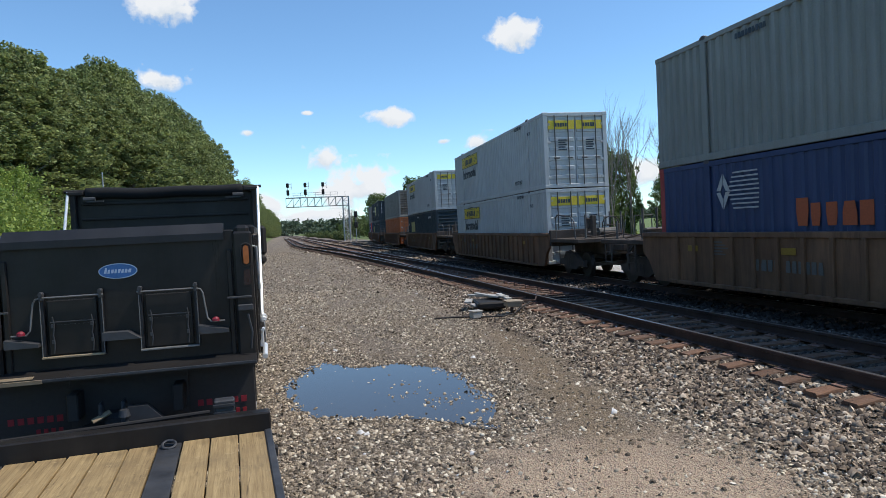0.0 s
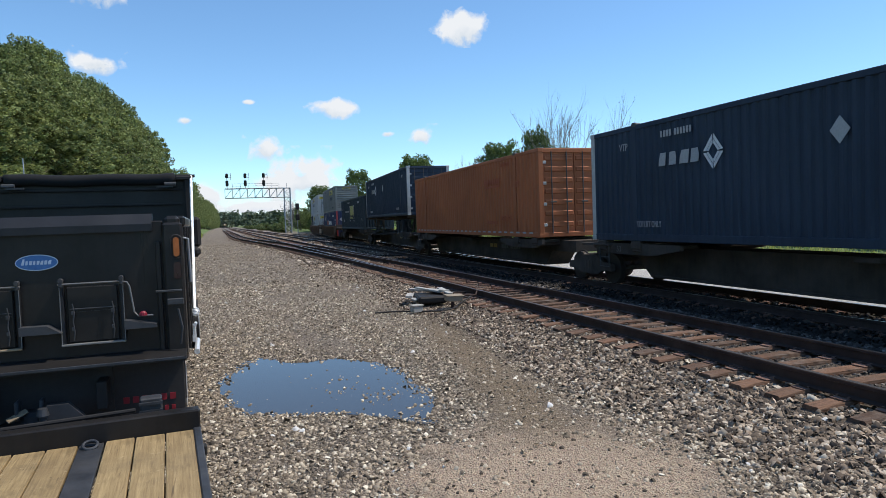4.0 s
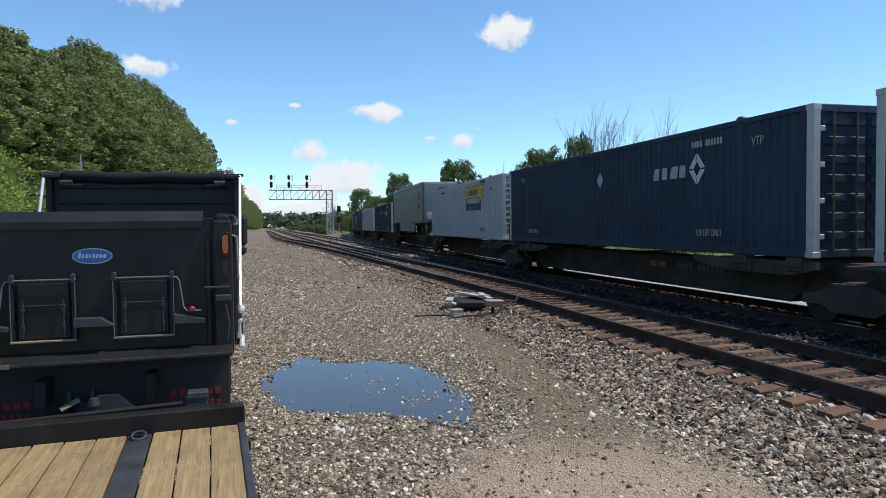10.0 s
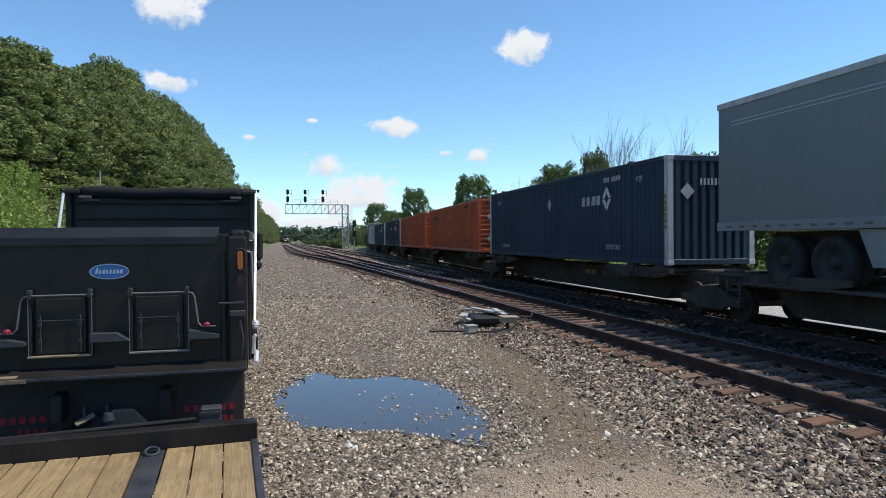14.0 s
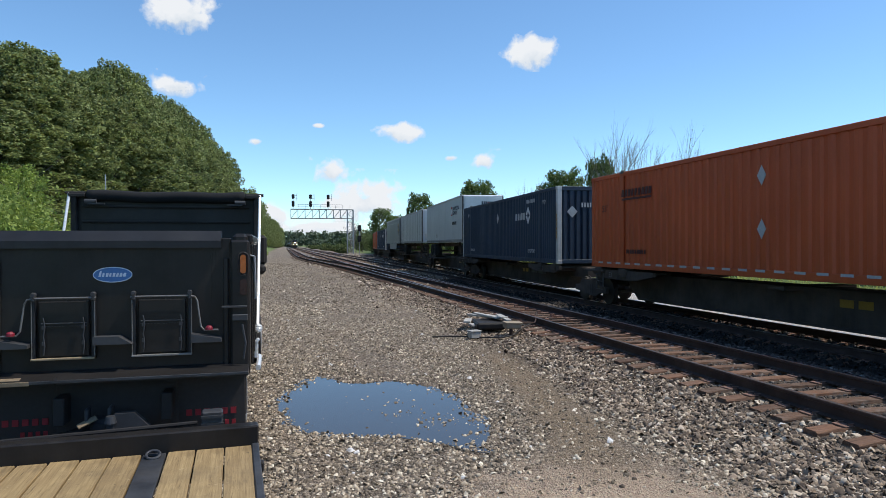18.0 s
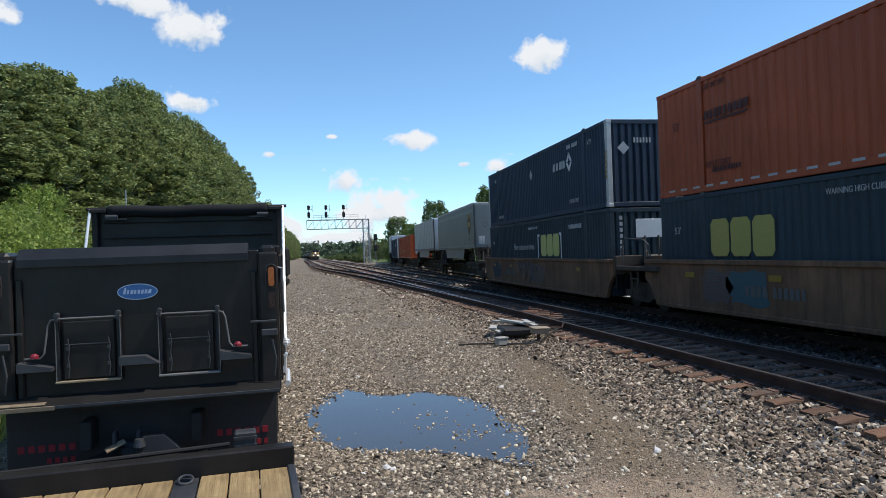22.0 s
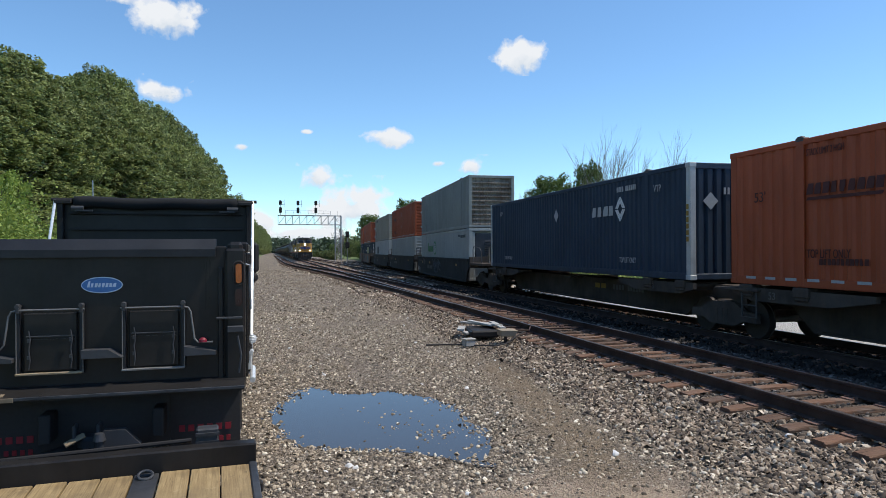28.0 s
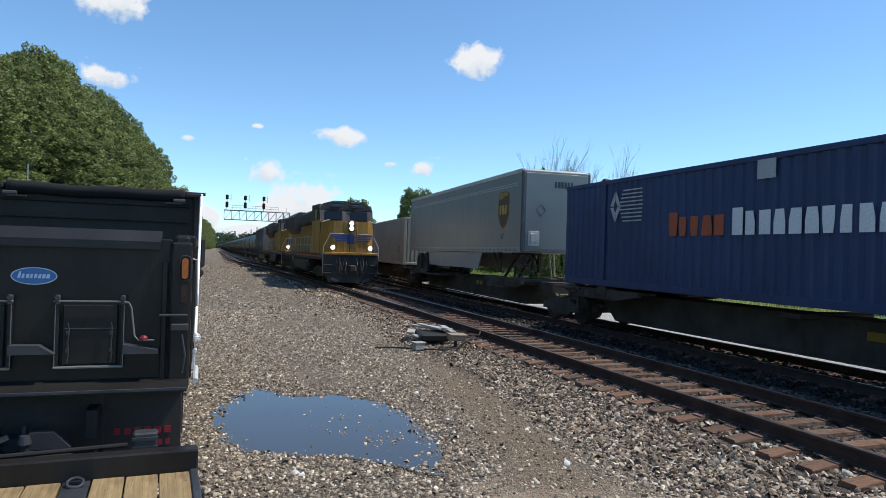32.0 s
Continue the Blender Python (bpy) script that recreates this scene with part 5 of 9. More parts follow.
def well_unit(mat, ribbed, mark):
    """One well car: deep side sills, sloping ends, bogies at both ends."""
    root = thing("well_car", "grimy yellow-brown well car carrying stacked containers" if mat is M_WELL else "dirty dark grey well car carrying stacked containers", "rail car", "cars of the container train")
    poly = [(-8.7, 1.36), (8.7, 1.36), (8.7, 0.85), (8.4, 0.62), (8.1, 0.12), (-8.1, 0.12), (-8.4, 0.62), (-8.7, 0.85)]
    for sx in (-1, 1):
        sill = part("side_sill", shared(("wellside", mat.name), lambda: Geo().prism(poly, 0, -0.05, 0.05).box((0, 0, 1.34), (0.2, 17.3, 0.12), 0.015).box((0, 0, 0.15), (0.22, 14.8, 0.1), 0.015).mesh("side_sill", mat)), None, root, at=(sx * 1.46, 0, 0))
        if ribbed:
            for i in range(21):
                part("rib", shared(("wellrib", mat.name), lambda: Geo().box((0, 0, 0.74), (0.08, 0.09, 1.1), 0.012).mesh("rib", mat)), None, sill, at=(sx * 0.08, -7.0 + i * 0.7, 0))
    part("well_floor", shared("wellfloor", lambda: Geo().box((0, 0, 0.13), (2.8, 14.6, 0.08)).mesh("well_floor", M_UNDER)), None, root)
    for sy in (-1, 1):
        ep = part("end_deck", shared(("wellend", mat.name), lambda: Geo().box((0, 0, 1.12), (2.9, 2.9, 0.14), 0.02).box((0, 0, 0.86), (0.7, 3.0, 0.5), 0.03).box((0, -1.2, 1.2), (2.9, 0.16, 0.6), 0.02).mesh("end_deck", M_UNDER)), None, root, at=pose(0, sy * 9.9, 0, 0, 0, 0 if sy > 0 else 180))
        part("grab_rail", shared("wellgrab", lambda: Geo().pipe([(-1.35, 1.35, 1.1), (-1.35, 1.35, 1.9), (-0.7, 1.35, 1.9), (-0.7, 1.35, 1.1)], 0.02).pipe([(-1.42, 1.2, 0.45), (-1.42, 1.2, 1.2)], 0.02).pipe([(-1.42, 0.8, 0.45), (-1.42, 0.8, 1.2)], 0.02).pipe([(-1.42, 1.2, 0.5), (-1.42, 0.8, 0.5)], 0.02).pipe([(-1.42, 1.2, 0.8), (-1.42, 0.8, 0.8)], 0.016).mesh("grab_rail", ROD)), None, ep)
        part("handrail", shared("wellhand", lambda: Geo().pipe([(1.3, -0.9, 1.15), (1.3, -0.9, 1.95), (1.3, -0.75, 2.05), (1.3, 0.5, 1.98), (1.3, 0.85, 1.8), (1.3, 0.95, 1.15)], 0.022).mesh("handrail", ROD)), None, ep)
        part("brake_stand", shared("wellstand", lambda: Geo().box((0.35, 0.3, 1.55), (0.16, 0.18, 0.85), 0.02).box((0.35, 0.12, 1.7), (0.34, 0.2, 0.4), 0.04).box((-0.5, 0.5, 1.4), (0.1, 0.1, 0.5), 0.02).box((-0.3, 0.2, 1.28), (0.5, 0.35, 0.2), 0.03).pipe([(-0.9, 0.9, 1.2), (-0.4, 0.7, 1.32), (0.5, 0.8, 1.22), (1.0, 0.6, 1.3)], 0.025).mesh("brake_stand", M_UNDER)), None, ep)
        part("step_ladder", shared("wellstep", lambda: Geo().box((-1.42, -0.6, 0.75), (0.05, 0.05, 0.9)).box((-1.42, -0.2, 0.75), (0.05, 0.05, 0.9)).box((-1.42, -0.4, 0.5), (0.05, 0.4, 0.04)).box((-1.42, -0.4, 0.8), (0.05, 0.4, 0.04)).box((-1.42, -0.4, 1.1), (0.05, 0.4, 0.04)).mesh("step_ladder", M_UNDER)), None, ep)
        for px, py, pz in ((-1.2, -0.7, 2.1), (-0.75, -0.7, 2.1), (0.9, 0.9, 2.0), (-1.05, 1.1, 1.75)):
            part("end_post", shared(("wellpost", pz), lambda: Geo().tube((0, 0, 1.15), (0, 0, pz), 0.035, 8).tube((0, 0, 1.15), (0, 0, 1.22), 0.07, 8).mesh("end_post", POST_GREY)), None, ep, at=(px, py, 0))
        part("brake_hose", shared("wellhose", lambda: Geo().pipe([(-0.35, 1.3, 0.95), (-0.4, 1.6, 0.7), (-0.3, 1.85, 0.55), (-0.2, 2.1, 0.62)], 0.03, 6).mesh("brake_hose", M_RUBBER)), None, ep)
        part("brake_cylinder", shared("wellcyl", lambda: Geo().tube((-0.9, -0.3, 1.36), (-0.1, -0.3, 1.36), 0.16, 14).tube((-0.1, -0.3, 1.36), (0.3, -0.3, 1.36), 0.05, 8).mesh("brake_cylinder", POST_GREY)), None, ep)
        part("coupler", shared("coupler", lambda: Geo().box((0, 1.75, 0.86), (0.28, 0.7, 0.28), 0.05).mesh("coupler", M_UNDER)), None, ep)
        bogie(root, sy * 9.7)
    part("brake_wheel", shared("brakewheel", lambda: ring_geo(0.33, 0.025).pipe([(-0.3, 0, 0), (0.3, 0, 0)], 0.015).pipe([(0, 0, -0.3), (0, 0, 0.3)], 0.015).tube((0, 0, 0), (0, 0.3, 0), 0.03).mesh("brake_wheel", M_UNDER)), None, root, at=(0.6, -9.6, 1.6))
    for u in (1.5, 4.67, 13.6):
        decal(root, "reflector_plate", "wellplate", lambda: Geo().box((0.2, 0.07, 0), (0.40, 0.14, 0.01), 0.003), D_YELLOWDIM, u, 0.94, x=-1.53)
    decal(root, "stencil_marking", "wellst", lambda: bars_geo([(0.0, -0.07 * i, 0.42 + 0.1 * (i % 3), 0.03) for i in range(5)]), D_STENCIL, 2.4, 1.16, x=-1.52)
    decal(root, "number_marking", "welln", lambda: block_row(4, 0.78, 0.24, None, 4), D_STENCIL, 3.88, 0.58, x=-1.52)
    decal(root, "number_marking", "welln2", lambda: block_row(6, 1.0, 0.24, None, 9), D_STENCIL, 4.78, 0.58, x=-1.52)
    for body, size, u, z in (("53", 0.56, 0.12, 0.22), ("53", 0.2, 0.2, 1.06), ("48", 0.2, 0.76, 1.06), ("45", 0.2, 1.25, 1.06), ("40", 0.2, 2.05, 1.15), ("20", 0.2, 2.05, 0.95)) if mat is M_WELLDARK else ():
        words(root, body, D_LIGHTGREY if size > 0.4 else D_STENCIL, size, u, z, x=-1.525, squeeze=0.8)
        if size < 0.4 and body != "20":
            decal(root, "load_mark", "loadline", lambda: Geo().box((0, 0.09, 0), (0.025, 0.24, 0.006)), D_STENCIL, u - 0.06, z, x=-1.525)
    for u, w, paint_mat in {1: ((1.2, 1.8, D_SPRAY[0]), (7.6, 2.4, D_SPRAY[2])), 2: ((2.2, 1.2, D_SPRAY[2]), (3.2, 1.5, D_SPRAY[1]), (9.2, 3.4, D_SPRAY[0])), 3: ((6.0, 2.2, D_SPRAY[2]), (11.0, 2.0, D_SPRAY[1]))}.get(mark, ()):
        def patch(w=w, u=u):
            r2, pts = random.Random(int(u * 10)), []
            for i in range(22):
                a = 2 * math.pi * i / 22
                q = r2.uniform(0.8, 1.1)
                pts.append((w / 2 + w / 2 * q * abs(math.cos(a)) ** 0.6 * (1 if math.cos(a) > 0 else -1), 0.48 + 0.42 * q * abs(math.sin(a)) ** 0.6 * (1 if math.sin(a) > 0 else -1)))
            return Geo().prism(pts, 2, -0.001, 0.001)
        decal(root, "sprayed_patch", ("spray", mark, u), patch, paint_mat, u, 0.28, x=-1.513)
    if mark:
        rnd = random.Random(mark)
        def make():
            g = Geo()
            for i in range(5):
                for k, s in enumerate((1.0, 0.55)):
                    ph, sq = rnd.uniform(0, 6), rnd.uniform(0.1, 0.2)
                    g.pipe([(i * 0.5 + s * 0.34 * math.cos(a + ph) * (1 + 2.4 * sq * math.sin(3 * a + ph)), 0.42 + s * 0.40 * math.sin(a) * (1 + 2.2 * sq * math.cos(2 * a + ph)), 0) for a in [j * math.pi / 12 for j in range(rnd.randint(15, 24))]], 0.020 - 0.011 * k, 5)
            return g
        decal(root, "painted_scrawl", ("graf", mark), make, D_SCRAWL, (3.0, 6.5, 9.0)[mark % 3], 0.42, x=-1.525)
    return root


def road_trailer(label, mat, style, length=LEN, skirted=True):
    """A van trailer: box, skirt, tandem wheels, landing legs; its floor sits high."""
    half = length / 2
    hb, z0 = 2.92, 1.15
    root = thing("road_trailer", label, "truck trailer", "trailers on the train")
    part("box_body", shared(("vanbox", mat.name, length), lambda: Geo().box((0, 0, z0 + hb / 2), (2.58, length, hb), 0.06).mesh("box_body", mat)), None, root)
    for sx in (-1, 1):
        part("top_rail", shared(("vantop", length), lambda: Geo().box((0, 0, z0 + hb - 0.06), (0.04, length - 0.05, 0.14), 0.01).mesh("top_rail", POST)), None, root, at=(sx * 1.295, 0, 0))
        part("bottom_rail", shared(("vanbot", length), lambda: Geo().box((0, 0, z0 + 0.09), (0.05, length - 0.05, 0.2), 0.01).mesh("bottom_rail", VANSKIRT)), None, root, at=(sx * 1.295, 0, 0))
        if style != "smooth":
            for i in range(13):
                part("seam", shared("vanseam", lambda: Geo().box((0, 0, z0 + 1.45), (0.012, 0.06, 2.5)).mesh("seam", VANGREY)) if length == LEN and style == "nose" else shared("vanseam2", lambda: Geo().box((0, 0, z0 + 1.45), (0.008, 0.05, 2.5)).mesh("seam", VANWHITE)), None, root, at=(sx * 1.294, -half + 0.6 + i * 1.22, 0))
        if style == "words" or (style == "nose" and not skirted):
            continue
        part("skirt", shared("vanskirt", lambda: Geo().prism([(-4.6, 1.13), (3.6, 1.13), (3.3, 0.45), (-4.1, 0.45)], 0, -0.015, 0.015).mesh("skirt", VANSKIRT)), None, root, at=(sx * 1.22, 0.6, 0))
    decal(root, "reflector_strip", "vanref", lambda: bars_geo([(0.3 + 0.41 * i, 0, 0.17, 0.045) for i in range(38)]), D_STENCIL, 0.1, z0 + 0.06, x=-1.325, half=half)
    for wy in (half - 2.0, half - 3.25):
        for sx in (-1, 1):
            wh = part("wheel", shared("vanwheel", lambda: Geo().lathe([(-0.12, 0.29), (-0.27, 0.30), (-0.29, 0.40), (-0.27, 0.485), (-0.22, 0.51), (-0.05, 0.51), (-0.02, 0.44), (0.02, 0.44), (0.05, 0.51), (0.22, 0.51), (0.27, 0.485), (0.29, 0.40), (0.27, 0.30), (0.12, 0.29)]).mesh("wheel", M_TYRE, True)), None, root, at=(sx * 0.95, wy, 0.51))
            part("rim", shared("vanrim", lambda: Geo().lathe([(-0.265, 0.31), (-0.27, 0.28), (-0.15, 0.26), (-0.12, 0.13), (-0.22, 0.115), (-0.24, 0.05), (-0.24, 0.002)]).lathe([(0.265, 0.31), (0.27, 0.28), (0.15, 0.26), (0.12, 0.13), (0.22, 0.115), (0.24, 0.05), (0.24, 0.002)]).mesh("rim", M_RIM, True)), None, wh)
        part("axle", shared("vanaxle", lambda: Geo().tube((-1.0, 0, 0), (1.0, 0, 0), 0.07, 8).mesh("axle", M_UNDER)), None, root, at=(0, wy, 0.51))
    part("undercarriage", shared("vanslide", lambda: Geo().box((0, 0, 0.98), (1.1, 3.2, 0.26), 0.02).mesh("undercarriage", M_UNDER)), None, root, at=(0, half - 2.6, 0))
    for sx in (-1, 1):
        part("landing_leg", shared("vanleg", lambda: Geo().box((0, 0, 0.8), (0.13, 0.13, 0.8), 0.01).box((0, 0, 0.38), (0.26, 0.26, 0.04)).pipe([(0, 0, 0.6), (0, 0.7, 1.15)], 0.03).mesh("landing_leg", M_UNDER)), None, root, at=(sx * 0.85, -half + 3.1, 0))
    for sx in (-1, 1):
        part("nose_post", shared(("vanpost", length), lambda: Geo().box((0, -half + 0.03, z0 + hb / 2), (0.1, 0.1, hb - 0.1), 0.03).mesh("nose_post", ROD)), None, root, at=(sx * 1.27, 0, 0))
    end_words(root, "placard", "vandia", lambda: diamond_geo(0.4, 0.46, 0.75), D_STENCIL, -0.6, z0 + 1.5, -half - 0.03)
    if style == "words":
        decal(root, "placard", "vandia2", lambda: diamond_geo(0.3, 0.42), D_STENCIL, 5.0, z0 + 0.5, x=-1.3, half=half)
    part("nose_panel", shared(("vannose", mat.name, length), lambda: Geo().box((0, -half - 0.012, z0 + hb / 2), (2.36, 0.03, hb - 0.25), 0.01).mesh("nose_panel", mat)), None, root)
    for sx in (-1, 1):
        part("vent_box", shared(("vanvent", length), lambda: Geo().box((0, -half - 0.03, z0 + 0.5), (0.42, 0.03, 0.52), 0.008).box((0, -half - 0.05, z0 + 0.52), (0.24, 0.03, 0.3), 0.008).mesh("vent_box", POST)), None, root, at=(sx * 0.85, 0, 0))
    end_words(root, "number_marking", "vannum", lambda: bars_geo(word_bars(6, 0.75, 0.22, seed=2)), D_DARK, -0.1, z0 + 2.3, -half - 0.03)
    if style == "smooth":
        decal(root, "shield_rim", "ups0", lambda: shield_geo(1.06, 1.44), D_YELLOWDIM, 14.4, z0 + 1.55, x=-1.296)
        decal(root, "shield_mark", "ups1", lambda: shield_geo(0.98, 1.36), D_BROWN, 14.4, z0 + 1.55, x=-1.300)
        decal(root, "shield_trim", "ups2", lambda: Geo().prism([(-0.47, 0.44), (-0.47, 0.56), (-0.24, 0.66), (0.24, 0.66), (0.47, 0.57), (0.47, 0.52), (0.1, 0.50), (-0.2, 0.40)], 2, -0.003, 0.003), D_YELLOWDIM, 14.4, z0 + 1.55, x=-1.306)
        decal(root, "shield_marking", "ups4", lambda: block_row(3, 0.74, 0.34, None, 4, 0.05), D_GOLD, 14.03, z0 + 1.40, x=-1.306)
        for zz in (2.38, 2.46):
            decal(root, "stripe", "ups3", lambda: Geo().box((7.7, 0, 0), (15.2, 0.022, 0.004)), POST, 0.4, z0 + zz, x=-1.298)
        words(root, "53'", D_DARK, 0.26, 14.2, z0 + 0.5, x=-1.298)
    elif style == "words":
        words(root, "INTERMODAL", D_DARK, 0.34, 11.4, z0 + 2.1, x=-1.3, half=half)
        words(root, "SERVICES", D_DARK, 0.34, 11.4, z0 + 1.80, x=-1.3, half=half)
        decal(root, "number_marking", "tipn", lambda: bars_geo(word_bars(10, 1.4, 0.2, seed=3)), D_DARK, 11.2, z0 + 1.15, x=-1.3, half=half)
        decal(root, "red_mark", "tipr", lambda: Geo().box((0.25, 0.3, 0), (0.46, 0.6, 0.006)), D_RED, 10.75, z0 + 1.75, x=-1.3, half=half)
        decal(root, "white_disc", "tipw", lambda: oval_geo(0.36, 0.38), D_WHITE, 11.0, z0 + 2.05, x=-1.305, half=half)
        end_words(root, "white_disc", "tipw2", lambda: oval_geo(0.5, 0.5), D_WHITE, 0.6, z0 + 2.1, -half - 0.036)
        end_words(root, "red_mark", "tipr2", lambda: Geo().box((0, 0, 0), (0.66, 0.72, 0.006)), D_RED, 0.6, z0 + 2.1, -half - 0.03)
    elif style == "nose":
        end_words(root, "mark_marking", "whm", lambda: bars_geo([(0, 0, 0.5, 0.3), (0.05, 0.4, 0.4, 0.1)]), D_DARK, 0.2, z0 + 1.7, -half - 0.03)
    return root


SPECS = {
    "panel_white": ("white ribbed steel container with a yellow sign panel", WHITE, "doors", "panel_far", None),
    "panel_ribs": ("white ribbed steel container with a yellow sign panel", WHITE, "ribs", "panel", None),
    "panel_grey": ("pale grey ribbed container with a yellow sign panel", GREYC, "ribs", "panel", None),
    "blue_words": ("royal blue ribbed container with red posts and large white block marks", BLUE, "vert", "big", REDPOST),
    "navy_ring": ("dark navy ribbed container with a white ring mark", NAVY, "vert", "ring", POST),
    "navy_doors": ("dark navy ribbed container with barred end doors", NAVY, "doors", "ring", POST),
    "navy_lead": ("dark navy ribbed container with a white ring mark", NAVY, "doors", "ring_lead", POST),
    "teal": ("dark teal ribbed container with yellow bracket mark", DARKGREEN, "vert", "bracket_mid", None),
    "teal_far": ("dark teal ribbed container with yellow block mark", DARKGREEN, "ribs", "bracket_far", None),
    "slogan": ("dark navy ribbed container with a painted slogan", DARKGREEN, "vert", "slogan", None),
    "orange": ("orange ribbed container with dark name bars", ORANGE, "ribs", "slant", None),
    "orange_stack": ("brick orange ribbed container with dark name bars", ORANGE_DARK, "ribs", "slant_lead", None),
    "blue_plain": ("royal blue ribbed container with large white block marks", BLUE, "vert", "big", None),
    "orange_near": ("brick orange ribbed container with dark name bars", ORANGE_DARK, "ribs", "slant_lead", None),
    "faded": ("faded orange ribbed container with barred end doors", FADED, "doors", "slant_worn", None),
    "white_blue": ("dirty white ribbed container with blue block mark", WHITE, "doors", "blue", None),
    "white_dark": ("dirty white ribbed container with dark bracket mark", WHITE, "doors", "dark_bracket", None),
    "white_cat": ("white smooth container with a green emblem and cooling unit", SOFTWHITE, "reefer", "cat", None),
    "white_none": ("plain dirty white ribbed container", SOFTWHITE, "ribs", "none", None),
    "beige": ("weathered beige ribbed container with dark stencils", BEIGE, "ribs", "beige", None),
    "grey": ("plain dull beige ribbed container", DULLBEIGE, "vert", "plain", None),
    "grey_ribs": ("plain pale grey container with ribbed end", GREYC, "ribs", "none", None),
}
VANS = {"van_shield": ("grey smooth-sided van trailer with a brown shield mark", VANGREY, "smooth", LEN), "van_words": ("white van trailer with seamed sides and dark words", VANWHITE, "words", 14.6), "van_bare": ("white van trailer with seamed sides and no skirt", VANWHITE, "nose", LEN), "van_white": ("white van trailer with seamed panel sides", VANWHITE, "nose", LEN)}

# lead end of each load at 0 s, metres along the branch: carrier, lower load, upper load
TRAIN = [
    (135.6, "well", "blue_words", "grey_ribs", 0), (111.8, "well", "teal_far", "teal", 0), (87.0, "well", "faded", "grey_ribs", 0), (63.6, "well", "teal_far", "panel_white", 0),
    (39.3, "well", "panel_white", "panel_white", 0), (15.3, "well", "blue_words", "panel_grey", 0),
    (-6.3, "spine", "teal", None, 0), (-24.2, "chassis", "navy_lead", None, 0), (-42.8, "spine", "faded", None, 0), (-62.0, "spine", "navy_lead", None, 1), (-78.9, "spine", "teal_far", None, 0),
    (-96.2, "spine", "white_blue", None, 0), (-113.9, "spine", "navy_ring", None, 0), (-131.7, "spine", "van_shield", None, 0), (-151.3, "spine", "panel_ribs", None, 1), (-168.3, "spine", "navy_doors", None, 0),
    (-185.7, "spine", "navy_ring", None, 0), (-202.7, "spine", "orange", None, 0), (-221.4, "spine", "orange", None, 1), (-240.4, "spine", "navy_ring", None, 0), (-258.4, "spine", "van_shield", None, 0),
    (-276.0, "spine", "van_bare", None, 0), (-294.9, "spine", "van_words", None, 1), (-310.0, "spine", "navy_ring", None, 0), (-328.9, "spine", "orange", None, 0), (-349.8, "spine", "van_white", None, 0), (-368.6, "spine", "van_shield", None, 1),
    (-389.7, "well", "slogan", "navy_ring", 1), (-408.9, "well", "teal_far", "orange_stack", 2), (-428.6, "well", "slogan", "orange_stack", 3), (-451.5, "dark", "white_dark", "beige", 0), (-470.6, "dark", "white_none", "orange_stack", 0), (-490.4, "dark", "white_cat", "grey_ribs", 4),
    (-511.3, "spine", "navy_ring", None, 0), (-528.8, "spine", "orange_near", None, 0), (-546.2, "spine", "orange_near", None, 1), (-563.0, "spine", "grey", None, 0), (-581.3, "spine", "van_shield", None, 0), (-600.4, "spine", "blue_plain", None, 1),
]
M_WELLDARK = paint("well_car_dark_grey", (0.034, 0.032, 0.031), 0.7, 0.0, 0.5, (0.06, 0.05, 0.042), 0.8, 0.3, True, 0.25)
MOVING = []  # (thing, offset of its middle along the branch at 0 s, height over the rail)
FIRST = {}


def make_load(key):
    """Builds a load of that kind once, then copies it."""
    if key in FIRST:
        return copy_thing(FIRST[key], Matrix())
    if key in VANS:
        label, mat, style, length = VANS[key]
        FIRST[key] = road_trailer(label, mat, style, length, key != "van_bare")
    else:
        label, mat, end, mark, post = SPECS[key]
        pale = mat in (WHITE, BEIGE, GREYC, SOFTWHITE, DULLBEIGE)
        FIRST[key] = container("shipping_container", label, mat, end, mark, post, 0.24 if mat in (NAVY, DARKGREEN) else 0.29, 0.062 if pale else 0.042)
    return FIRST[key]


def make_car(kind, last, van, mark):
    key = ("car", kind, last, van, mark)
    if key in FIRST:
        return copy_thing(FIRST[key], Matrix())
    if kind in ("spine", "chassis"):
        FIRST[key] = spine_unit(last, van or kind == "chassis")
    else:
        FIRST[key] = well_unit(M_WELL if kind == "well" else M_WELLDARK, kind == "well" and mark == 0, mark)
    return FIRST[key]


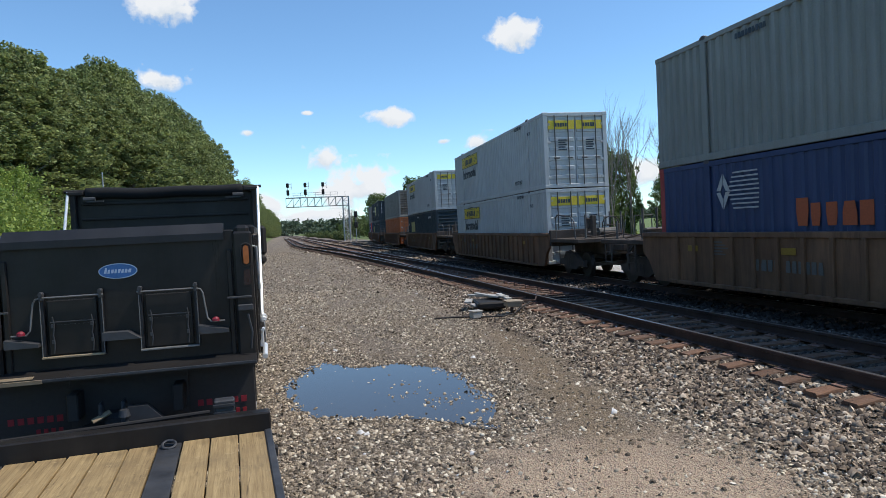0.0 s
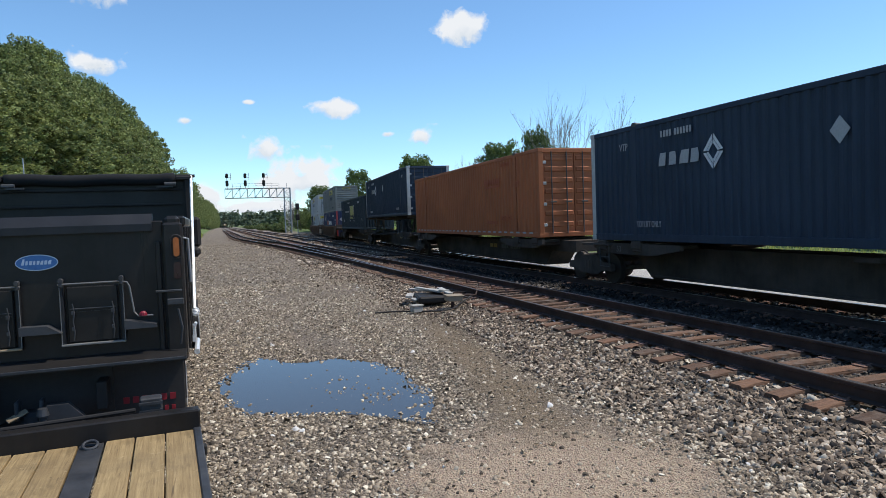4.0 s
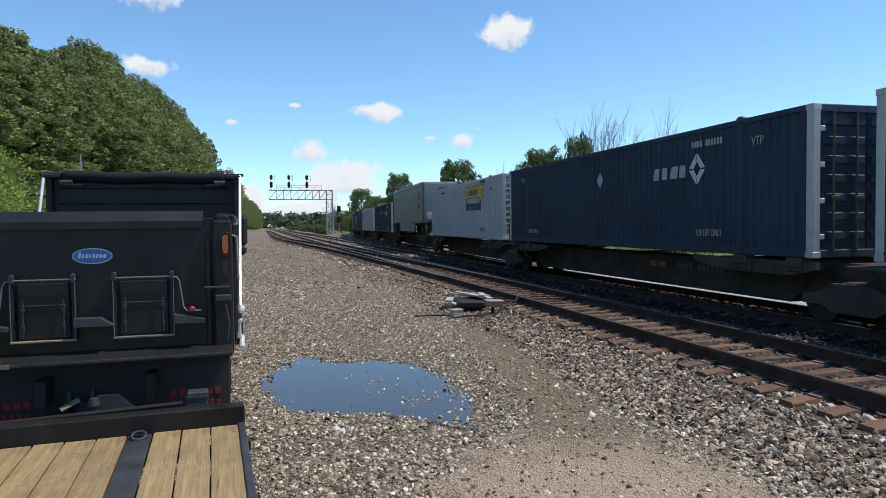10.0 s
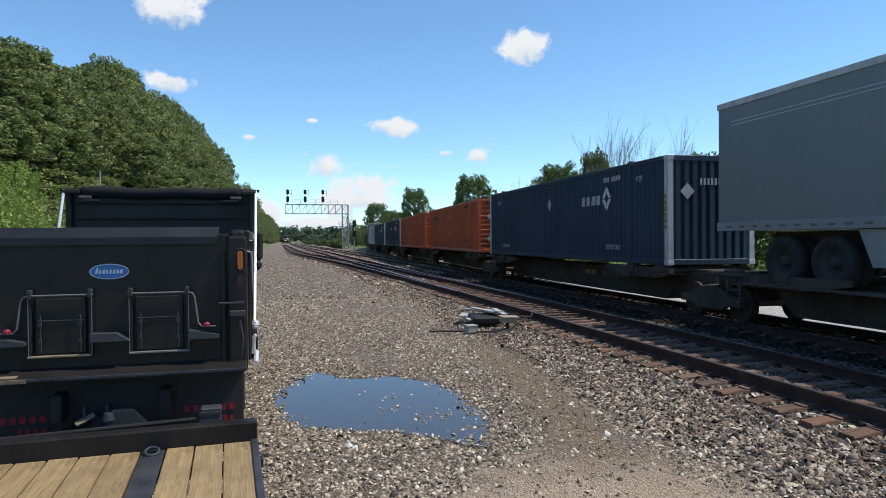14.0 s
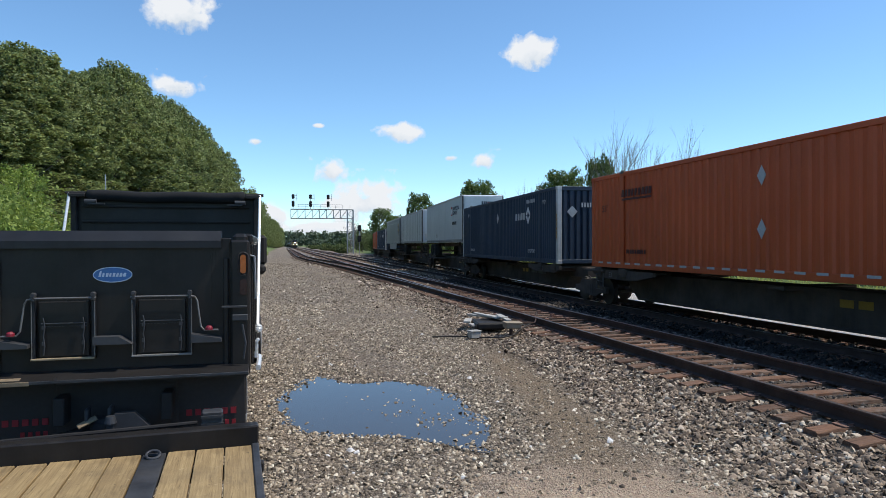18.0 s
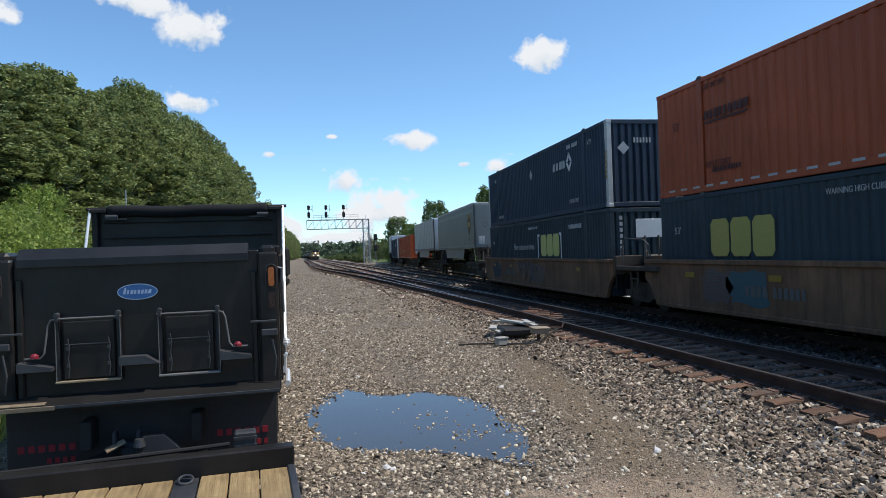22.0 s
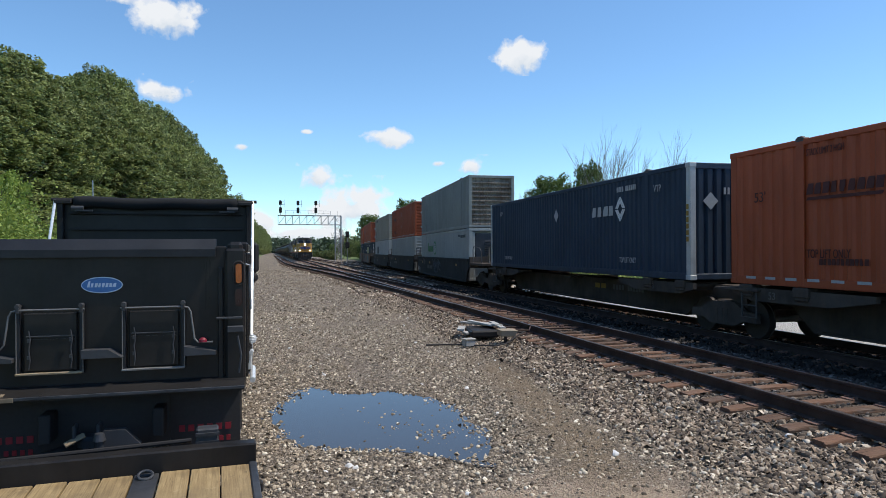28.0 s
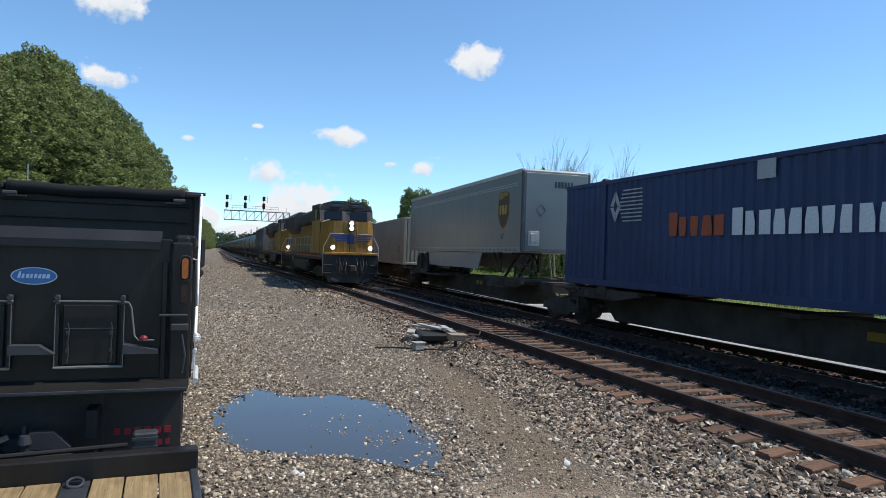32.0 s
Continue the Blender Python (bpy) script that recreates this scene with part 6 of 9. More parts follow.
def container_chassis():
    """A bare road chassis under one container."""
    root = thing("container_chassis", "black steel road chassis under a navy container", "chassis")
    part("frame_rail", Geo().box((-0.45, 0, 1.12), (0.14, 15.8, 0.22), 0.02).box((0.45, 0, 1.12), (0.14, 15.8, 0.22), 0.02), M_UNDER, root)
    for y in (-7.6, -4, 0, 4, 7.6):
        part("bolster", shared("bolster", lambda: Geo().box((0, 0, 1.18), (2.5, 0.2, 0.16), 0.02).mesh("bolster", M_UNDER)), None, root, at=(0, y, 0))
    for sx in (-1, 1):
        part("brace", shared("cbrace", lambda: Geo().pipe([(0, 6.6, 1.05), (0, 5.4, 0.1)], 0.06).pipe([(0, 5.0, 1.05), (0, 5.9, 0.1)], 0.05).box((0, 4.7, 0.55), (0.14, 0.16, 1.0), 0.01).box((0, 2.6, 0.55), (0.14, 0.16, 1.0), 0.01).pipe([(0, 4.6, 0.15), (0, 2.7, 0.95)], 0.04).box((0, 3.6, 0.6), (0.08, 2.0, 0.08), 0.01).mesh("brace", M_UNDER)), None, root, at=(sx * 0.9, 0, 0))
        for wy in (-5.6, -4.35):
            wh = part("wheel", CACHE["vanwheel"] if "vanwheel" in CACHE else shared("vanwheel", lambda: Geo().lathe([(-0.12, 0.29), (-0.27, 0.30), (-0.29, 0.40), (-0.27, 0.485), (-0.22, 0.51), (-0.05, 0.51), (-0.02, 0.44), (0.02, 0.44), (0.05, 0.51), (0.22, 0.51), (0.27, 0.485), (0.29, 0.40), (0.27, 0.30), (0.12, 0.29)]).mesh("wheel", M_TYRE, True)), None, root, at=(sx * 0.95, wy, 0.51))
            part("rim", shared("vanrim", lambda: Geo().lathe([(-0.265, 0.31), (-0.27, 0.28), (-0.15, 0.26), (-0.12, 0.13), (-0.22, 0.115), (-0.24, 0.05), (-0.24, 0.002)]).lathe([(0.265, 0.31), (0.27, 0.28), (0.15, 0.26), (0.12, 0.13), (0.22, 0.115), (0.24, 0.05), (0.24, 0.002)]).mesh("rim", M_RIM, True)), None, wh)
    return root


for lead, carrier, low, high, flag in TRAIN:
    van = low in VANS
    length = VANS[low][3] if van else LEN
    mid = lead - length / 2
    MOVING.append((make_car(carrier, flag and carrier == "spine", van, flag if carrier in ("well", "dark") else 0), lead - LEN / 2, 0.0))
    if carrier == "chassis":
        MOVING.append((container_chassis(), mid, 0.83))
        MOVING.append((make_load(low), mid, 2.09))
    elif van:
        MOVING.append((make_load(low), mid, 0.83))
    elif carrier == "spine":
        MOVING.append((make_load(low), mid, 1.10))
    else:
        MOVING.append((make_load(low), mid, 0.18))
        MOVING.append((make_load(high), mid, 0.18 + HGT + 0.03))


# ---- the truck and its flatbed trailer ----
M_LAMP_AMBER = plain("amber_lens", (0.42, 0.11, 0.02), 0.25)
M_LAMP_RED = plain("dark_red_lens", (0.03, 0.008, 0.008), 0.25)
M_BADGE, M_BADGE_RIM = plain("badge_blue", (0.05, 0.17, 0.42), 0.35), plain("badge_pale", (0.6, 0.68, 0.78), 0.4)
M_EDGE = paint("worn_bare_edge", (0.32, 0.24, 0.15), 0.6, 0.3, 0.5, (0.05, 0.04, 0.035), 5, 0.3, False)
M_LEVER = paint("worn_lever_steel", (0.22, 0.21, 0.20), 0.45, 0.4, 0.5, (0.05, 0.045, 0.04), 5, 0.2, False)
M_GREYPLATE = paint("grey_scuffed_plate", (0.045, 0.045, 0.048), 0.5, 0.0, 0.4, (0.03, 0.03, 0.03), 4, 0.2, False)
M_REDKNOB = plain("red_plastic", (0.24, 0.012, 0.028), 0.5)
M_REDTXT = plain("red_flap_marks", (0.30, 0.016, 0.024), 0.6)
M_STRIP = paint("scuffed_steel_strip", (0.06, 0.062, 0.068), 0.5, 0.5, 0.5, (0.16, 0.14, 0.12), 5, 0.3, False)
M_RAILSHEEN = paint("black_rail_paint", (0.010, 0.011, 0.014), 0.42, 0.0, 0.3, (0.03, 0.03, 0.035), 4.0, 0.25, False, 0.4)
M_POLE = plain("bright_pole_metal", (0.86, 0.86, 0.85), 0.35, 0.35)
M_TARP = plain("black_tarp", (0.010, 0.010, 0.011), 0.95)


def build_truck():
    root = thing("dump_truck", "black dump truck with spreader tailgate parked on the gravel", "truck", at=pose(-1.22, 5.72, 0, 0, 0, 1.0))
    hw = 1.20
    for sx in (-1, 1):
        part("body_side", Geo().box((0, 1.65, 1.55), (0.07, 3.2, 1.25), 0.01).box((0, 1.65, 2.2), (0.13, 3.2, 0.1), 0.02), M_BLACK, root, at=(sx * 1.1, 0, 0))
        for k in range(4):
            part("side_rib", shared("bodyrib", lambda: Geo().box((0, 0, 1.55), (0.07, 0.1, 1.2), 0.01).mesh("side_rib", M_BLACK)), None, root, at=(sx * 1.12, 0.5 + 0.8 * k, 0))
        post = part("corner_post", Geo().box((0, 0.02, 1.58), (0.17, 0.24, 1.22), 0.02).box((0, 0.02, 2.2), (0.13, 0.2, 0.1), 0.03), M_BLACK, root, at=(sx * 1.055, 0, 0))
        part("amber_lamp", Geo().prism([(0.026 * math.cos(a), 0.06 * (1 if math.sin(a) > 0 else -1) + 0.026 * math.sin(a)) for a in [i * math.pi / 8 for i in range(16)]], 1, -0.135, -0.10), M_LAMP_AMBER, post, at=(sx * 0.03, 0, 1.97))
        part("lamp_rim", Geo().pipe([(0.046 * math.cos(a), -0.108, 0.06 * (1 if math.sin(a) > 0 else -1) * (0 if abs(math.sin(a)) < 1e-6 else 1) + 0.045 * math.sin(a)) for a in [i * math.pi / 8 for i in range(17)]], 0.008, 6), M_RUBBER, post, at=(sx * 0.03, 0, 1.97))
        part("red_lamp", Geo().prism([(0.03 * math.cos(a), 0.045 * (1 if math.sin(a) > 0 else -1) + 0.03 * math.sin(a)) for a in [i * math.pi / 8 for i in range(16)]], 1, -0.135, -0.10), M_LAMP_RED, post, at=(sx * 0.03, 0, 1.76))
        part("latch_plate", Geo().box((0, -0.12, 1.48), (0.14, 0.03, 0.06), 0.008).box((-0.05 * sx, -0.12, 1.58), (0.22, 0.03, 0.02), 0.004), M_GREYPLATE, post)
        part("chain", Geo().pipe([(0.02, -0.14, 1.42), (0.05, -0.15, 1.25), (0.03, -0.14, 1.1)], 0.010, 6), M_GREYPLATE, post)
    gate = part("tailgate", Geo().box((0, 0, 1.58), (1.95, 0.09, 1.26), 0.01), M_BLACK, root)
    part("top_rail", Geo().prism([(-0.10, 2.185), (-0.02, 2.275), (0.09, 2.275), (0.09, 2.12), (-0.10, 2.12)], 0, -0.93, 0.89), M_RAILSHEEN, gate)
    for x in (-0.93, 0.93):
        part("stiffener", shared("tgstiff", lambda: Geo().box((0, -0.05, 1.5), (0.05, 0.05, 1.05), 0.01).mesh("stiffener", M_BLACK)), None, gate, at=(x, 0, 0))
    badge = part("badge", oval_geo(0.315, 0.132), M_BADGE, gate, "blue oval badge with pale rim", at=Matrix.Translation((-0.025, -0.052, 1.885)) @ ENDFACE)
    part("badge_rim", Geo().pipe([(0.157 * math.cos(a), 0.065 * math.sin(a), 0.002) for a in [i * math.pi / 16 for i in range(33)]], 0.0045, 5), M_BADGE_RIM, badge)
    tagged(part("badge_marking", block_row(8, 0.225, 0.034, 0.052, 3, 0.2), M_BADGE_RIM, badge, at=(-0.115, -0.018, 0.004)), kind="stuff")
    for sx, cx in ((-1, -0.41), (1, 0.385)):
        door = part("chute_door", Geo().box((0, -0.06, 1.42), (0.40, 0.03, 0.48), 0.008).box((0, -0.075, 1.44), (0.36, 0.012, 0.012)), M_BLACK, gate, at=(cx, 0, 0))
        for ex in (-0.235, 0.235):
            part("guide", shared("chuteguide", lambda: Geo().box((0, -0.07, 1.43), (0.03, 0.05, 0.56), 0.006).mesh("guide", M_RAILSHEEN)), None, door, at=(ex, 0, 0))
            part("guide_edge", shared(("chuteedge", ex > 0), lambda: Geo().box((0.012 if ex > 0 else -0.012, -0.097, 1.43), (0.007, 0.006, 0.54), 0.001).mesh("guide_edge", M_LEVER)), None, door, at=(ex, 0, 0))
            part("hinge_clamp", shared("chuteclamp", lambda: Geo().box((0, -0.085, 1.70), (0.035, 0.05, 0.08), 0.008).tube((0, -0.12, 1.72), (0, -0.05, 1.72), 0.018, 8).mesh("hinge_clamp", M_GREYPLATE)), None, door, at=(ex, 0, 0))
            part("door_chain", shared("chutechain", lambda: Geo().pipe([(0, -0.10, 1.52), (0.012, -0.1, 1.44), (0, -0.1, 1.36), (0.01, -0.1, 1.28), (0, -0.1, 1.2)], 0.006, 6).box((0, -0.1, 1.44), (0.02, 0.02, 0.03)).box((0, -0.1, 1.3), (0.02, 0.02, 0.03)).mesh("door_chain", M_GREYPLATE)), None, door, at=(ex * 0.66, 0, 0))
        part("sill_edge", Geo().box((0, -0.10, 1.165), (0.50, 0.05, 0.016), 0.003), M_EDGE if sx < 0 else M_LEVER, door)
        part("door_rib", Geo().box((0, -0.078, 1.47), (0.36, 0.012, 0.010), 0.002), M_GREYPLATE, door)
        end = cx + sx * 0.30
        knob = cx + sx * 0.40
        part("lever_rod", Geo().pipe([(cx - sx * 0.26, -0.10, 1.69), (cx + sx * 0.23, -0.10, 1.69), (end - sx * 0.02, -0.10, 1.68), (end, -0.10, 1.64), (end + sx * 0.03, -0.11, 1.41), (end + sx * 0.06, -0.11, 1.375), (cx + sx * 0.48, -0.11, 1.375)], 0.008, 8), M_LEVER, gate)
        part("red_knob", Geo().tube((knob, -0.12, 1.378), (knob, -0.12, 1.40), 0.034, 12, 0.032).tube((knob, -0.12, 1.40), (knob, -0.12, 1.415), 0.032, 12, 0.016), M_REDKNOB, gate)
        part("wedge_plate", Geo().prism([(0.0, 1.22), (0.0, 1.30), (0.26, 1.25), (0.26, 1.22)], 1, -0.17, -0.05), M_GREYPLATE, gate, at=(cx + (0.25 if sx > 0 else -0.52), 0, 0.05))
    part("centre_wedge", Geo().prism([(-0.165, 1.28), (-0.165, 1.35), (0.04, 1.35), (0.15, 1.28)], 1, -0.17, -0.05), M_GREYPLATE, gate)
    apron = part("spreader_apron", Geo().prism([(0.0, 1.02), (-0.28, 0.97), (-0.28, 0.93), (0.06, 0.93), (0.06, 1.02)], 0, -1.13, 1.13), M_BLACK, root, at=(0, 0, 0.045))
    part("apron_edge", Geo().box((-0.87, -0.287, 0.95), (0.50, 0.012, 0.036), 0.003).box((-0.90, -0.245, 0.982), (0.4, 0.06, 0.006), 0.001, pose(0, 0, 0, 10.5, 0, 0)), M_EDGE, apron)
    part("apron_lip", Geo().box((0.24, -0.286, 0.955), (1.78, 0.01, 0.026), 0.003), M_STRIP, apron)
    part("sub_frame", Geo().box((0, 0.5, 0.78), (1.0, 0.9, 0.2), 0.02).box((0, 0.16, 0.72), (2.2, 0.1, 0.4), 0.02), M_BLACKDULL, root)
    for sx in (-1, 1):
        flap = part("mud_flap", Geo().box((0, 0.05, 0.66), (0.60, 0.02, 0.56), 0.004), M_RUBBER, root, at=(sx * 0.79, 0, 0))
        tagged(part("flap_marking", bars_geo([(-0.24 + 0.078 * i, -0.03, 0.05, 0.058) for i in range(6)] + [(-0.02 + 0.06 * i, -0.13, 0.034, 0.045) for i in range(4)]), M_REDTXT, flap, at=Matrix.Translation((0.02, 0.036, 0.60)) @ ENDFACE), kind="stuff")
    part("rear_plate", Geo().box((0, 0.03, 0.70), (1.0, 0.02, 0.46), 0.004), M_RUBBER, root)
    part("floor", Geo().box((0, 1.65, 0.97), (2.2, 3.2, 0.1), 0.01), M_BLACK, root)
    bulk = part("bulkhead", Geo().box((0, 3.2, 1.9), (2.3, 0.07, 1.85), 0.01), M_BLACK, root)
    for z in (2.46, 2.66):
        part("bulkhead_rib", shared(("bulkrib", z), lambda: Geo().box((0, 3.14, z), (2.1, 0.05, 0.03), 0.006).mesh("bulkhead_rib", M_BLACKDULL)), None, bulk)
    part("cab_shield", Geo().box((0, 3.6, 2.83), (2.3, 0.85, 0.05), 0.01), M_BLACK, root)
    roll = Geo()
    prev = None
    for i in range(25):
        prev = (prev or []) + [(-0.98 + i * 0.082, 3.12, 2.80 + 0.007 * math.sin(i * 0.55) - 0.012 * math.sin(i * 0.13))]
    roll.pipe(prev, 0.075, 12)
    part("tarp_roll", roll, M_TARP, root, smooth=True)
    for sx in (-1, 1):
        part("tarp_bracket", Geo().box((sx * 1.1, 3.1, 2.8), (0.2, 0.12, 0.05), 0.01).box((sx * 1.14, 3.12, 2.45), (0.07, 0.1, 0.75), 0.01).tube((sx * 1.0, 3.1, 2.83), (sx * 1.24, 3.1, 2.83), 0.02, 8), M_BLACKDULL, root)
        part("tarp_motor", Geo().tube((sx * 0.86, 3.04, 2.72), (sx * 1.0, 3.04, 2.72), 0.03, 10).box((sx * 0.86, 3.04, 2.69), (0.2, 0.04, 0.02)), M_GREYPLATE, root)
    part("tarp_arm", Geo().tube((1.19, 3.08, 2.82), (1.175, 1.72, 1.18), 0.020, 10), M_POLE, root, "bright bare metal tarp arm")
    part("tarp_arm", Geo().tube((-1.19, 3.08, 2.82), (-1.20, 2.5, 1.6), 0.018, 10), M_POLE, root, "bright bare metal tarp arm")
    ball = Geo()
    for i in range(6):
        z0, z1 = -1 + i / 3, -1 + (i + 1) / 3
        ball.tube((1.18, 1.7, 1.16 + 0.055 * z0), (1.18, 1.7, 1.16 + 0.055 * z1), 0.055 * math.sqrt(max(0.02, 1 - z0 * z0)), 12, 0.055 * math.sqrt(max(0.02, 1 - z1 * z1)), True)
    part("arm_pivot", ball, M_POLE, root, smooth=True)
    part("step_bracket", Geo().box((1.16, 1.6, 0.93), (0.05, 0.1, 0.2), 0.01).tube((1.18, 1.4, 1.05), (1.18, 1.75, 1.02), 0.02, 8).tube((1.19, 1.2, 0.78), (1.19, 2.0, 0.78), 0.03, 8), M_POLE, root)
    part("hook_pole", Geo().pipe([(1.10, 0.4, 2.05), (1.17, 0.45, 2.03), (1.18, 0.5, 1.6)], 0.014, 8), M_GALV, root)
    # cab and running gear
    part("cab", Geo().prism([(3.75, 0.75), (3.75, 2.2), (4.0, 2.45), (5.3, 2.42), (5.75, 1.75), (6.0, 1.65), (6.0, 0.75)], 0, -1.0, 1.0), M_BLACK, root)
    part("rear_window", Geo().box((0, 3.74, 2.0), (1.3, 0.02, 0.4), 0.01), M_GLASS, root)
    part("hood", Geo().prism([(5.9, 0.7), (5.9, 1.66), (7.2, 1.5), (7.35, 1.3), (7.35, 0.7)], 0, -0.9, 0.9), M_BLACK, root)
    for sx in (-1, 1):
        mir = part("mirror", Geo().box((sx * 1.17, 5.1, 2.06), (0.20, 0.14, 0.50), 0.05), M_BLACKDULL, root)
        part("mirror_arm", Geo().pipe([(sx * 1.0, 5.2, 1.9), (sx * 1.1, 5.1, 1.9)], 0.025), M_BLACKDULL, mir)
        part("mirror_foot", Geo().box((sx * 1.17, 5.05, 1.74), (0.17, 0.12, 0.17), 0.06), M_BLACKDULL, mir)
        part("chassis_rail", Geo().box((sx * 0.43, 3.3, 0.72), (0.09, 7.0, 0.24), 0.01), M_BLACKDULL, root)
        for wy, ins in ((1.35, 0.85), (6.3, 0.95)):
            wheel = part("wheel", shared("truckwheel", lambda: Geo().tube((-0.2, 0, 0), (0.2, 0, 0), 0.41, 28).mesh("wheel", M_RUBBER)), None, root, at=(sx * ins, wy, 0.41))
            part("rim", shared("truckrim", lambda: Geo().tube((-0.21, 0, 0), (0.21, 0, 0), 0.24, 20).mesh("rim", M_GALV)), None, wheel)
    part("antenna", Geo().tube((-0.93, 3.9, 2.5), (-0.95, 3.95, 3.16), 0.008, 6), M_GALV, root)
    hitch = part("hitch_mount", Geo().box((0, -0.12, 0.52), (0.10, 0.5, 0.1), 0.01).prism([(-0.3, 0.5), (-0.16, 0.68), (0.16, 0.68), (0.3, 0.5)], 1, 0.05, 0.12), M_BLACKDULL, root)
    part("hitch_ball", Geo().tube((0, -0.3, 0.57), (0, -0.3, 0.63), 0.03, 12).tube((0, -0.3, 0.63), (0, -0.3, 0.69), 0.05, 14, 0.035), M_STRIP, hitch)
    part("worn_plate", Geo().box((0, 0, 0), (0.16, 0.06, 0.015), 0.003), M_EDGE, hitch, at=pose(-0.2, -0.22, 0.63, 20, -22, 25))


build_truck()


def build_trailer():
    zt = 0.58
    root = thing("flatbed_trailer", "flatbed trailer with yellow pine deck planks and black steel frame", "trailer", at=pose(-0.02, 4.66, 0, 0, 0, 3.8))
    lay = [("p", 3), ("s", 0.175), ("p", 5), ("s", 0.19), ("p", 3)]
    x, pw, length = 0.0, 0.206, 8.0
    rnd = random.Random(4)
    ring = shared("dring", lambda: Geo().pipe([(0.048 * math.cos(a), 0.036 * math.sin(a), 0.026 + 0.02 * math.sin(a)) for a in [i * math.pi / 8 for i in range(17)]], 0.011, 8).box((0, 0.05, 0.01), (0.08, 0.04, 0.02), 0.008).mesh("tie_down_ring", M_STRIP))
    for kind, val in lay:
        if kind == "p":
            for _ in range(val):
                gap = 0.007 + 0.008 * rnd.random()
                part("deck_plank", Geo().box((0, 0, 0), (pw - gap, length + rnd.uniform(-0.01, 0.01), 0.045), 0.006), M_DECK, root, at=pose(x - pw / 2, -length / 2, zt - 0.0225 + rnd.uniform(-0.002, 0.002), 0, 0, 0))
                x -= pw
        else:
            strip = part("steel_strip", Geo().box((0, 0, 0), (val - 0.012, length, 0.03), 0.004), M_STRIP, root, at=(x - val / 2, -length / 2, zt - 0.019))
            part("tie_down_ring", ring, None, strip, at=(0, length / 2 - 0.10, 0.012))
            x -= val
    wide = -x
    for sx, xx in ((1, 0.022), (-1, -wide - 0.04)):
        part("side_rail", Geo().box((xx, -length / 2, zt - 0.055), (0.055, length + 0.1, 0.13), 0.008), M_STRIP, root)
        for k in range(7):
            part("stake_pocket", shared("pocket", lambda: Geo().box((-0.012, 0, 0.02), (0.03, 0.08, 0.07), 0.008).mesh("stake_pocket", M_BLACKDULL)), None, root, at=(xx + sx * 0.05, -0.35 - 1.1 * k, zt - 0.08))
    part("front_rail", Geo().box((-wide / 2, 0.075, zt + 0.035), (wide + 0.10, 0.13, 0.22), 0.012), M_BLACK, root)
    part("tongue", Geo().prism([(-0.9, 0.14), (-0.12, 1.25), (0.12, 1.25), (0.9, 0.14), (0.68, 0.14), (0.0, 1.05), (-0.68, 0.14)], 2, 0.42, 0.54), M_BLACKDULL, root, at=(-wide / 2 + 0.06, 0, 0))
    part("tongue_plate", Geo().prism([(-0.62, 0.14), (-0.42, 0.5), (0.42, 0.5), (0.62, 0.14)], 2, 0.56, 0.585), M_BLACKDULL, root, at=(-wide / 2 + 0.10, 0, 0))
    part("coupler", Geo().box((0, 1.2, 0.56), (0.16, 0.4, 0.12), 0.03).box((-0.09, 1.0, 0.66), (0.03, 0.14, 0.16), 0.01).box((0.09, 1.0, 0.66), (0.03, 0.14, 0.16), 0.01).prism([(0.14, 0.57), (0.14, 0.70), (0.30, 0.70), (0.42, 0.57)], 1, 0.86, 0.94), M_GREYPLATE, root, at=(-wide / 2 + 0.06, 0, 0))
    part("long_bar", Geo().tube((-wide - 0.05, 0.30, 0.66), (-0.42, 0.34, 0.70), 0.018, 8), M_BLACKDULL, root)
    jack = part("corner_block", Geo().box((-0.30, 0.24, 0.74), (0.16, 0.12, 0.16), 0.012).box((-0.30, 0.17, 0.78), (0.17, 0.02, 0.02)).box((-0.30, 0.17, 0.72), (0.17, 0.02, 0.02)), M_STRIP, root)
    part("corner_block", Geo().box((-wide + 0.25, 0.24, 0.74), (0.18, 0.12, 0.18), 0.012), M_BLACKDULL, root)
    for k in range(12):
        part("cross_member", shared("tcross", lambda: Geo().box((0, 0, zt - 0.1), (2.5, 0.07, 0.09)).mesh("cross_member", M_BLACKDULL)), None, root, at=(-wide / 2, -0.3 - 0.66 * k, 0))
    for sx in (-1, 1):
        part("main_beam", Geo().box((-wide / 2 + sx * 0.5, -4.0, 0.39), (0.1, 8.0, 0.2), 0.01), M_BLACKDULL, root)
        for wy in (-5.0, -5.95):
            wh = part("wheel", shared("trwheel", lambda: Geo().tube((-0.11, 0, 0), (0.11, 0, 0), 0.24, 24).mesh("wheel", M_RUBBER)), None, root, at=(-wide / 2 + sx * 1.0, wy, 0.235))
            part("rim", shared("trrim", lambda: Geo().tube((-0.115, 0, 0), (0.115, 0, 0), 0.14, 16).mesh("rim", M_GALV)), None, wh)


build_trailer()

# ---- the switch machine beside the main track ----
M_BOARD = wood_mat("weathered_board", (0.30, 0.285, 0.26), (0.55, 0.53, 0.50), (0.8, 9, 9), 0.9)
M_BOX = paint("tan_junction_box", (0.34, 0.27, 0.19), 0.7, 0, 0.4, (0.12, 0.09, 0.07), 5, 0.2, False)


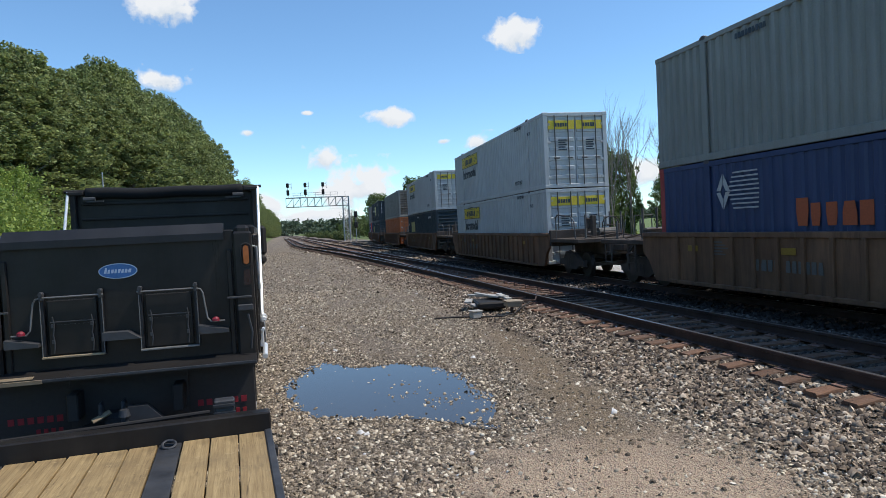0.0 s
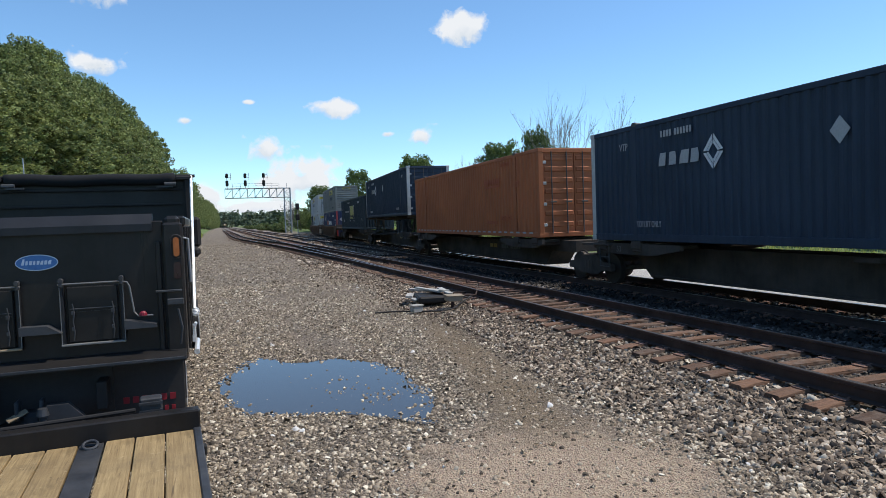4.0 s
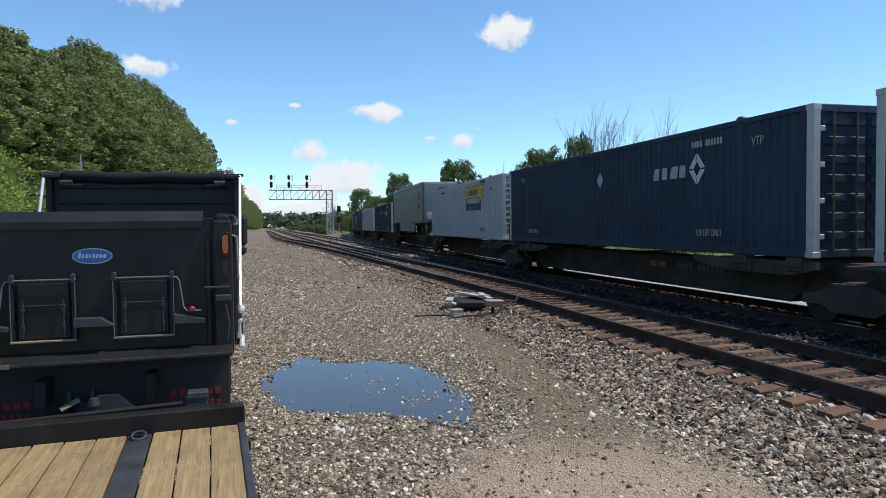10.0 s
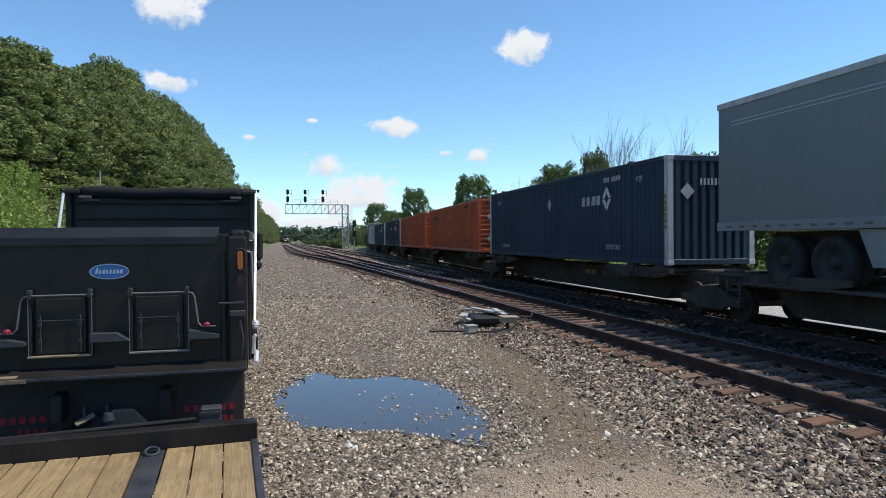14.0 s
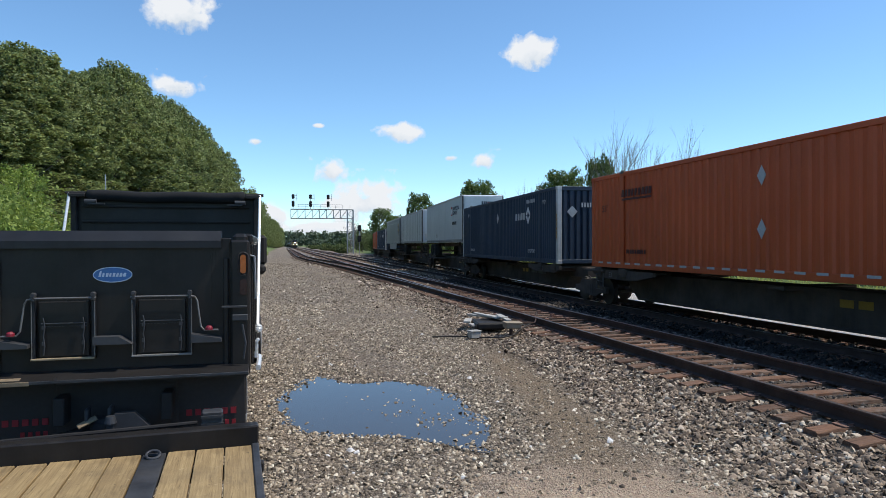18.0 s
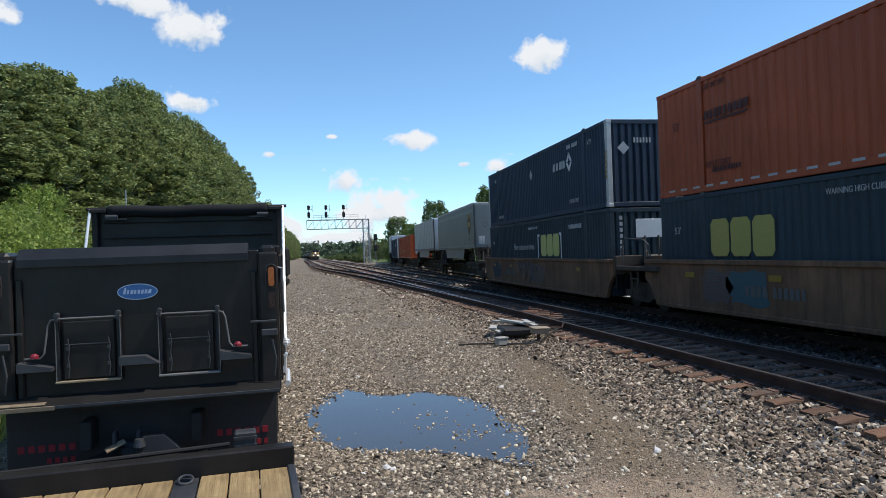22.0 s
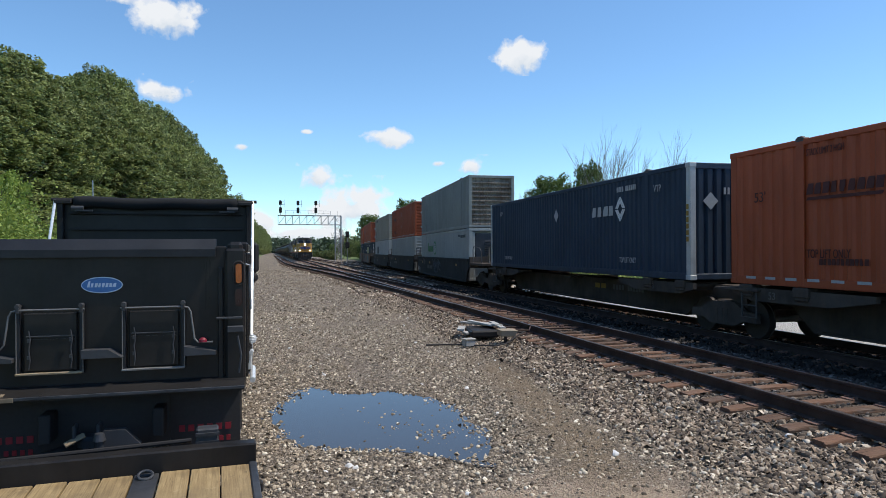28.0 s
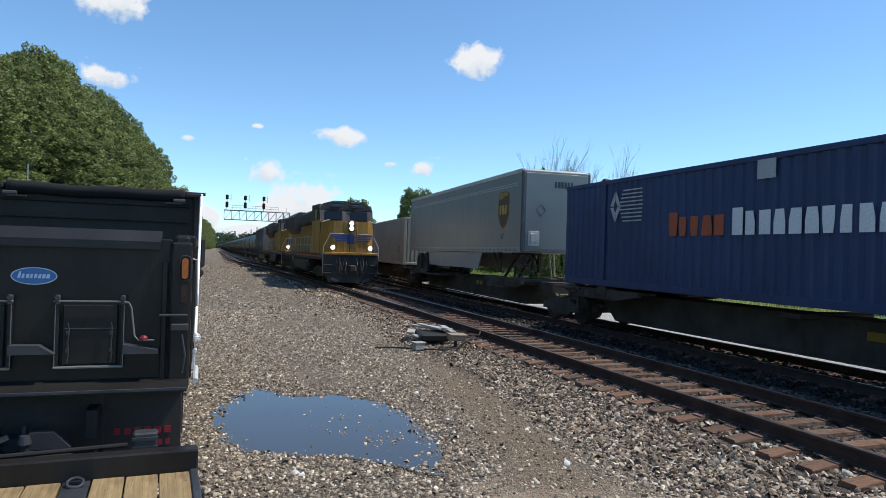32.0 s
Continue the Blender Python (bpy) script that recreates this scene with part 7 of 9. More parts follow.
def build_machine():
    root = thing("switch_machine", "dark switch machine under weathered grey boards beside the rail", "switch machine", at=pose(5.0, 14.9, 0.03, 0, 0, -8))
    part("machine_case", Geo().box((0.12, 0.1, 0.15), (0.7, 1.0, 0.17), 0.04), M_BLACKDULL, root)
    for i, (x, y, w, l, a, z) in enumerate(((0.32, 0.45, 0.20, 1.3, 14, 0.30), (0.06, 0.75, 0.16, 1.1, 28, 0.28), (-0.34, 0.45, 0.18, 0.6, -12, 0.20), (0.48, 0.0, 0.14, 0.9, 6, 0.315), (0.12, 0.3, 0.13, 0.8, 40, 0.335), (-0.2, 0.0, 0.3, 0.22, 20, 0.14))):
        part("board", Geo().box((0, 0, 0), (w, l, 0.045), 0.006), M_BOARD, root, at=pose(x, y, z, 2 * i - 3, 1.5, a))
    part("junction_box", Geo().box((0, 0, 0), (0.38, 0.26, 0.12), 0.015).box((0, 0, 0.07), (0.42, 0.29, 0.025), 0.006), M_BOX, root, at=pose(0.52, -0.9, 0.23, 3, 2, 10))
    part("box_leg", Geo().tube((0.48, -0.95, 0.0), (0.48, -0.95, 0.18), 0.04, 8), M_RAIL, root)
    part("connecting_rod", Geo().tube((0.6, 0.3, 0.13), (1.5, 0.42, 0.13), 0.022, 8), M_RAIL, root)
    small = thing("cable_box", "small pale grey cable box on the ballast", "junction box", at=pose(4.42, 13.75, 0.03, 0, 0, 12))
    part("body", Geo().box((0, 0, 0.07), (0.24, 0.2, 0.14), 0.012), M_BOARD, small)
    part("lid", Geo().box((0, 0, 0.155), (0.27, 0.23, 0.03), 0.008), M_BOARD, small)
    for k, pts in enumerate(([(4.5, 13.6, 0.06), (4.9, 13.35, 0.07), (5.3, 13.6, 0.08), (5.7, 14.3, 0.1), (6.2, 14.75, 0.2)], [(4.3, 13.8, 0.05), (3.9, 14.0, 0.05), (3.5, 13.95, 0.06)], [(5.4, 14.1, 0.2), (5.8, 14.2, 0.28), (6.2, 14.6, 0.22), (6.45, 15.1, 0.3)], [(5.5, 14.6, 0.15), (5.9, 14.9, 0.13), (6.35, 15.0, 0.15)])):
        cable = thing("cable", "grey-black cable lying over the ballast", "cable")
        part("sheath", Geo().pipe(pts, 0.018, 8), M_RUBBER if k != 2 else M_RAIL, cable)


build_machine()


# ---- the signal bridge ----
def build_bridge():
    root = thing("signal_bridge", "grey steel cantilever signal bridge over the tracks", "signal bridge", at=pose(0, 150, 0))
    x0, x1, z0, z1, dy = 2.0, 14.4, 8.0, 10.0, 1.1
    arm = part("truss_arm", Geo().tube((x0, 0, z0), (x1 + 1.3, 0, z0), 0.09, 6).tube((x0, 0, z1), (x1 + 1.3, 0, z1), 0.09, 6).tube((x0, dy, z0), (x1 + 1.3, dy, z0), 0.09, 6).tube((x0, dy, z1), (x1 + 1.3, dy, z1), 0.09, 6), M_GALV, root)
    n = 8
    for i in range(n + 1):
        x = x0 + (x1 - x0) * i / n
        for y in (0, dy):
            part("web_post", shared("webpost", lambda: Geo().tube((0, 0, z0), (0, 0, z1), 0.05, 6).mesh("web_post", M_GALV)), None, arm, at=(x, y, 0))
            if i < n:
                part("web_diagonal", shared("webdiag", lambda: Geo().tube((0, 0, z0), ((x1 - x0) / n, 0, z1), 0.05, 6).mesh("web_diagonal", M_GALV)), None, arm, at=(x, y, 0))
    legs = Geo()
    for lx in (x1, x1 + 1.3):
        for y in (0, dy):
            legs.tube((lx, y, 0.0), (lx, y, z1), 0.10, 6)
    mast = part("mast", legs, M_GALV, root)
    for i in range(10):
        za = 0.4 + 0.96 * i
        part("lacing", shared(("lace", i % 2), lambda: Geo().tube((0 if i % 2 else 1.3, 0, 0), (1.3 if i % 2 else 0, 0, 0.96), 0.05, 6).tube((0, 0, 0), (1.3, 0, 0), 0.04, 6).mesh("lacing", M_GALV)), None, mast, at=(x1, 0, za))
    part("walkway", Geo().box(((x0 + x1) / 2, dy / 2, z1 + 0.08), (x1 - x0, dy, 0.06)), M_GALV, root)
    rail = Geo()
    for z in (z1 + 0.55, z1 + 1.05):
        rail.tube((x0 + 1.4, 0, z), (13.2, 0, z), 0.035, 6)
    for i in range(8):
        rail.tube((x0 + 1.6 + i * 1.62, 0, z1), (x0 + 1.6 + i * 1.62, 0, z1 + 1.05), 0.035, 6)
    part("handrail", rail, M_GALV, root)
    for x in (2.5, 6.25, 10.1):
        head = part("signal_head", Geo().box((0, -0.3, z1 + 1.15), (0.62, 0.3, 1.25), 0.2).box((0, -0.3, z1 + 2.75), (0.62, 0.3, 1.0), 0.25), M_BLACKDULL, root, "black signal head", at=(x, 0, 0))
        part("head_pole", Geo().tube((0, 0, z1), (0, 0, z1 + 3.3), 0.06, 6), M_GALV, head)
        part("bracket", Geo().tube((0, 0.1, z1 + 2.4), (0.9, 0.1, z1 + 2.4), 0.04, 6).tube((0.8, 0.1, z1 + 1.9), (0.8, 0.1, z1 + 3.4), 0.04, 6).tube((0, 0.1, z1 + 3.0), (0.8, 0.1, z1 + 3.0), 0.03, 6), M_GALV, head)
        for z in (0.8, 1.15, 1.5, 2.6, 2.95):
            part("lens_hood", shared("lenshood", lambda: Geo().tube((0, -0.45, 0), (0, -0.62, 0), 0.12, 10).mesh("lens_hood", M_BLACKDULL)), None, head, at=(0, 0, z1 + z))
    aux = thing("track_signal", "low trackside signal post with two black heads", "railway signal", at=pose(15.9, 140, 0))
    part("post", Geo().tube((0, 0, 0), (0, 0, 6.0), 0.08, 8), M_GALV, aux)
    for z in (5.6, 3.4):
        part("signal_head", shared("auxhead", lambda: Geo().box((0, -0.2, 0), (0.8, 0.3, 1.3), 0.25).mesh("signal_head", M_BLACKDULL)), None, aux, at=(0, 0, z))


build_bridge()

# ---- the oncoming train ----
M_YEL = paint("loco_yellow", (0.40, 0.215, 0.036), 0.5, 0, 0.75, (0.09, 0.05, 0.025), 0.8, 0.15)
M_LOCOGREY = paint("loco_roof_grime", (0.045, 0.043, 0.042), 0.6, 0, 0.5, (0.02, 0.02, 0.02), 0.8, 0.2)
M_TANK = paint("tank_black", (0.022, 0.022, 0.024), 0.38, 0, 0.35, (0.07, 0.06, 0.055), 0.8, 0.2)
M_HOPPER = paint("hopper_grey", (0.20, 0.19, 0.18), 0.6, 0, 0.5, (0.08, 0.06, 0.05), 0.6, 0.2)
M_LIGHT = plain("headlight_glow", (1.0, 0.84, 0.58), 0.3, 0, 40.0)
M_STRIPE = plain("red_stripe", (0.40, 0.03, 0.02), 0.5)
FRONT_Y = 35.4
ONCOMING = []


def far_bogie(root, y, three=False):
    def make():
        g = Geo()
        for ay in ((-1.7, 0, 1.7) if three else (-0.88, 0.88)):
            for sx in (-0.75, 0.75):
                g.tube((sx - 0.07, ay, 0.48 if three else 0.43), (sx + 0.07, ay, 0.48 if three else 0.43), 0.5 if three else 0.43, 18)
            g.tube((-0.9, ay, 0.45), (0.9, ay, 0.45), 0.08, 8)
        for sx in (-1, 1):
            l = 2.4 if three else 1.2
            g.prism([(-l, 0.4), (-l, 0.68), (-0.5, 0.9), (0.5, 0.9), (l, 0.68), (l, 0.4), (0.5, 0.28), (-0.5, 0.28)], 0, sx * 1.0 - 0.07, sx * 1.0 + 0.07)
        return g.mesh("bogie", M_UNDER)
    part("bogie", shared(("farbogie", three), make), None, root, at=(0, y, 0))


def build_loco():
    root = thing("locomotive", "yellow diesel locomotive with lit headlights and grimy roof", "locomotive", "locomotives of the oncoming train")
    L = 22.4
    part("frame", Geo().box((0, L / 2, 1.45), (3.0, L - 1.2, 0.32), 0.03), M_LOCOGREY, root)
    pilot = part("pilot", Geo().prism([(-1.5, 1.62), (1.5, 1.62), (1.5, 0.75), (1.15, 0.12), (-1.15, 0.12), (-1.5, 0.75)], 1, 0.25, 0.55), M_LOCOGREY, root)
    for sx in (-1, 1):
        part("pilot_edge", Geo().box((sx * 0.85, 0.22, 0.24), (0.42, 0.05, 0.14), 0.01, pose(0, 0, 0, 0, -sx * 24, 0)), D_STENCIL, pilot)
        part("hose", Geo().pipe([(sx * 0.5, 0.15, 1.2), (sx * 0.55, 0.02, 0.8), (sx * 0.45, 0.1, 0.4)], 0.03), M_RUBBER, pilot)
        part("ditch_light", Geo().tube((sx * 1.02, 0.162, 2.0), (sx * 1.02, 0.155, 2.0), 0.105, 14), M_LIGHT, root, "bright lit lamp")
        part("lamp_housing", Geo().tube((sx * 1.02, 0.36, 2.0), (sx * 1.02, 0.164, 2.0), 0.15, 14), M_LOCOGREY, root)
        part("step_rail", Geo().pipe([(sx * 1.5, 0.3, 0.5), (sx * 1.52, 0.25, 2.0), (sx * 1.15, 0.3, 2.75), (sx * 0.4, 0.3, 2.75)], 0.022), D_LIGHTGREY, root)
        part("pilot_step", Geo().box((sx * 1.3, 0.2, 0.62), (0.5, 0.3, 0.05), 0.01).box((sx * 1.3, 0.22, 1.05), (0.5, 0.3, 0.05), 0.01), M_UNDER, pilot)
        for k in range(4):
            part("air_hose", shared(("mu_hose", k % 2), lambda: Geo().pipe([(0, 0.22, 1.45), (0.03, 0.08, 1.1), (-0.03, 0.06, 0.8), (0.05, 0.14, 0.62)], 0.025, 6).mesh("air_hose", M_RUBBER if k % 2 else D_STENCIL)), None, pilot, at=(sx * (0.3 + 0.17 * k), 0, 0))
    part("coupler", Geo().box((0, -0.1, 0.9), (0.35, 0.7, 0.35), 0.06), M_UNDER, pilot)
    part("anticlimber", Geo().box((0, 0.3, 1.68), (2.9, 0.4, 0.14), 0.02), M_YEL, root)
    nose = part("nose", Geo().prism([(-1.22, 0.75), (-0.95, 0.5), (0.95, 0.5), (1.22, 0.75), (1.46, 1.6), (1.46, 3.2), (-1.46, 3.2), (-1.46, 1.6)], 2, 1.62, 3.45), M_YEL, root)
    part("nose_ladder", Geo().pipe([(-0.05, 0.44, 1.75), (-0.05, 0.44, 3.0)], 0.015).pipe([(0.3, 0.44, 1.75), (0.3, 0.44, 3.0)], 0.015).box((0.12, 0.44, 2.0), (0.36, 0.02, 0.03)).box((0.12, 0.44, 2.3), (0.36, 0.02, 0.03)).box((0.12, 0.44, 2.6), (0.36, 0.02, 0.03)), M_LOCOGREY, nose)
    part("nose_door", Geo().box((0.0, 0.49, 2.55), (0.75, 0.04, 1.7), 0.02), M_YEL, nose)
    tagged(part("wing_marking", bars_geo([(-1.1 + 0.1 * i, 0.3 - 0.1 * i, 0.85 - 0.05 * i, 0.07) for i in range(4)] + [(0.35, 0.3 - 0.1 * i, 0.85 - 0.05 * i, 0.07) for i in range(4)] + [(-0.2, -0.15, 0.4, 0.55)]), D_BLUE, nose, at=Matrix.Translation((0, 0.46, 2.35)) @ ENDFACE), kind="stuff")
    part("headlight", Geo().tube((0.02, 0.412, 3.34), (0.02, 0.405, 3.34), 0.105, 14), M_LIGHT, root, "bright lit lamp")
    part("headlight", Geo().tube((0.02, 0.412, 3.06), (0.02, 0.405, 3.06), 0.105, 14), M_LIGHT, root, "bright lit lamp")
    part("lamp_housing", Geo().box((0.02, 0.46, 3.2), (0.34, 0.09, 0.62), 0.03), M_LOCOGREY, root)
    cab = part("cab", Geo().prism([(1.75, 3.3), (2.15, 4.2), (2.3, 4.45), (5.2, 4.5), (5.2, 1.62), (2.0, 1.62)], 0, -1.5, 1.5), M_LOCOGREY, root)
    part("cab_roof", Geo().prism([(-1.52, 4.15), (-1.25, 4.5), (-0.7, 4.66), (0.7, 4.66), (1.25, 4.5), (1.52, 4.15)], 1, 2.1, 5.25), M_LOCOGREY, root)
    for sx in (-1, 1):
        part("windscreen", Geo().box((sx * 0.72, 0, 0), (0.95, 0.04, 0.55), 0.03, None), M_GLASS, cab, at=pose(0, 1.92, 3.82, -24, 0, 0))
        part("side_window", Geo().box((sx * 1.505, 3.3, 3.85), (0.03, 1.0, 0.6), 0.02), M_GLASS, cab)
        part("cab_side", Geo().box((sx * 1.49, 3.4, 2.6), (0.05, 3.2, 1.9), 0.02), M_YEL, cab)
        part("roof_light", Geo().box((sx * 0.5, 2.05, 4.55), (0.55, 0.06, 0.12), 0.02), D_DARK, cab)
        part("number_board", Geo().box((sx * 0.6, 1.98, 4.36), (0.6, 0.05, 0.16), 0.01), D_DARK, cab)
        part("visor", Geo().box((sx * 1.3, 1.2, 3.45), (0.45, 0.5, 0.06), 0.02, pose(0, 0, 0, 0, sx * 18, 0)), D_LIGHTGREY, cab)
        rail = Geo().tube((sx * 1.45, 5.4, 2.65), (sx * 1.45, L - 1.6, 2.65), 0.022, 6).tube((sx * 1.45, 5.4, 2.15), (sx * 1.45, L - 1.6, 2.15), 0.018, 6)
        part("handrail", rail, D_LIGHTGREY, root)
        for k in range(10):
            part("stanchion", shared("stanch", lambda: Geo().tube((0, 0, 1.6), (0, 0, 2.68), 0.02, 6).mesh("stanchion", D_LIGHTGREY)), None, root, at=(sx * 1.45, 5.6 + k * 1.65, 0))
        part("fuel_tank_side", Geo().box((sx * 0.95, 11.0, 0.9), (1.0, 6.5, 0.9), 0.15), M_LOCOGREY, root)
        part("air_tank", Geo().tube((sx * 1.25, 6.6, 1.1), (sx * 1.25, 8.6, 1.1), 0.2, 12), M_LOCOGREY, root)
        part("sill_stripe", Geo().box((sx * 1.505, L / 2, 1.5), (0.012, L - 1.4, 0.1)), M_STRIPE, root)
    hood = part("hood", Geo().box((0, 11.8, 2.55), (1.9, 13.2, 1.9), 0.05), M_YEL, root)
    for sx in (-1, 1):
        for k in range(9):
            part("hood_door", shared("hooddoor", lambda: Geo().box((0, 0, 2.5), (0.03, 1.0, 1.4), 0.01).mesh("hood_door", M_YEL)), None, hood, at=(sx * 0.96, 6.4 + 1.2 * k, 0))
    part("hood_top", Geo().prism([(-1.0, 3.5), (-1.3, 3.6), (-1.3, 4.2), (-0.8, 4.5), (0.8, 4.5), (1.3, 4.2), (1.3, 3.6), (1.0, 3.5)], 1, 5.25, 12.5), M_LOCOGREY, root)
    part("radiator", Geo().prism([(-1.0, 3.0), (-1.5, 3.5), (-1.5, 4.25), (-1.1, 4.6), (1.1, 4.6), (1.5, 4.25), (1.5, 3.5), (1.0, 3.0)], 1, 15.0, 20.6), M_LOCOGREY, root)
    part("hood_top", Geo().box((0, 13.7, 3.75), (1.9, 2.6, 0.6), 0.1), M_LOCOGREY, root)
    part("rear_hood", Geo().box((0, 19.8, 2.4), (1.9, 2.8, 1.6), 0.05), M_YEL, root)
    far_bogie(root, 4.6, True)
    far_bogie(root, L - 4.6, True)
    return root


def build_tank_car():
    root = thing("tank_car", "black railway tank car with ladder and top walkway", "rail car", "tank cars of the oncoming train")
    L, r, z = 17.4, 1.52, 2.62
    g = Geo().tube((0, 0.9, z), (0, L - 0.9, z), r, 28, None, False)
    for y0, y1, ra, rb in ((0.9, 0.62, 1.0, 0.86), (0.62, 0.42, 0.86, 0.6), (0.42, 0.36, 0.6, 0.0)):
        g.tube((0, y0, z), (0, y1, z), r * ra, 28, max(r * rb, 0.01), False)
        g.tube((0, L - y0, z), (0, L - y1, z), r * ra, 28, max(r * rb, 0.01), False)
    part("tank", g, M_TANK, root, smooth=True)
    part("dome", Geo().tube((0, L / 2, z + 1.4), (0, L / 2, z + 1.95), 0.5, 16), M_TANK, root)
    part("walkway", Geo().box((0, L / 2, z + 1.6), (1.6, 2.6, 0.06), 0.01).pipe([(-0.8, L / 2 - 1.3, z + 1.6), (-0.8, L / 2 - 1.3, z + 2.4), (-0.8, L / 2 + 1.3, z + 2.4), (-0.8, L / 2 + 1.3, z + 1.6)], 0.03), M_UNDER, root)
    part("ladder", Geo().tube((-1.55, L / 2 - 0.3, 1.1), (-0.8, L / 2 - 0.3, z + 1.6), 0.03, 6).tube((-1.55, L / 2 + 0.3, 1.1), (-0.8, L / 2 + 0.3, z + 1.6), 0.03, 6), M_UNDER, root)
    part("side_sill", Geo().box((0, L / 2, 1.0), (0.7, L - 0.6, 0.3), 0.03).box((0, 0.9, 1.05), (2.6, 1.2, 0.12), 0.02).box((0, L - 0.9, 1.05), (2.6, 1.2, 0.12), 0.02), M_UNDER, root)
    part("end_rail", Geo().pipe([(-1.2, 0.35, 1.1), (-1.2, 0.35, 2.1), (1.2, 0.35, 2.1), (1.2, 0.35, 1.1)], 0.03), M_UNDER, root)
    far_bogie(root, 2.2)
    far_bogie(root, L - 2.2)
    return root


def build_hopper():
    root = thing("hopper_car", "dirty grey covered hopper car behind the locomotives", "rail car")
    part("body", Geo().prism([(-1.5, 1.6), (-1.58, 2.4), (-1.5, 4.2), (-1.1, 4.5), (1.1, 4.5), (1.5, 4.2), (1.58, 2.4), (1.5, 1.6)], 1, 0.6, 15.4), M_HOPPER, root)
    part("hopper_bottom", Geo().prism([(1.5, 1.6), (3.5, 0.5), (12.5, 0.5), (14.5, 1.6)], 0, -1.2, 1.2), M_HOPPER, root)
    for k in range(9):
        part("side_post", shared("hoppost", lambda: Geo().box((-1.57, 0, 2.9), (0.1, 0.14, 2.6), 0.01).mesh("side_post", M_HOPPER)), None, root, at=(0, 1.4 + 1.62 * k, 0))
    part("sill", Geo().box((0, 8.0, 1.2), (2.8, 15.8, 0.3), 0.03), M_UNDER, root)
    far_bogie(root, 2.0)
    far_bogie(root, 14.0)
    return root


loco = build_loco()
ONCOMING.append((loco, 0.0))
ONCOMING.append((copy_thing(loco, Matrix()), 22.9))
ONCOMING.append((build_hopper(), 45.9))
tank = build_tank_car()
for i in range(32):
    ONCOMING.append((tank if i == 0 else copy_thing(tank, Matrix()), 62.5 + 18.0 * i))


# ---- plants ----
M_LEAF = leaf_mat("leaf_maple", (0.076, 0.102, 0.040), (0.385, 0.425, 0.18), 0.38)
M_LEAF2 = leaf_mat("leaf_bright", (0.14, 0.21, 0.045), (0.38, 0.45, 0.12), 0.40)
M_GRASS = leaf_mat("tall_weeds", (0.32, 0.37, 0.08), (0.62, 0.62, 0.24), 0.45)
M_SHRUB = leaf_mat("leaf_olive", (0.09, 0.12, 0.045), (0.20, 0.23, 0.10), 0.4)
M_DARKLEAF = leaf_mat("leaf_dark", (0.05, 0.085, 0.026), (0.20, 0.26, 0.085), 0.36)
M_FARLEAF = leaf_mat("leaf_far_woods", (0.06, 0.085, 0.06), (0.12, 0.15, 0.10), 0.3)
M_BARK = paint("bark", (0.12, 0.10, 0.08), 0.95, 0, 0.4, (0.05, 0.04, 0.03), 6, 0.3)
M_DEADWOOD = paint("dead_wood", (0.22, 0.19, 0.16), 0.9, 0, 0.3, (0.1, 0.09, 0.08), 6, 0.2)


def leaves(centres, radii, per, size, rng, flat=0.6):
    """Small bent leaf quads strewn over the shells of clumps; one mesh's verts and faces."""
    n = len(centres) * per
    c = np.repeat(np.asarray(centres, float), per, 0)
    r = np.repeat(np.asarray(radii, float), per)
    d = rng.normal(size=(n, 3))
    d /= np.linalg.norm(d, axis=1)[:, None]
    p = c + d * (r * rng.uniform(0.35, 1.05, n) ** 0.6)[:, None] * np.array([1, 1, flat + 0.25])
    a = rng.normal(size=(n, 3)) + d * 0.3
    a /= np.linalg.norm(a, axis=1)[:, None]
    b = np.cross(a, rng.normal(size=(n, 3)) + np.array([0, 0, 1.2]))
    b /= np.linalg.norm(b, axis=1)[:, None] + 1e-9
    s = (size * rng.uniform(0.6, 1.3, n))[:, None]
    v = np.stack([p - a * s * 0.5, p + b * s * 0.36, p + a * s * 0.6, p - b * s * 0.36], 1).reshape(-1, 3)
    return v, np.arange(4 * n).reshape(-1, 4)


def np_mesh(name, v, f, mat):
    me = bpy.data.meshes.new(name)
    me.vertices.add(len(v))
    me.vertices.foreach_set("co", np.asarray(v, np.float32).ravel())
    k = f.shape[1]
    me.loops.add(f.size)
    me.loops.foreach_set("vertex_index", f.astype(np.int32).ravel())
    me.polygons.add(len(f))
    me.polygons.foreach_set("loop_start", np.arange(0, f.size, k, dtype=np.int32))
    me.update(calc_edges=True)
    me.materials.append(mat)
    return me


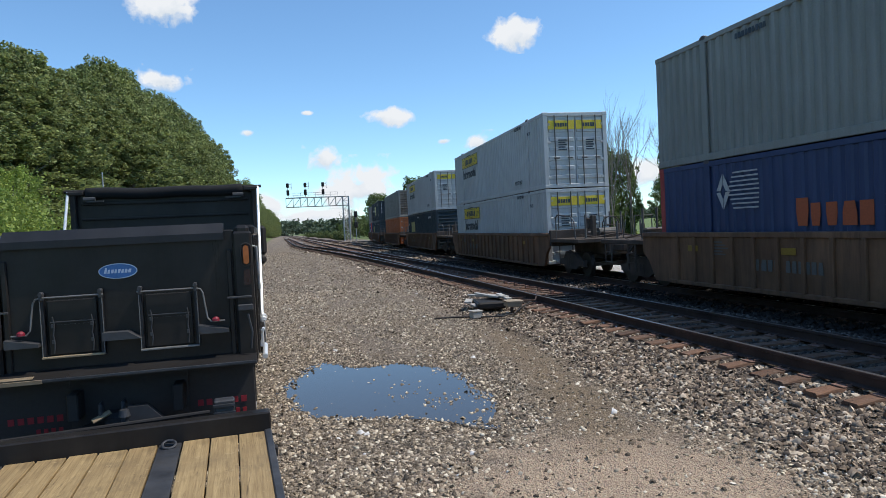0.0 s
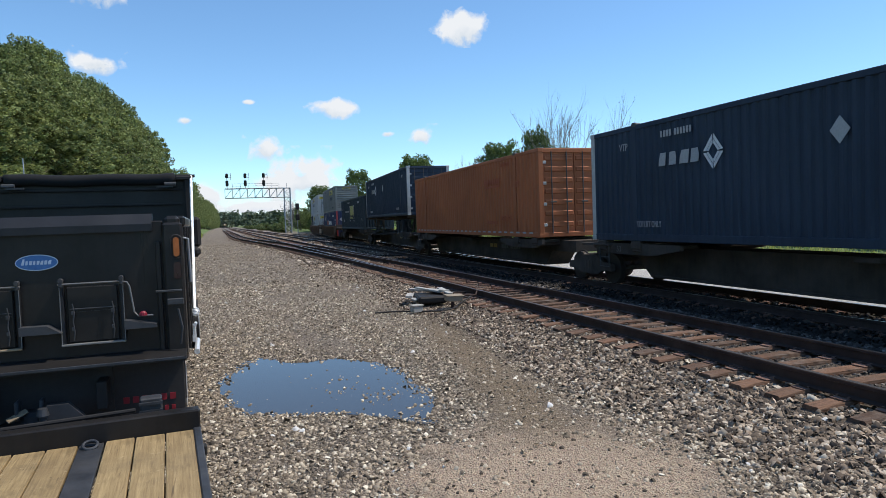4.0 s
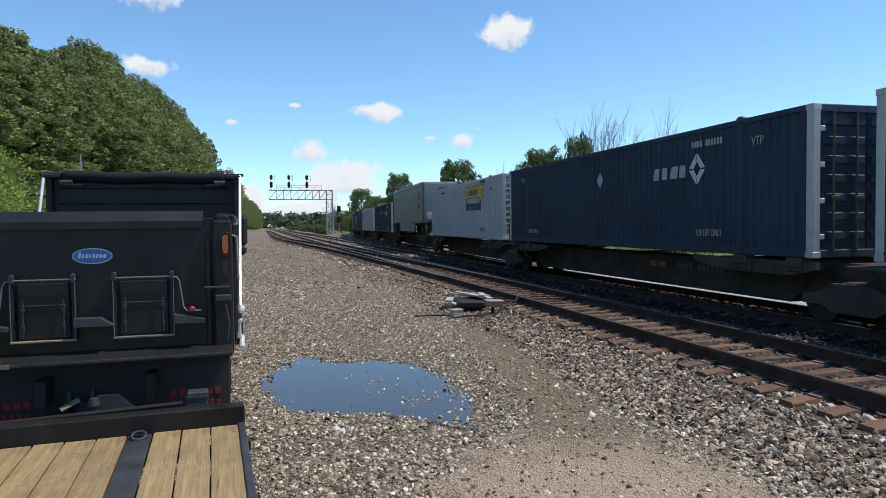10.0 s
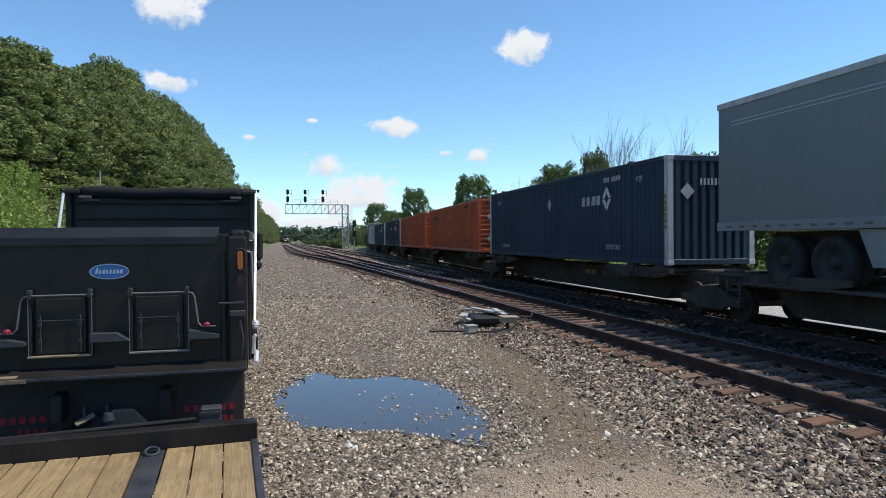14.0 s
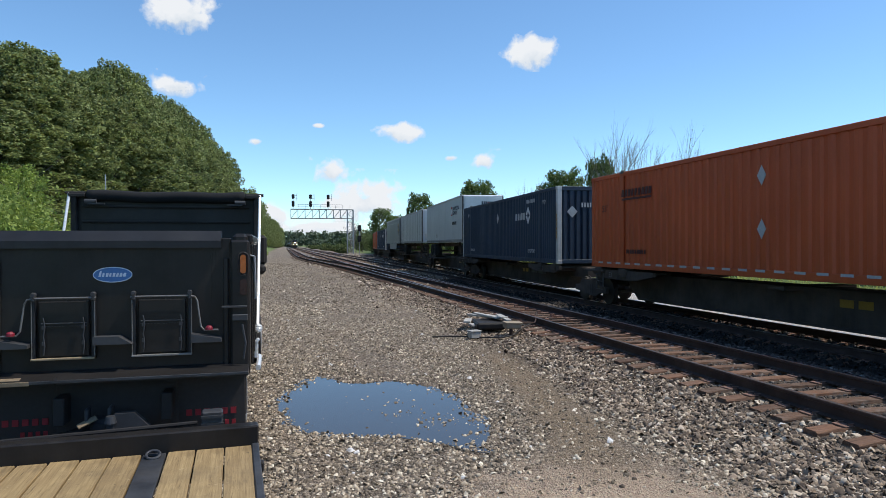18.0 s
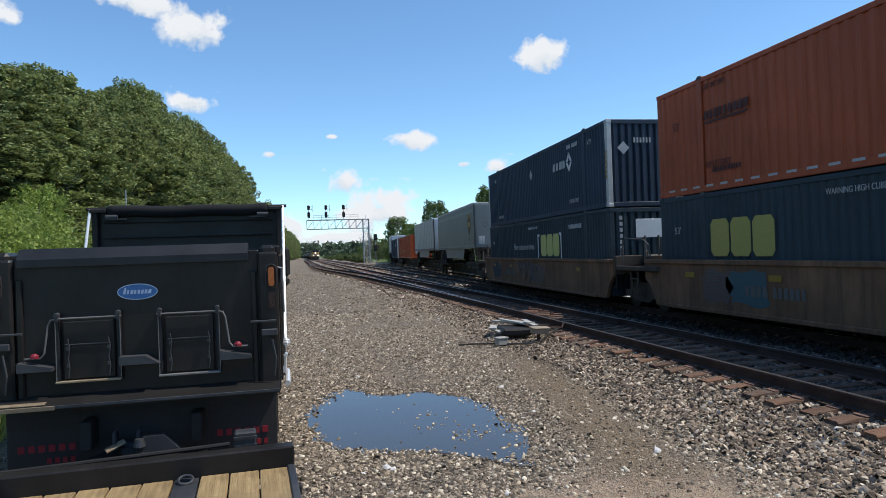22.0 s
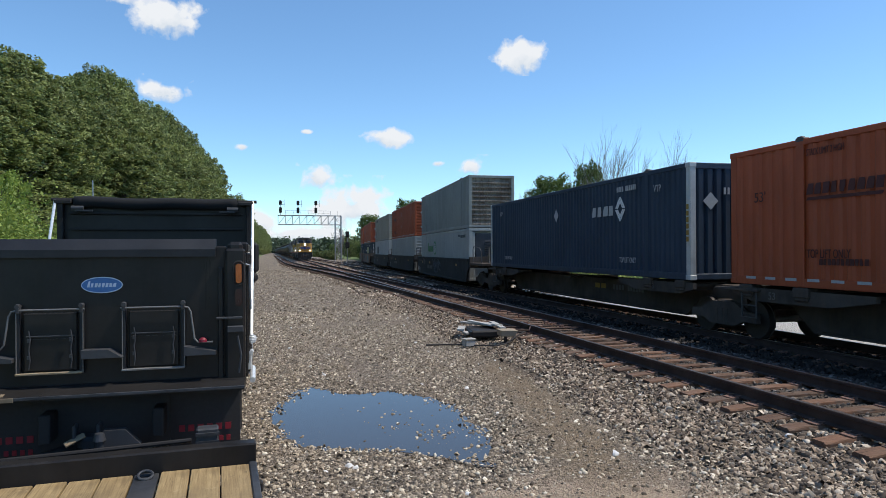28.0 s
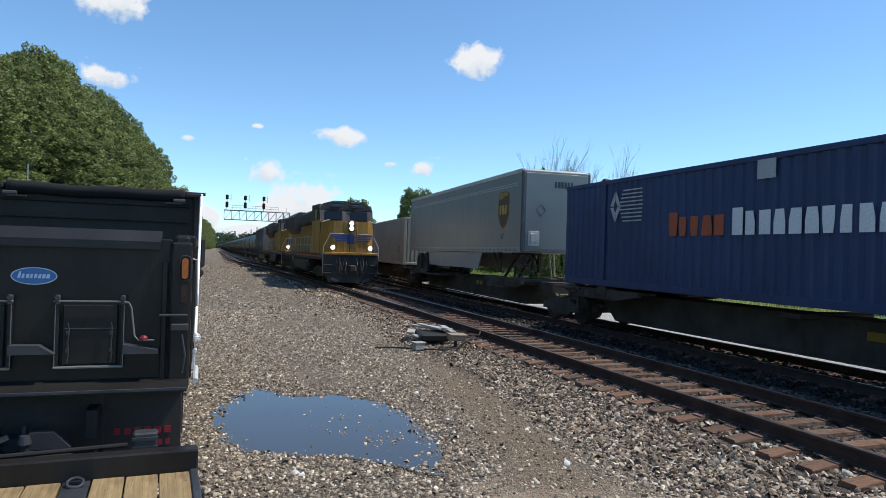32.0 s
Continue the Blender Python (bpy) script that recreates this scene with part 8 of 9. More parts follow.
def tree_proto(name, label, h, spread, seed, mat, nclump=95, per=62, leaf=0.34, low=0.18, clump=1.0):
    rng = np.random.default_rng(seed)
    root = thing(name, label, "tree", "trees along the railway", at=pose(0, -600, 0))
    g = Geo()
    tops = []
    g.tube((0, 0, -0.3), (0.1, 0, h * 0.35), 0.2 * h / 12, 8, 0.14 * h / 12).tube((0.1, 0, h * 0.35), (0, 0.1, h * 0.8), 0.14 * h / 12, 7, 0.04)
    for i in range(9):
        z = h * (0.2 + 0.06 * i)
        a = i * 2.4 + rng.uniform(0, 1)
        e = (math.cos(a) * spread * 0.7, math.sin(a) * spread * 0.7, z + h * 0.18)
        g.tube((0.05, 0, z), e, 0.07, 6, 0.02)
    part("trunk", g, M_BARK, root)
    cs, rs = [], []
    for i in range(nclump):
        u = (i + 0.5) / nclump
        z = low + (1 - low) * u
        rad = spread * (math.sin(math.pi * min(1, 0.16 + 0.73 * u)) ** 0.6) * rng.uniform(0.6, 1.08)
        a = i * 2.39996 + rng.uniform(-0.4, 0.4)
        rr = rad * (rng.uniform(0.25, 1) ** 0.45)
        cs.append((math.cos(a) * rr, math.sin(a) * rr, h * z * rng.uniform(0.95, 1.0)))
        rs.append(rng.uniform(0.5, 1.0) * spread * 0.25 * clump)
    v, f = leaves(cs, rs, per, leaf, rng)
    part("crown", np_mesh("crown", v, f, mat), None, root)
    return root


WOOD_EDGE = "tall leafy green broadleaf tree at the wood's edge"
PROTO = [tree_proto("tree", WOOD_EDGE, 13.0, 4.2, 11, M_LEAF, 240, 60, 0.26, 0.08, 0.66), tree_proto("tree", WOOD_EDGE, 12.0, 3.6, 12, M_LEAF, 220, 60, 0.26, 0.08, 0.66), tree_proto("tree", "rounded leafy green tree", 10.0, 3.9, 13, M_LEAF, 200, 60, 0.23, 0.1, 0.66), tree_proto("tree", "young bright green tree", 7.0, 2.6, 14, M_LEAF2, 150, 70, 0.15, 0.08, 0.7), tree_proto("tree", WOOD_EDGE, 13.0, 4.2, 15, M_LEAF, 340, 96, 0.18, 0.05, 0.62), tree_proto("tree", WOOD_EDGE, 12.0, 3.8, 16, M_LEAF, 320, 96, 0.18, 0.05, 0.62), tree_proto("tree", "dark leafy thicket tree beyond the tracks", 7.0, 2.6, 17, M_DARKLEAF, 160, 62, 0.17, 0.04, 0.7), tree_proto("tree", "dense rounded dark green tree beyond the tracks", 10.0, 3.9, 18, M_DARKLEAF, 260, 72, 0.25, 0.06, 0.75), tree_proto("tree", "tall slender tree with a high rounded leafy crown", 13.0, 2.3, 19, M_LEAF, 150, 95, 0.17, 0.56, 0.85)]
TALL = (13.0, 12.0, 10.0, 7.0, 13.0, 12.0, 7.0, 10.0, 13.0)
WIDE = (4.2, 3.6, 3.9, 2.6, 4.2, 3.8, 2.6, 3.9, 2.3)
USED = set()


def plant(k, x, y, s, turn, tall=1.0):
    m = pose(x, y, ground_z(x, y) - 0.1, 0, 0, turn) @ Matrix.Diagonal((s, s, s * tall, 1))
    if k not in USED:
        USED.add(k)
        PROTO[k].matrix_basis = m
        return PROTO[k]
    if k == 8:
        m = m @ Matrix.Diagonal((*(1 / v for v in PROTO[k].scale), 1))
    return copy_thing(PROTO[k], m)


EDGE = [(10, -15.0), (37, -13.0), (56, -10.4), (77, -8.0), (105, -6.2), (140, -4.4), (160, -4.6), (190, -4.6), (260, -4.2), (420, -3.2), (2000, -2.5)]
rnd = random.Random(21)
# skyline of the wood beside the lot: bearing from the trailer and rise, in degrees, and how far off its front stands
SKYLINE = [(-60, 9), (-30, 9.8), (-24, 11.0), (-22.5, 12.1), (-21.2, 13.0), (-20, 14.3), (-18.2, 14.6), (-17.3, 14.0), (-16, 12.2), (-15, 12.0), (-14.2, 13.5), (-12, 13.7), (-10.9, 12.7), (-10.5, 11.8), (-9.8, 11.7), (-7.85, 11.1), (-7.2, 10.3), (-6.3, 9.4), (-5.2, 8.2), (-4.1, 7.0), (-3.2, 6.3), (-2.9, 3.0)]
DEPTH = [(-60, 22), (-34, 27), (-24, 35), (-18, 42), (-12, 58), (-8, 80), (-5, 110), (-3, 140)]


def wood_tree(k, bearing, behind, lower):
    """A tree of the wood whose top keeps under the skyline at its bearing and whose crown ends before the wood's end."""
    d = lerp_rows(DEPTH, bearing) + behind
    x, y = 0.15 + d * math.sin(math.radians(bearing)), -0.6 + d * math.cos(math.radians(bearing))
    half = min(1.08 * WIDE[k], d * math.radians(-2.95 - bearing) * 0.93)
    if half < 0.9:
        return
    rise = min(lerp_rows(SKYLINE, bearing + u * math.degrees(half / d)) for u in ((-0.08, 0.08) if k == 8 else (-0.3, 0, 0.3))) * lower * 1.085
    top = d * math.tan(math.radians(rise)) + 2.15 - ground_z(x, y)
    s = half / WIDE[k]
    plant(k, x, y, s, rnd.uniform(0, 360), top / (TALL[k] + 0.3) / s)


for i in range(15):
    wood_tree(4 if i % 2 else 5, -38 + 1.95 * i + rnd.uniform(-0.3, 0.3), rnd.uniform(-1, 1), rnd.uniform(0.94, 1.0))
    if i % 2:
        wood_tree(5, -37 + 1.95 * i, -4.0, rnd.uniform(0.62, 0.72))
for i in range(12):
    wood_tree((0, 1, 1)[i % 3], -10.6 + 0.64 * i, rnd.uniform(-2, 2), rnd.uniform(0.78, 0.86))
    if i % 2 == 0:
        wood_tree(1, -10.8 + 0.62 * i, -9.0, rnd.uniform(0.55, 0.68))
for i in range(13):
    wood_tree((0, 1)[i % 2], -37 + 2.5 * i + rnd.uniform(-0.5, 0.5), 9, rnd.uniform(0.93, 1.0) if i < 10 else 0.82)
# slender tops that carry the crest, and a second rank that closes the wood behind them
for i in range(34):
    wood_tree(8, -23.2 + 0.6 * i + rnd.uniform(-0.1, 0.1), rnd.uniform(-1.0, 2.5), rnd.uniform(0.91, 0.955))
for i in range(22):
    wood_tree(8, -23.0 + 0.9 * i, rnd.uniform(-3.0, -1.0), rnd.uniform(0.66, 0.82))
for i in range(9):
    wood_tree(0, -25.5 + 1.75 * i, 5.0, 0.9)
y = 175.0
while y < 520:
    e = lerp_rows(EDGE, y) + (0 if y < 280 else (y - 280) * 0.026)
    plant(rnd.choice((0, 1, 2)), e - 4.5, y, rnd.uniform(0.95, 1.2), rnd.uniform(0, 360), 1.12)
    plant(rnd.choice((0, 1)), e - 11, y + 5, rnd.uniform(1.15, 1.35), rnd.uniform(0, 360), 1.1)
    y += 9 + y * 0.02
for x, yy, k, s in ((-6.3, 12.4, 3, 0.62), (-7.6, 10.5, 3, 0.5), (-8.0, 12.5, 3, 0.55), (-10.5, 13.0, 3, 0.7), (-11.5, 20.0, 3, 0.85), (-12.0, 25.0, 3, 0.9), (-11.0, 31.0, 3, 0.8), (-8.5, 14.0, 3, 0.62), (-9.5, 18.0, 3, 0.75), (-8.6, 23.0, 3, 0.6), (-9.6, 28.0, 3, 0.8), (-11.5, 16.0, 2, 0.75), (-13.5, 11.5, 2, 0.9), (-9.5, 9.6, 3, 0.72), (-8.8, 35.0, 3, 0.6), (-7.6, 48.0, 3, 0.6), (-6.8, 62.0, 3, 0.62), (-5.6, 84.0, 3, 0.7)):
    plant(k, x, yy, s, rnd.uniform(0, 360))
# beyond the tracks
for x, yy, k, s, tall in ((30.4, 101, 7, 1.08, 1.14), (26.7, 132, 1, 0.86, 1.14), (36, 146, 7, 0.7, 0.9), (24.4, 117.5, 7, 0.77, 1.20), (25.1, 170, 7, 0.95, 0.98), (30.8, 60, 7, 0.5, 1.75), (34.6, 62, 7, 0.5, 1.5), (39.6, 60, 7, 0.5, 1.65), (29.0, 77, 6, 0.8, 0.9), (33, 66, 6, 0.85, 0.9), (28.5, 54, 6, 0.95, 1.0), (30.5, 46, 6, 1.1, 0.95), (31.5, 43, 6, 1.1, 0.95), (34, 41, 7, 0.8, 0.8), (38, 34, 7, 0.85, 0.8), (33, 28, 6, 1.0, 0.85), (36, 22, 7, 0.8, 0.8), (40, 15, 7, 0.8, 0.8), (34, 76, 6, 1.1, 1.0), (36, 86, 6, 1.1, 1.0), (42, 95, 7, 1.1, 1.0), (44, 62, 7, 1.0, 0.9), (46, 45, 7, 1.0, 0.9), (24, 205, 1, 0.9, 1.0), (28, 215, 6, 1.0, 1.0), (33, 185, 7, 0.9, 0.9), (38, 230, 7, 1.0, 1.0), (23, 250, 6, 1.0, 1.0)):
    plant(k, x, yy, s, rnd.uniform(0, 360), tall)
y = 230
while y < 620:
    plant(rnd.choice((2, 6)), rnd.uniform(24, 60) + y * 0.05, y, rnd.uniform(0.7, 1.1), rnd.uniform(0, 360), 0.85)
    y += 16


def branch_out(g, rng, p, d, length, r, depth):
    q = p + d * length
    g.tube(p, q, r, 5, r * 0.6)
    if depth == 0:
        return
    for _ in range(rng.integers(2, 4)):
        nd_ = (d + Vector(rng.normal(size=3) * 0.21) + Vector((0, 0, 0.22))).normalized()
        branch_out(g, rng, p + d * length * rng.uniform(0.45, 1.0), nd_, length * rng.uniform(0.55, 0.8), r * 0.55, depth - 1)


def dead_tree(x, y, h, seed):
    rng = np.random.default_rng(seed)
    root = thing("dead_tree", "bare grey dead tree with fine upright branches", "tree", "dead trees beyond the tracks", at=pose(x, y, ground_z(x, y) - 0.2))
    g = Geo()
    for k in range(3):
        branch_out(g, rng, Vector((rng.uniform(-0.5, 0.5), rng.uniform(-0.5, 0.5), 0)), Vector((rng.uniform(-0.15, 0.15), rng.uniform(-0.15, 0.15), 1)).normalized(), h * 0.39, 0.075, 5)
    part("branch_frame", g, M_DEADWOOD, root)


for i, (x, yy, h) in enumerate(((31.6, 60, 13.6), (34.2, 60, 15.2), (40.2, 60, 14.6), (33.0, 62, 14.0), (28.0, 51, 11.0), (31.0, 46, 9.5), (31.0, 80, 11.5), (33.0, 84, 11.5), (36, 92, 11.5), (17.5, 172, 10.0), (20.5, 190, 9.0))):
    dead_tree(x, yy, h, 50 + i)


def weeds(name, label, n, xr, yr, hr, seed, mat, keep):
    """Tall grass and weed blades as one mesh."""
    rng = np.random.default_rng(seed)
    x, y = rng.uniform(*xr, n), yr[0] + (yr[1] - yr[0]) * rng.uniform(0, 1, n) ** 1.6
    ok = np.array([keep(a, b) for a, b in zip(x, y)])
    x, y = x[ok], y[ok]
    n = len(x)
    z = np.array([ground_z(a, b) for a, b in zip(x, y)])
    h = rng.uniform(*hr, n) * (0.6 + 0.4 * np.sin(x * 1.3 + 2) * np.cos(y * 0.7))
    a = rng.uniform(0, 2 * np.pi, n)
    w = h * 0.011 + 0.005 + y * 0.0008
    lean = rng.normal(size=(n, 2)) * 0.22
    ca, sa = np.cos(a) * w, np.sin(a) * w
    base = np.stack([x, y, z - 0.03], 1)
    mid = base + np.stack([lean[:, 0] * h * 0.4, lean[:, 1] * h * 0.4, h * 0.6], 1)
    tip = base + np.stack([lean[:, 0] * h, lean[:, 1] * h, h], 1)
    off = np.stack([ca, sa, 0 * ca], 1)
    v = np.stack([base - off * 0.6, base + off * 0.6, mid + off, tip, mid - off], 1).reshape(-1, 3)
    f = np.arange(5 * n).reshape(-1, 5)
    tagged(new(name, np_mesh(name, v, f, mat)), label, "grass", kind="stuff")


weeds("tall_grass", "tall sunlit weeds and grass covering the bank", 50000, (-14, -2.9), (3, 150), (0.35, 1.0), 3, M_GRASS, lambda a, b: a < -3.0 - 0.4 * math.sin(b * 0.8) - (0.4 if b < 12 else 0) and a > lerp_rows(EDGE, b) - 3 and a < lerp_rows(EDGE, b) + 10)
weeds("roadside_weeds", "dense tall yellow-green weeds beside the parked truck", 44000, (-8.5, -2.75), (3.0, 17), (0.30, 0.80), 6, M_GRASS, lambda a, b: a < -3.3 - 0.25 * math.sin(b * 1.7))
weeds("meadow_grass", "green meadow grass beyond the tracks", 40000, (16, 50), (4, 220), (0.2, 0.55), 4, M_GRASS, lambda a, b: a > 20.0 + 0.1 * max(0, b - 20))


def flowers(n, seed):
    rng = np.random.default_rng(seed)
    x, y = rng.uniform(-7, -3.0, n), rng.uniform(4, 22, n)
    cs = [(a, b, ground_z(a, b) + rng.uniform(0.5, 1.0)) for a, b in zip(x, y)]
    v, f = leaves(cs, [0.04] * n, 6, 0.03, rng)
    tagged(new("wildflowers", np_mesh("wildflowers", v, f, plain("white_petals", (0.75, 0.75, 0.68), 0.7))), "tiny white wildflower heads among the weeds", "flowers", kind="stuff")


flowers(260, 17)


def bush_row(name, label, spots, seed, mat, leaf):
    rng = np.random.default_rng(seed)
    for i, (x, y, s) in enumerate(spots):
        root = thing(name, label, "shrub", "shrubs along the railway", at=pose(x, y, ground_z(x, y)))
        cs = [(rng.normal() * 0.55 * s, rng.normal() * 0.55 * s, abs(rng.normal()) * 0.5 * s + 0.3 * s) for _ in range(30)]
        v, f = leaves(cs, [rng.uniform(0.2, 0.45) * s for _ in cs], 60 if leaf > 0.2 else 95, leaf, rng, 0.7)
        part("foliage", np_mesh("foliage", v, f, mat), None, root)
        part("stems", Geo().tube((0, 0, -0.1), (0.1, 0, 0.8 * s), 0.03, 5).tube((0, 0, -0.1), (-0.3 * s, 0.2, 0.8 * s), 0.025, 5).tube((0, 0, -0.1), (0.2 * s, -0.3, 0.8 * s), 0.025, 5), M_BARK, root)


spots = [(-5.6 - 2.6 * rnd.random(), 7 + 2.4 * i + rnd.random(), rnd.uniform(0.7, 1.3)) for i in range(22)]
bush_row("shrub", "leafy green shrub on the grassy bank", spots, 8, M_LEAF2, 0.10)
spots = [(rnd.uniform(16.5, 30) + 0.06 * yy, yy, rnd.uniform(1.0, 2.0)) for yy in range(70, 330, 9)]
spots += [(rnd.uniform(14.5, min(24, 0.06 * yy + 6)), yy, rnd.uniform(0.9, 1.6)) for yy in range(165, 420, 7)]
bush_row("shrub", "olive green shrub in the meadow", spots, 9, M_SHRUB, 0.3)
spots = [(-6.2 - 3.6 * rnd.random(), 9.0 + 1.25 * i, rnd.uniform(1.3, 1.9)) for i in range(13)]
bush_row("shrub", "tall bright green bushy shrub beside the parked truck", spots, 10, M_LEAF2, 0.10)


def far_woods():
    rng = np.random.default_rng(5)
    cs, rs = [], []
    for i in range(1500):
        x = rng.uniform(-420, 900)
        y = rng.uniform(620, 900) + 0.15 * abs(x)
        if -8 < x < 26 and y < 760:
            continue
        cs.append((x, y, rng.uniform(1, 13)))
        rs.append(rng.uniform(3.5, 6.5))
    for i in range(1700):
        x = rng.uniform(-700, 1300)
        cs.append((x, rng.uniform(1150, 1350), rng.uniform(1, 15) + 6 * math.sin(x * 0.006 + 1)))
        rs.append(rng.uniform(6, 10))
    v, f = leaves(cs, rs, 60, 3.2, rng, 0.7)
    tagged(new("far_woods", np_mesh("far_woods", v, f, M_FARLEAF)), "distant dark green woods along the horizon", "woods", kind="stuff")


far_woods()


# ---- loose stone ----
def stones(name, label, n, xr, yr, size, seed, mat, keep, power=1.0, tilt=0.32):
    """Angular broken stones lying on the ground, one joined mesh."""
    rng = np.random.default_rng(seed)
    base = np.array([(-1, -1, -0.5), (1, -1, -0.5), (1, 1, -0.5), (-1, 1, -0.5), (-0.6, -0.6, 0.6), (0.6, -0.6, 0.6), (0.6, 0.6, 0.6), (-0.6, 0.6, 0.6)])
    quads = np.array([(4, 5, 6, 7), (0, 1, 5, 4), (1, 2, 6, 5), (2, 3, 7, 6), (3, 0, 4, 7)])
    x = rng.uniform(*xr, n)
    y = yr[0] + (yr[1] - yr[0]) * rng.uniform(0, 1, n) ** power
    ok = np.array([keep(a, b, c) for a, b, c in zip(x, y, rng.uniform(0, 1, n))])
    x, y = x[ok], y[ok]
    n = len(x)
    z = np.array([ground_z(a, b) for a, b in zip(x, y)])
    s = size[0] + (size[1] - size[0]) * rng.uniform(0, 1, n) ** 2.2
    v = base[None] * (1 + rng.uniform(-0.45, 0.45, (n, 8, 3)))
    v *= (s[:, None] * rng.uniform(0.6, 1.3, (n, 3)) * np.array([0.5, 0.5, 0.42]))[:, None, :]
    tz = rng.uniform(0, np.pi, n)
    q = np.stack([np.cos(tz), rng.normal(size=n) * tilt, rng.normal(size=n) * tilt, np.sin(tz)], 1)
    q /= np.linalg.norm(q, axis=1)[:, None]
    w, a, b, c = q.T
    rot = np.stack([1 - 2 * (b * b + c * c), 2 * (a * b - c * w), 2 * (a * c + b * w), 2 * (a * b + c * w), 1 - 2 * (a * a + c * c), 2 * (b * c - a * w), 2 * (a * c - b * w), 2 * (b * c + a * w), 1 - 2 * (a * a + b * b)], 1).reshape(-1, 3, 3)
    v = np.einsum("nij,nkj->nki", rot, v) + np.stack([x, y, np.maximum(z, -0.042) + s * 0.12], 1)[:, None, :]
    f = (quads[None] + 8 * np.arange(n)[:, None, None]).reshape(-1, 4)
    tagged(new(name, np_mesh(name, v.reshape(-1, 3), f, mat)), label, "gravel", kind="stuff")


def between_rails(x, y, k):
    return abs(x - MAIN_X) < 0.70 and shoulder(x, y, k)


def outer_shoulder(x, y, k):
    return abs(x - MAIN_X) >= 0.70 and shoulder(x, y, k)


def shoulder(x, y, k):
    """Ballast: thick between the lot's edge and the far track, thin on the lot."""
    if abs(x - MAIN_X) < 1.42:
        d = (y + 250) / 0.495
        if abs(d - round(d)) < 0.25 and (k > 0.16 or abs(x - MAIN_X) > 0.7):
            return False
    if abs(x - MAIN_X) > 0.70 and abs(x - MAIN_X) < 0.82:
        return False
    if 8.35 < x < 12.5 and y < 40:
        return False
    if y > 60:
        return x > lerp_rows(SIDING, y) - 2.2
    edge = 4.45 + 0.2 * math.sin(y * 0.7) + 0.012 * y - max(0, (y - 20)) * 0.03
    return x > edge or k < max(0, 0.5 - 1.3 * (edge - x))


def lot(x, y, k):
    if x < -3.4 or x > 6:
        return False
    if puddle_depth(x, y) > 0.0:
        return k < 0.002 + 0.10 * max(0, (x - 1.5)) * (0.5 + 0.5 * math.sin(5 * x + 3 * y)) * (1 if y < 8.6 else 0.3)
    if math.hypot(x - 2.8, y - 3.95) < 1.25 + 0.3 * math.sin(7 * x) * math.cos(5 * y):
        return k < 0.10
    if y < 13 and abs(x - 2.35 - 0.175 * y) < 0.42 + 0.25 * noise.noise((x * 1.5, y * 1.5, 2.0)):
        return k < 0.28
    bare = noise.noise((x * 0.5, y * 0.22, 9.0)) > 0.18 and 1.5 < x < 4.6
    return k < (0.3 if bare else 1.0)


def in_puddle(x, y, k):
    """Few stones in the open water, many along its ragged rim and on the shallow side."""
    d = puddle_depth(x, y)
    if d < -0.3:
        return False
    rim = max(0.0, 1 - abs(d + 0.02) / 0.2)
    clump = noise.noise((x * 2.2, y * 2.2, 4.0))
    shallow = max(0, min(1, (x - 0.9) / 1.3)) * max(0, min(1, (9.2 - y) / 2.0))
    return k < 0.0012 + 0.5 * rim * (0.6 + clump) + 0.42 * shallow * max(0, 0.2 + 1.6 * clump)


stones("ballast", "coarse grey crushed stone ballast along the tracks", 86000, (3.9, 8.4), (1.4, 34), (0.028, 0.072), 31, M_BALLAST, outer_shoulder, 1.6, 0.42)
# the half-dark stone imitates the shade between the main rails
stones("ballast_between_rails", "brown-grey ballast between the rails of the main track", 14000, (6.4, 7.9), (1.4, 40), (0.028, 0.06), 39, M_BALLAST_MID, between_rails, 1.5, 0.4)
stones("oily_ballast", "ballast stones under the moving train with its shade in their colour", 9500, (9.55, 12.4), (2, 40), (0.04, 0.10), 37, M_BALLAST_SHADED, lambda x, y, k: abs(x - TRAIN_X) > 0.85 or abs(x - TRAIN_X) < 0.68, 1.3)
stones("ballast_between", "ballast stones between the two tracks with the train's shade in their colour", 8000, (8.3, 9.6), (2, 40), (0.04, 0.085), 38, M_BALLAST_MID, lambda x, y, k: True, 1.3)
stones("ballast_far", "coarse grey crushed stone ballast further along the tracks", 14000, (1.5, 17.5), (30, 140), (0.07, 0.18), 32, M_BALLAST, shoulder, 1.6)
stones("gravel", "loose grey-brown gravel stones on the lot", 126000, (-3.2, 5.4), (2.2, 24), (0.014, 0.044), 33, M_GRAVEL, lot, 1.9)
stones("gravel_far", "loose grey-brown gravel stones further along the lot", 15000, (-3.4, 5.0), (20, 80), (0.03, 0.075), 34, M_GRAVEL, lot, 1.6)
stones("puddle_stones", "small stones standing out of the shallow puddle", 9000, (-0.2, 3.0), (5.5, 10.6), (0.016, 0.052), 36, M_GRAVEL, in_puddle, 1.0)
stones("white_stones", "scattered pale quartz stones in the gravel", 110, (-1.5, 7.0), (2.5, 22), (0.035, 0.085), 35, plain("pale_quartz", (0.66, 0.64, 0.62), 0.8), lambda x, y, k: puddle_depth(x, y) < -0.1, 1.5)

# ---- clouds ----
CLOUDS = []


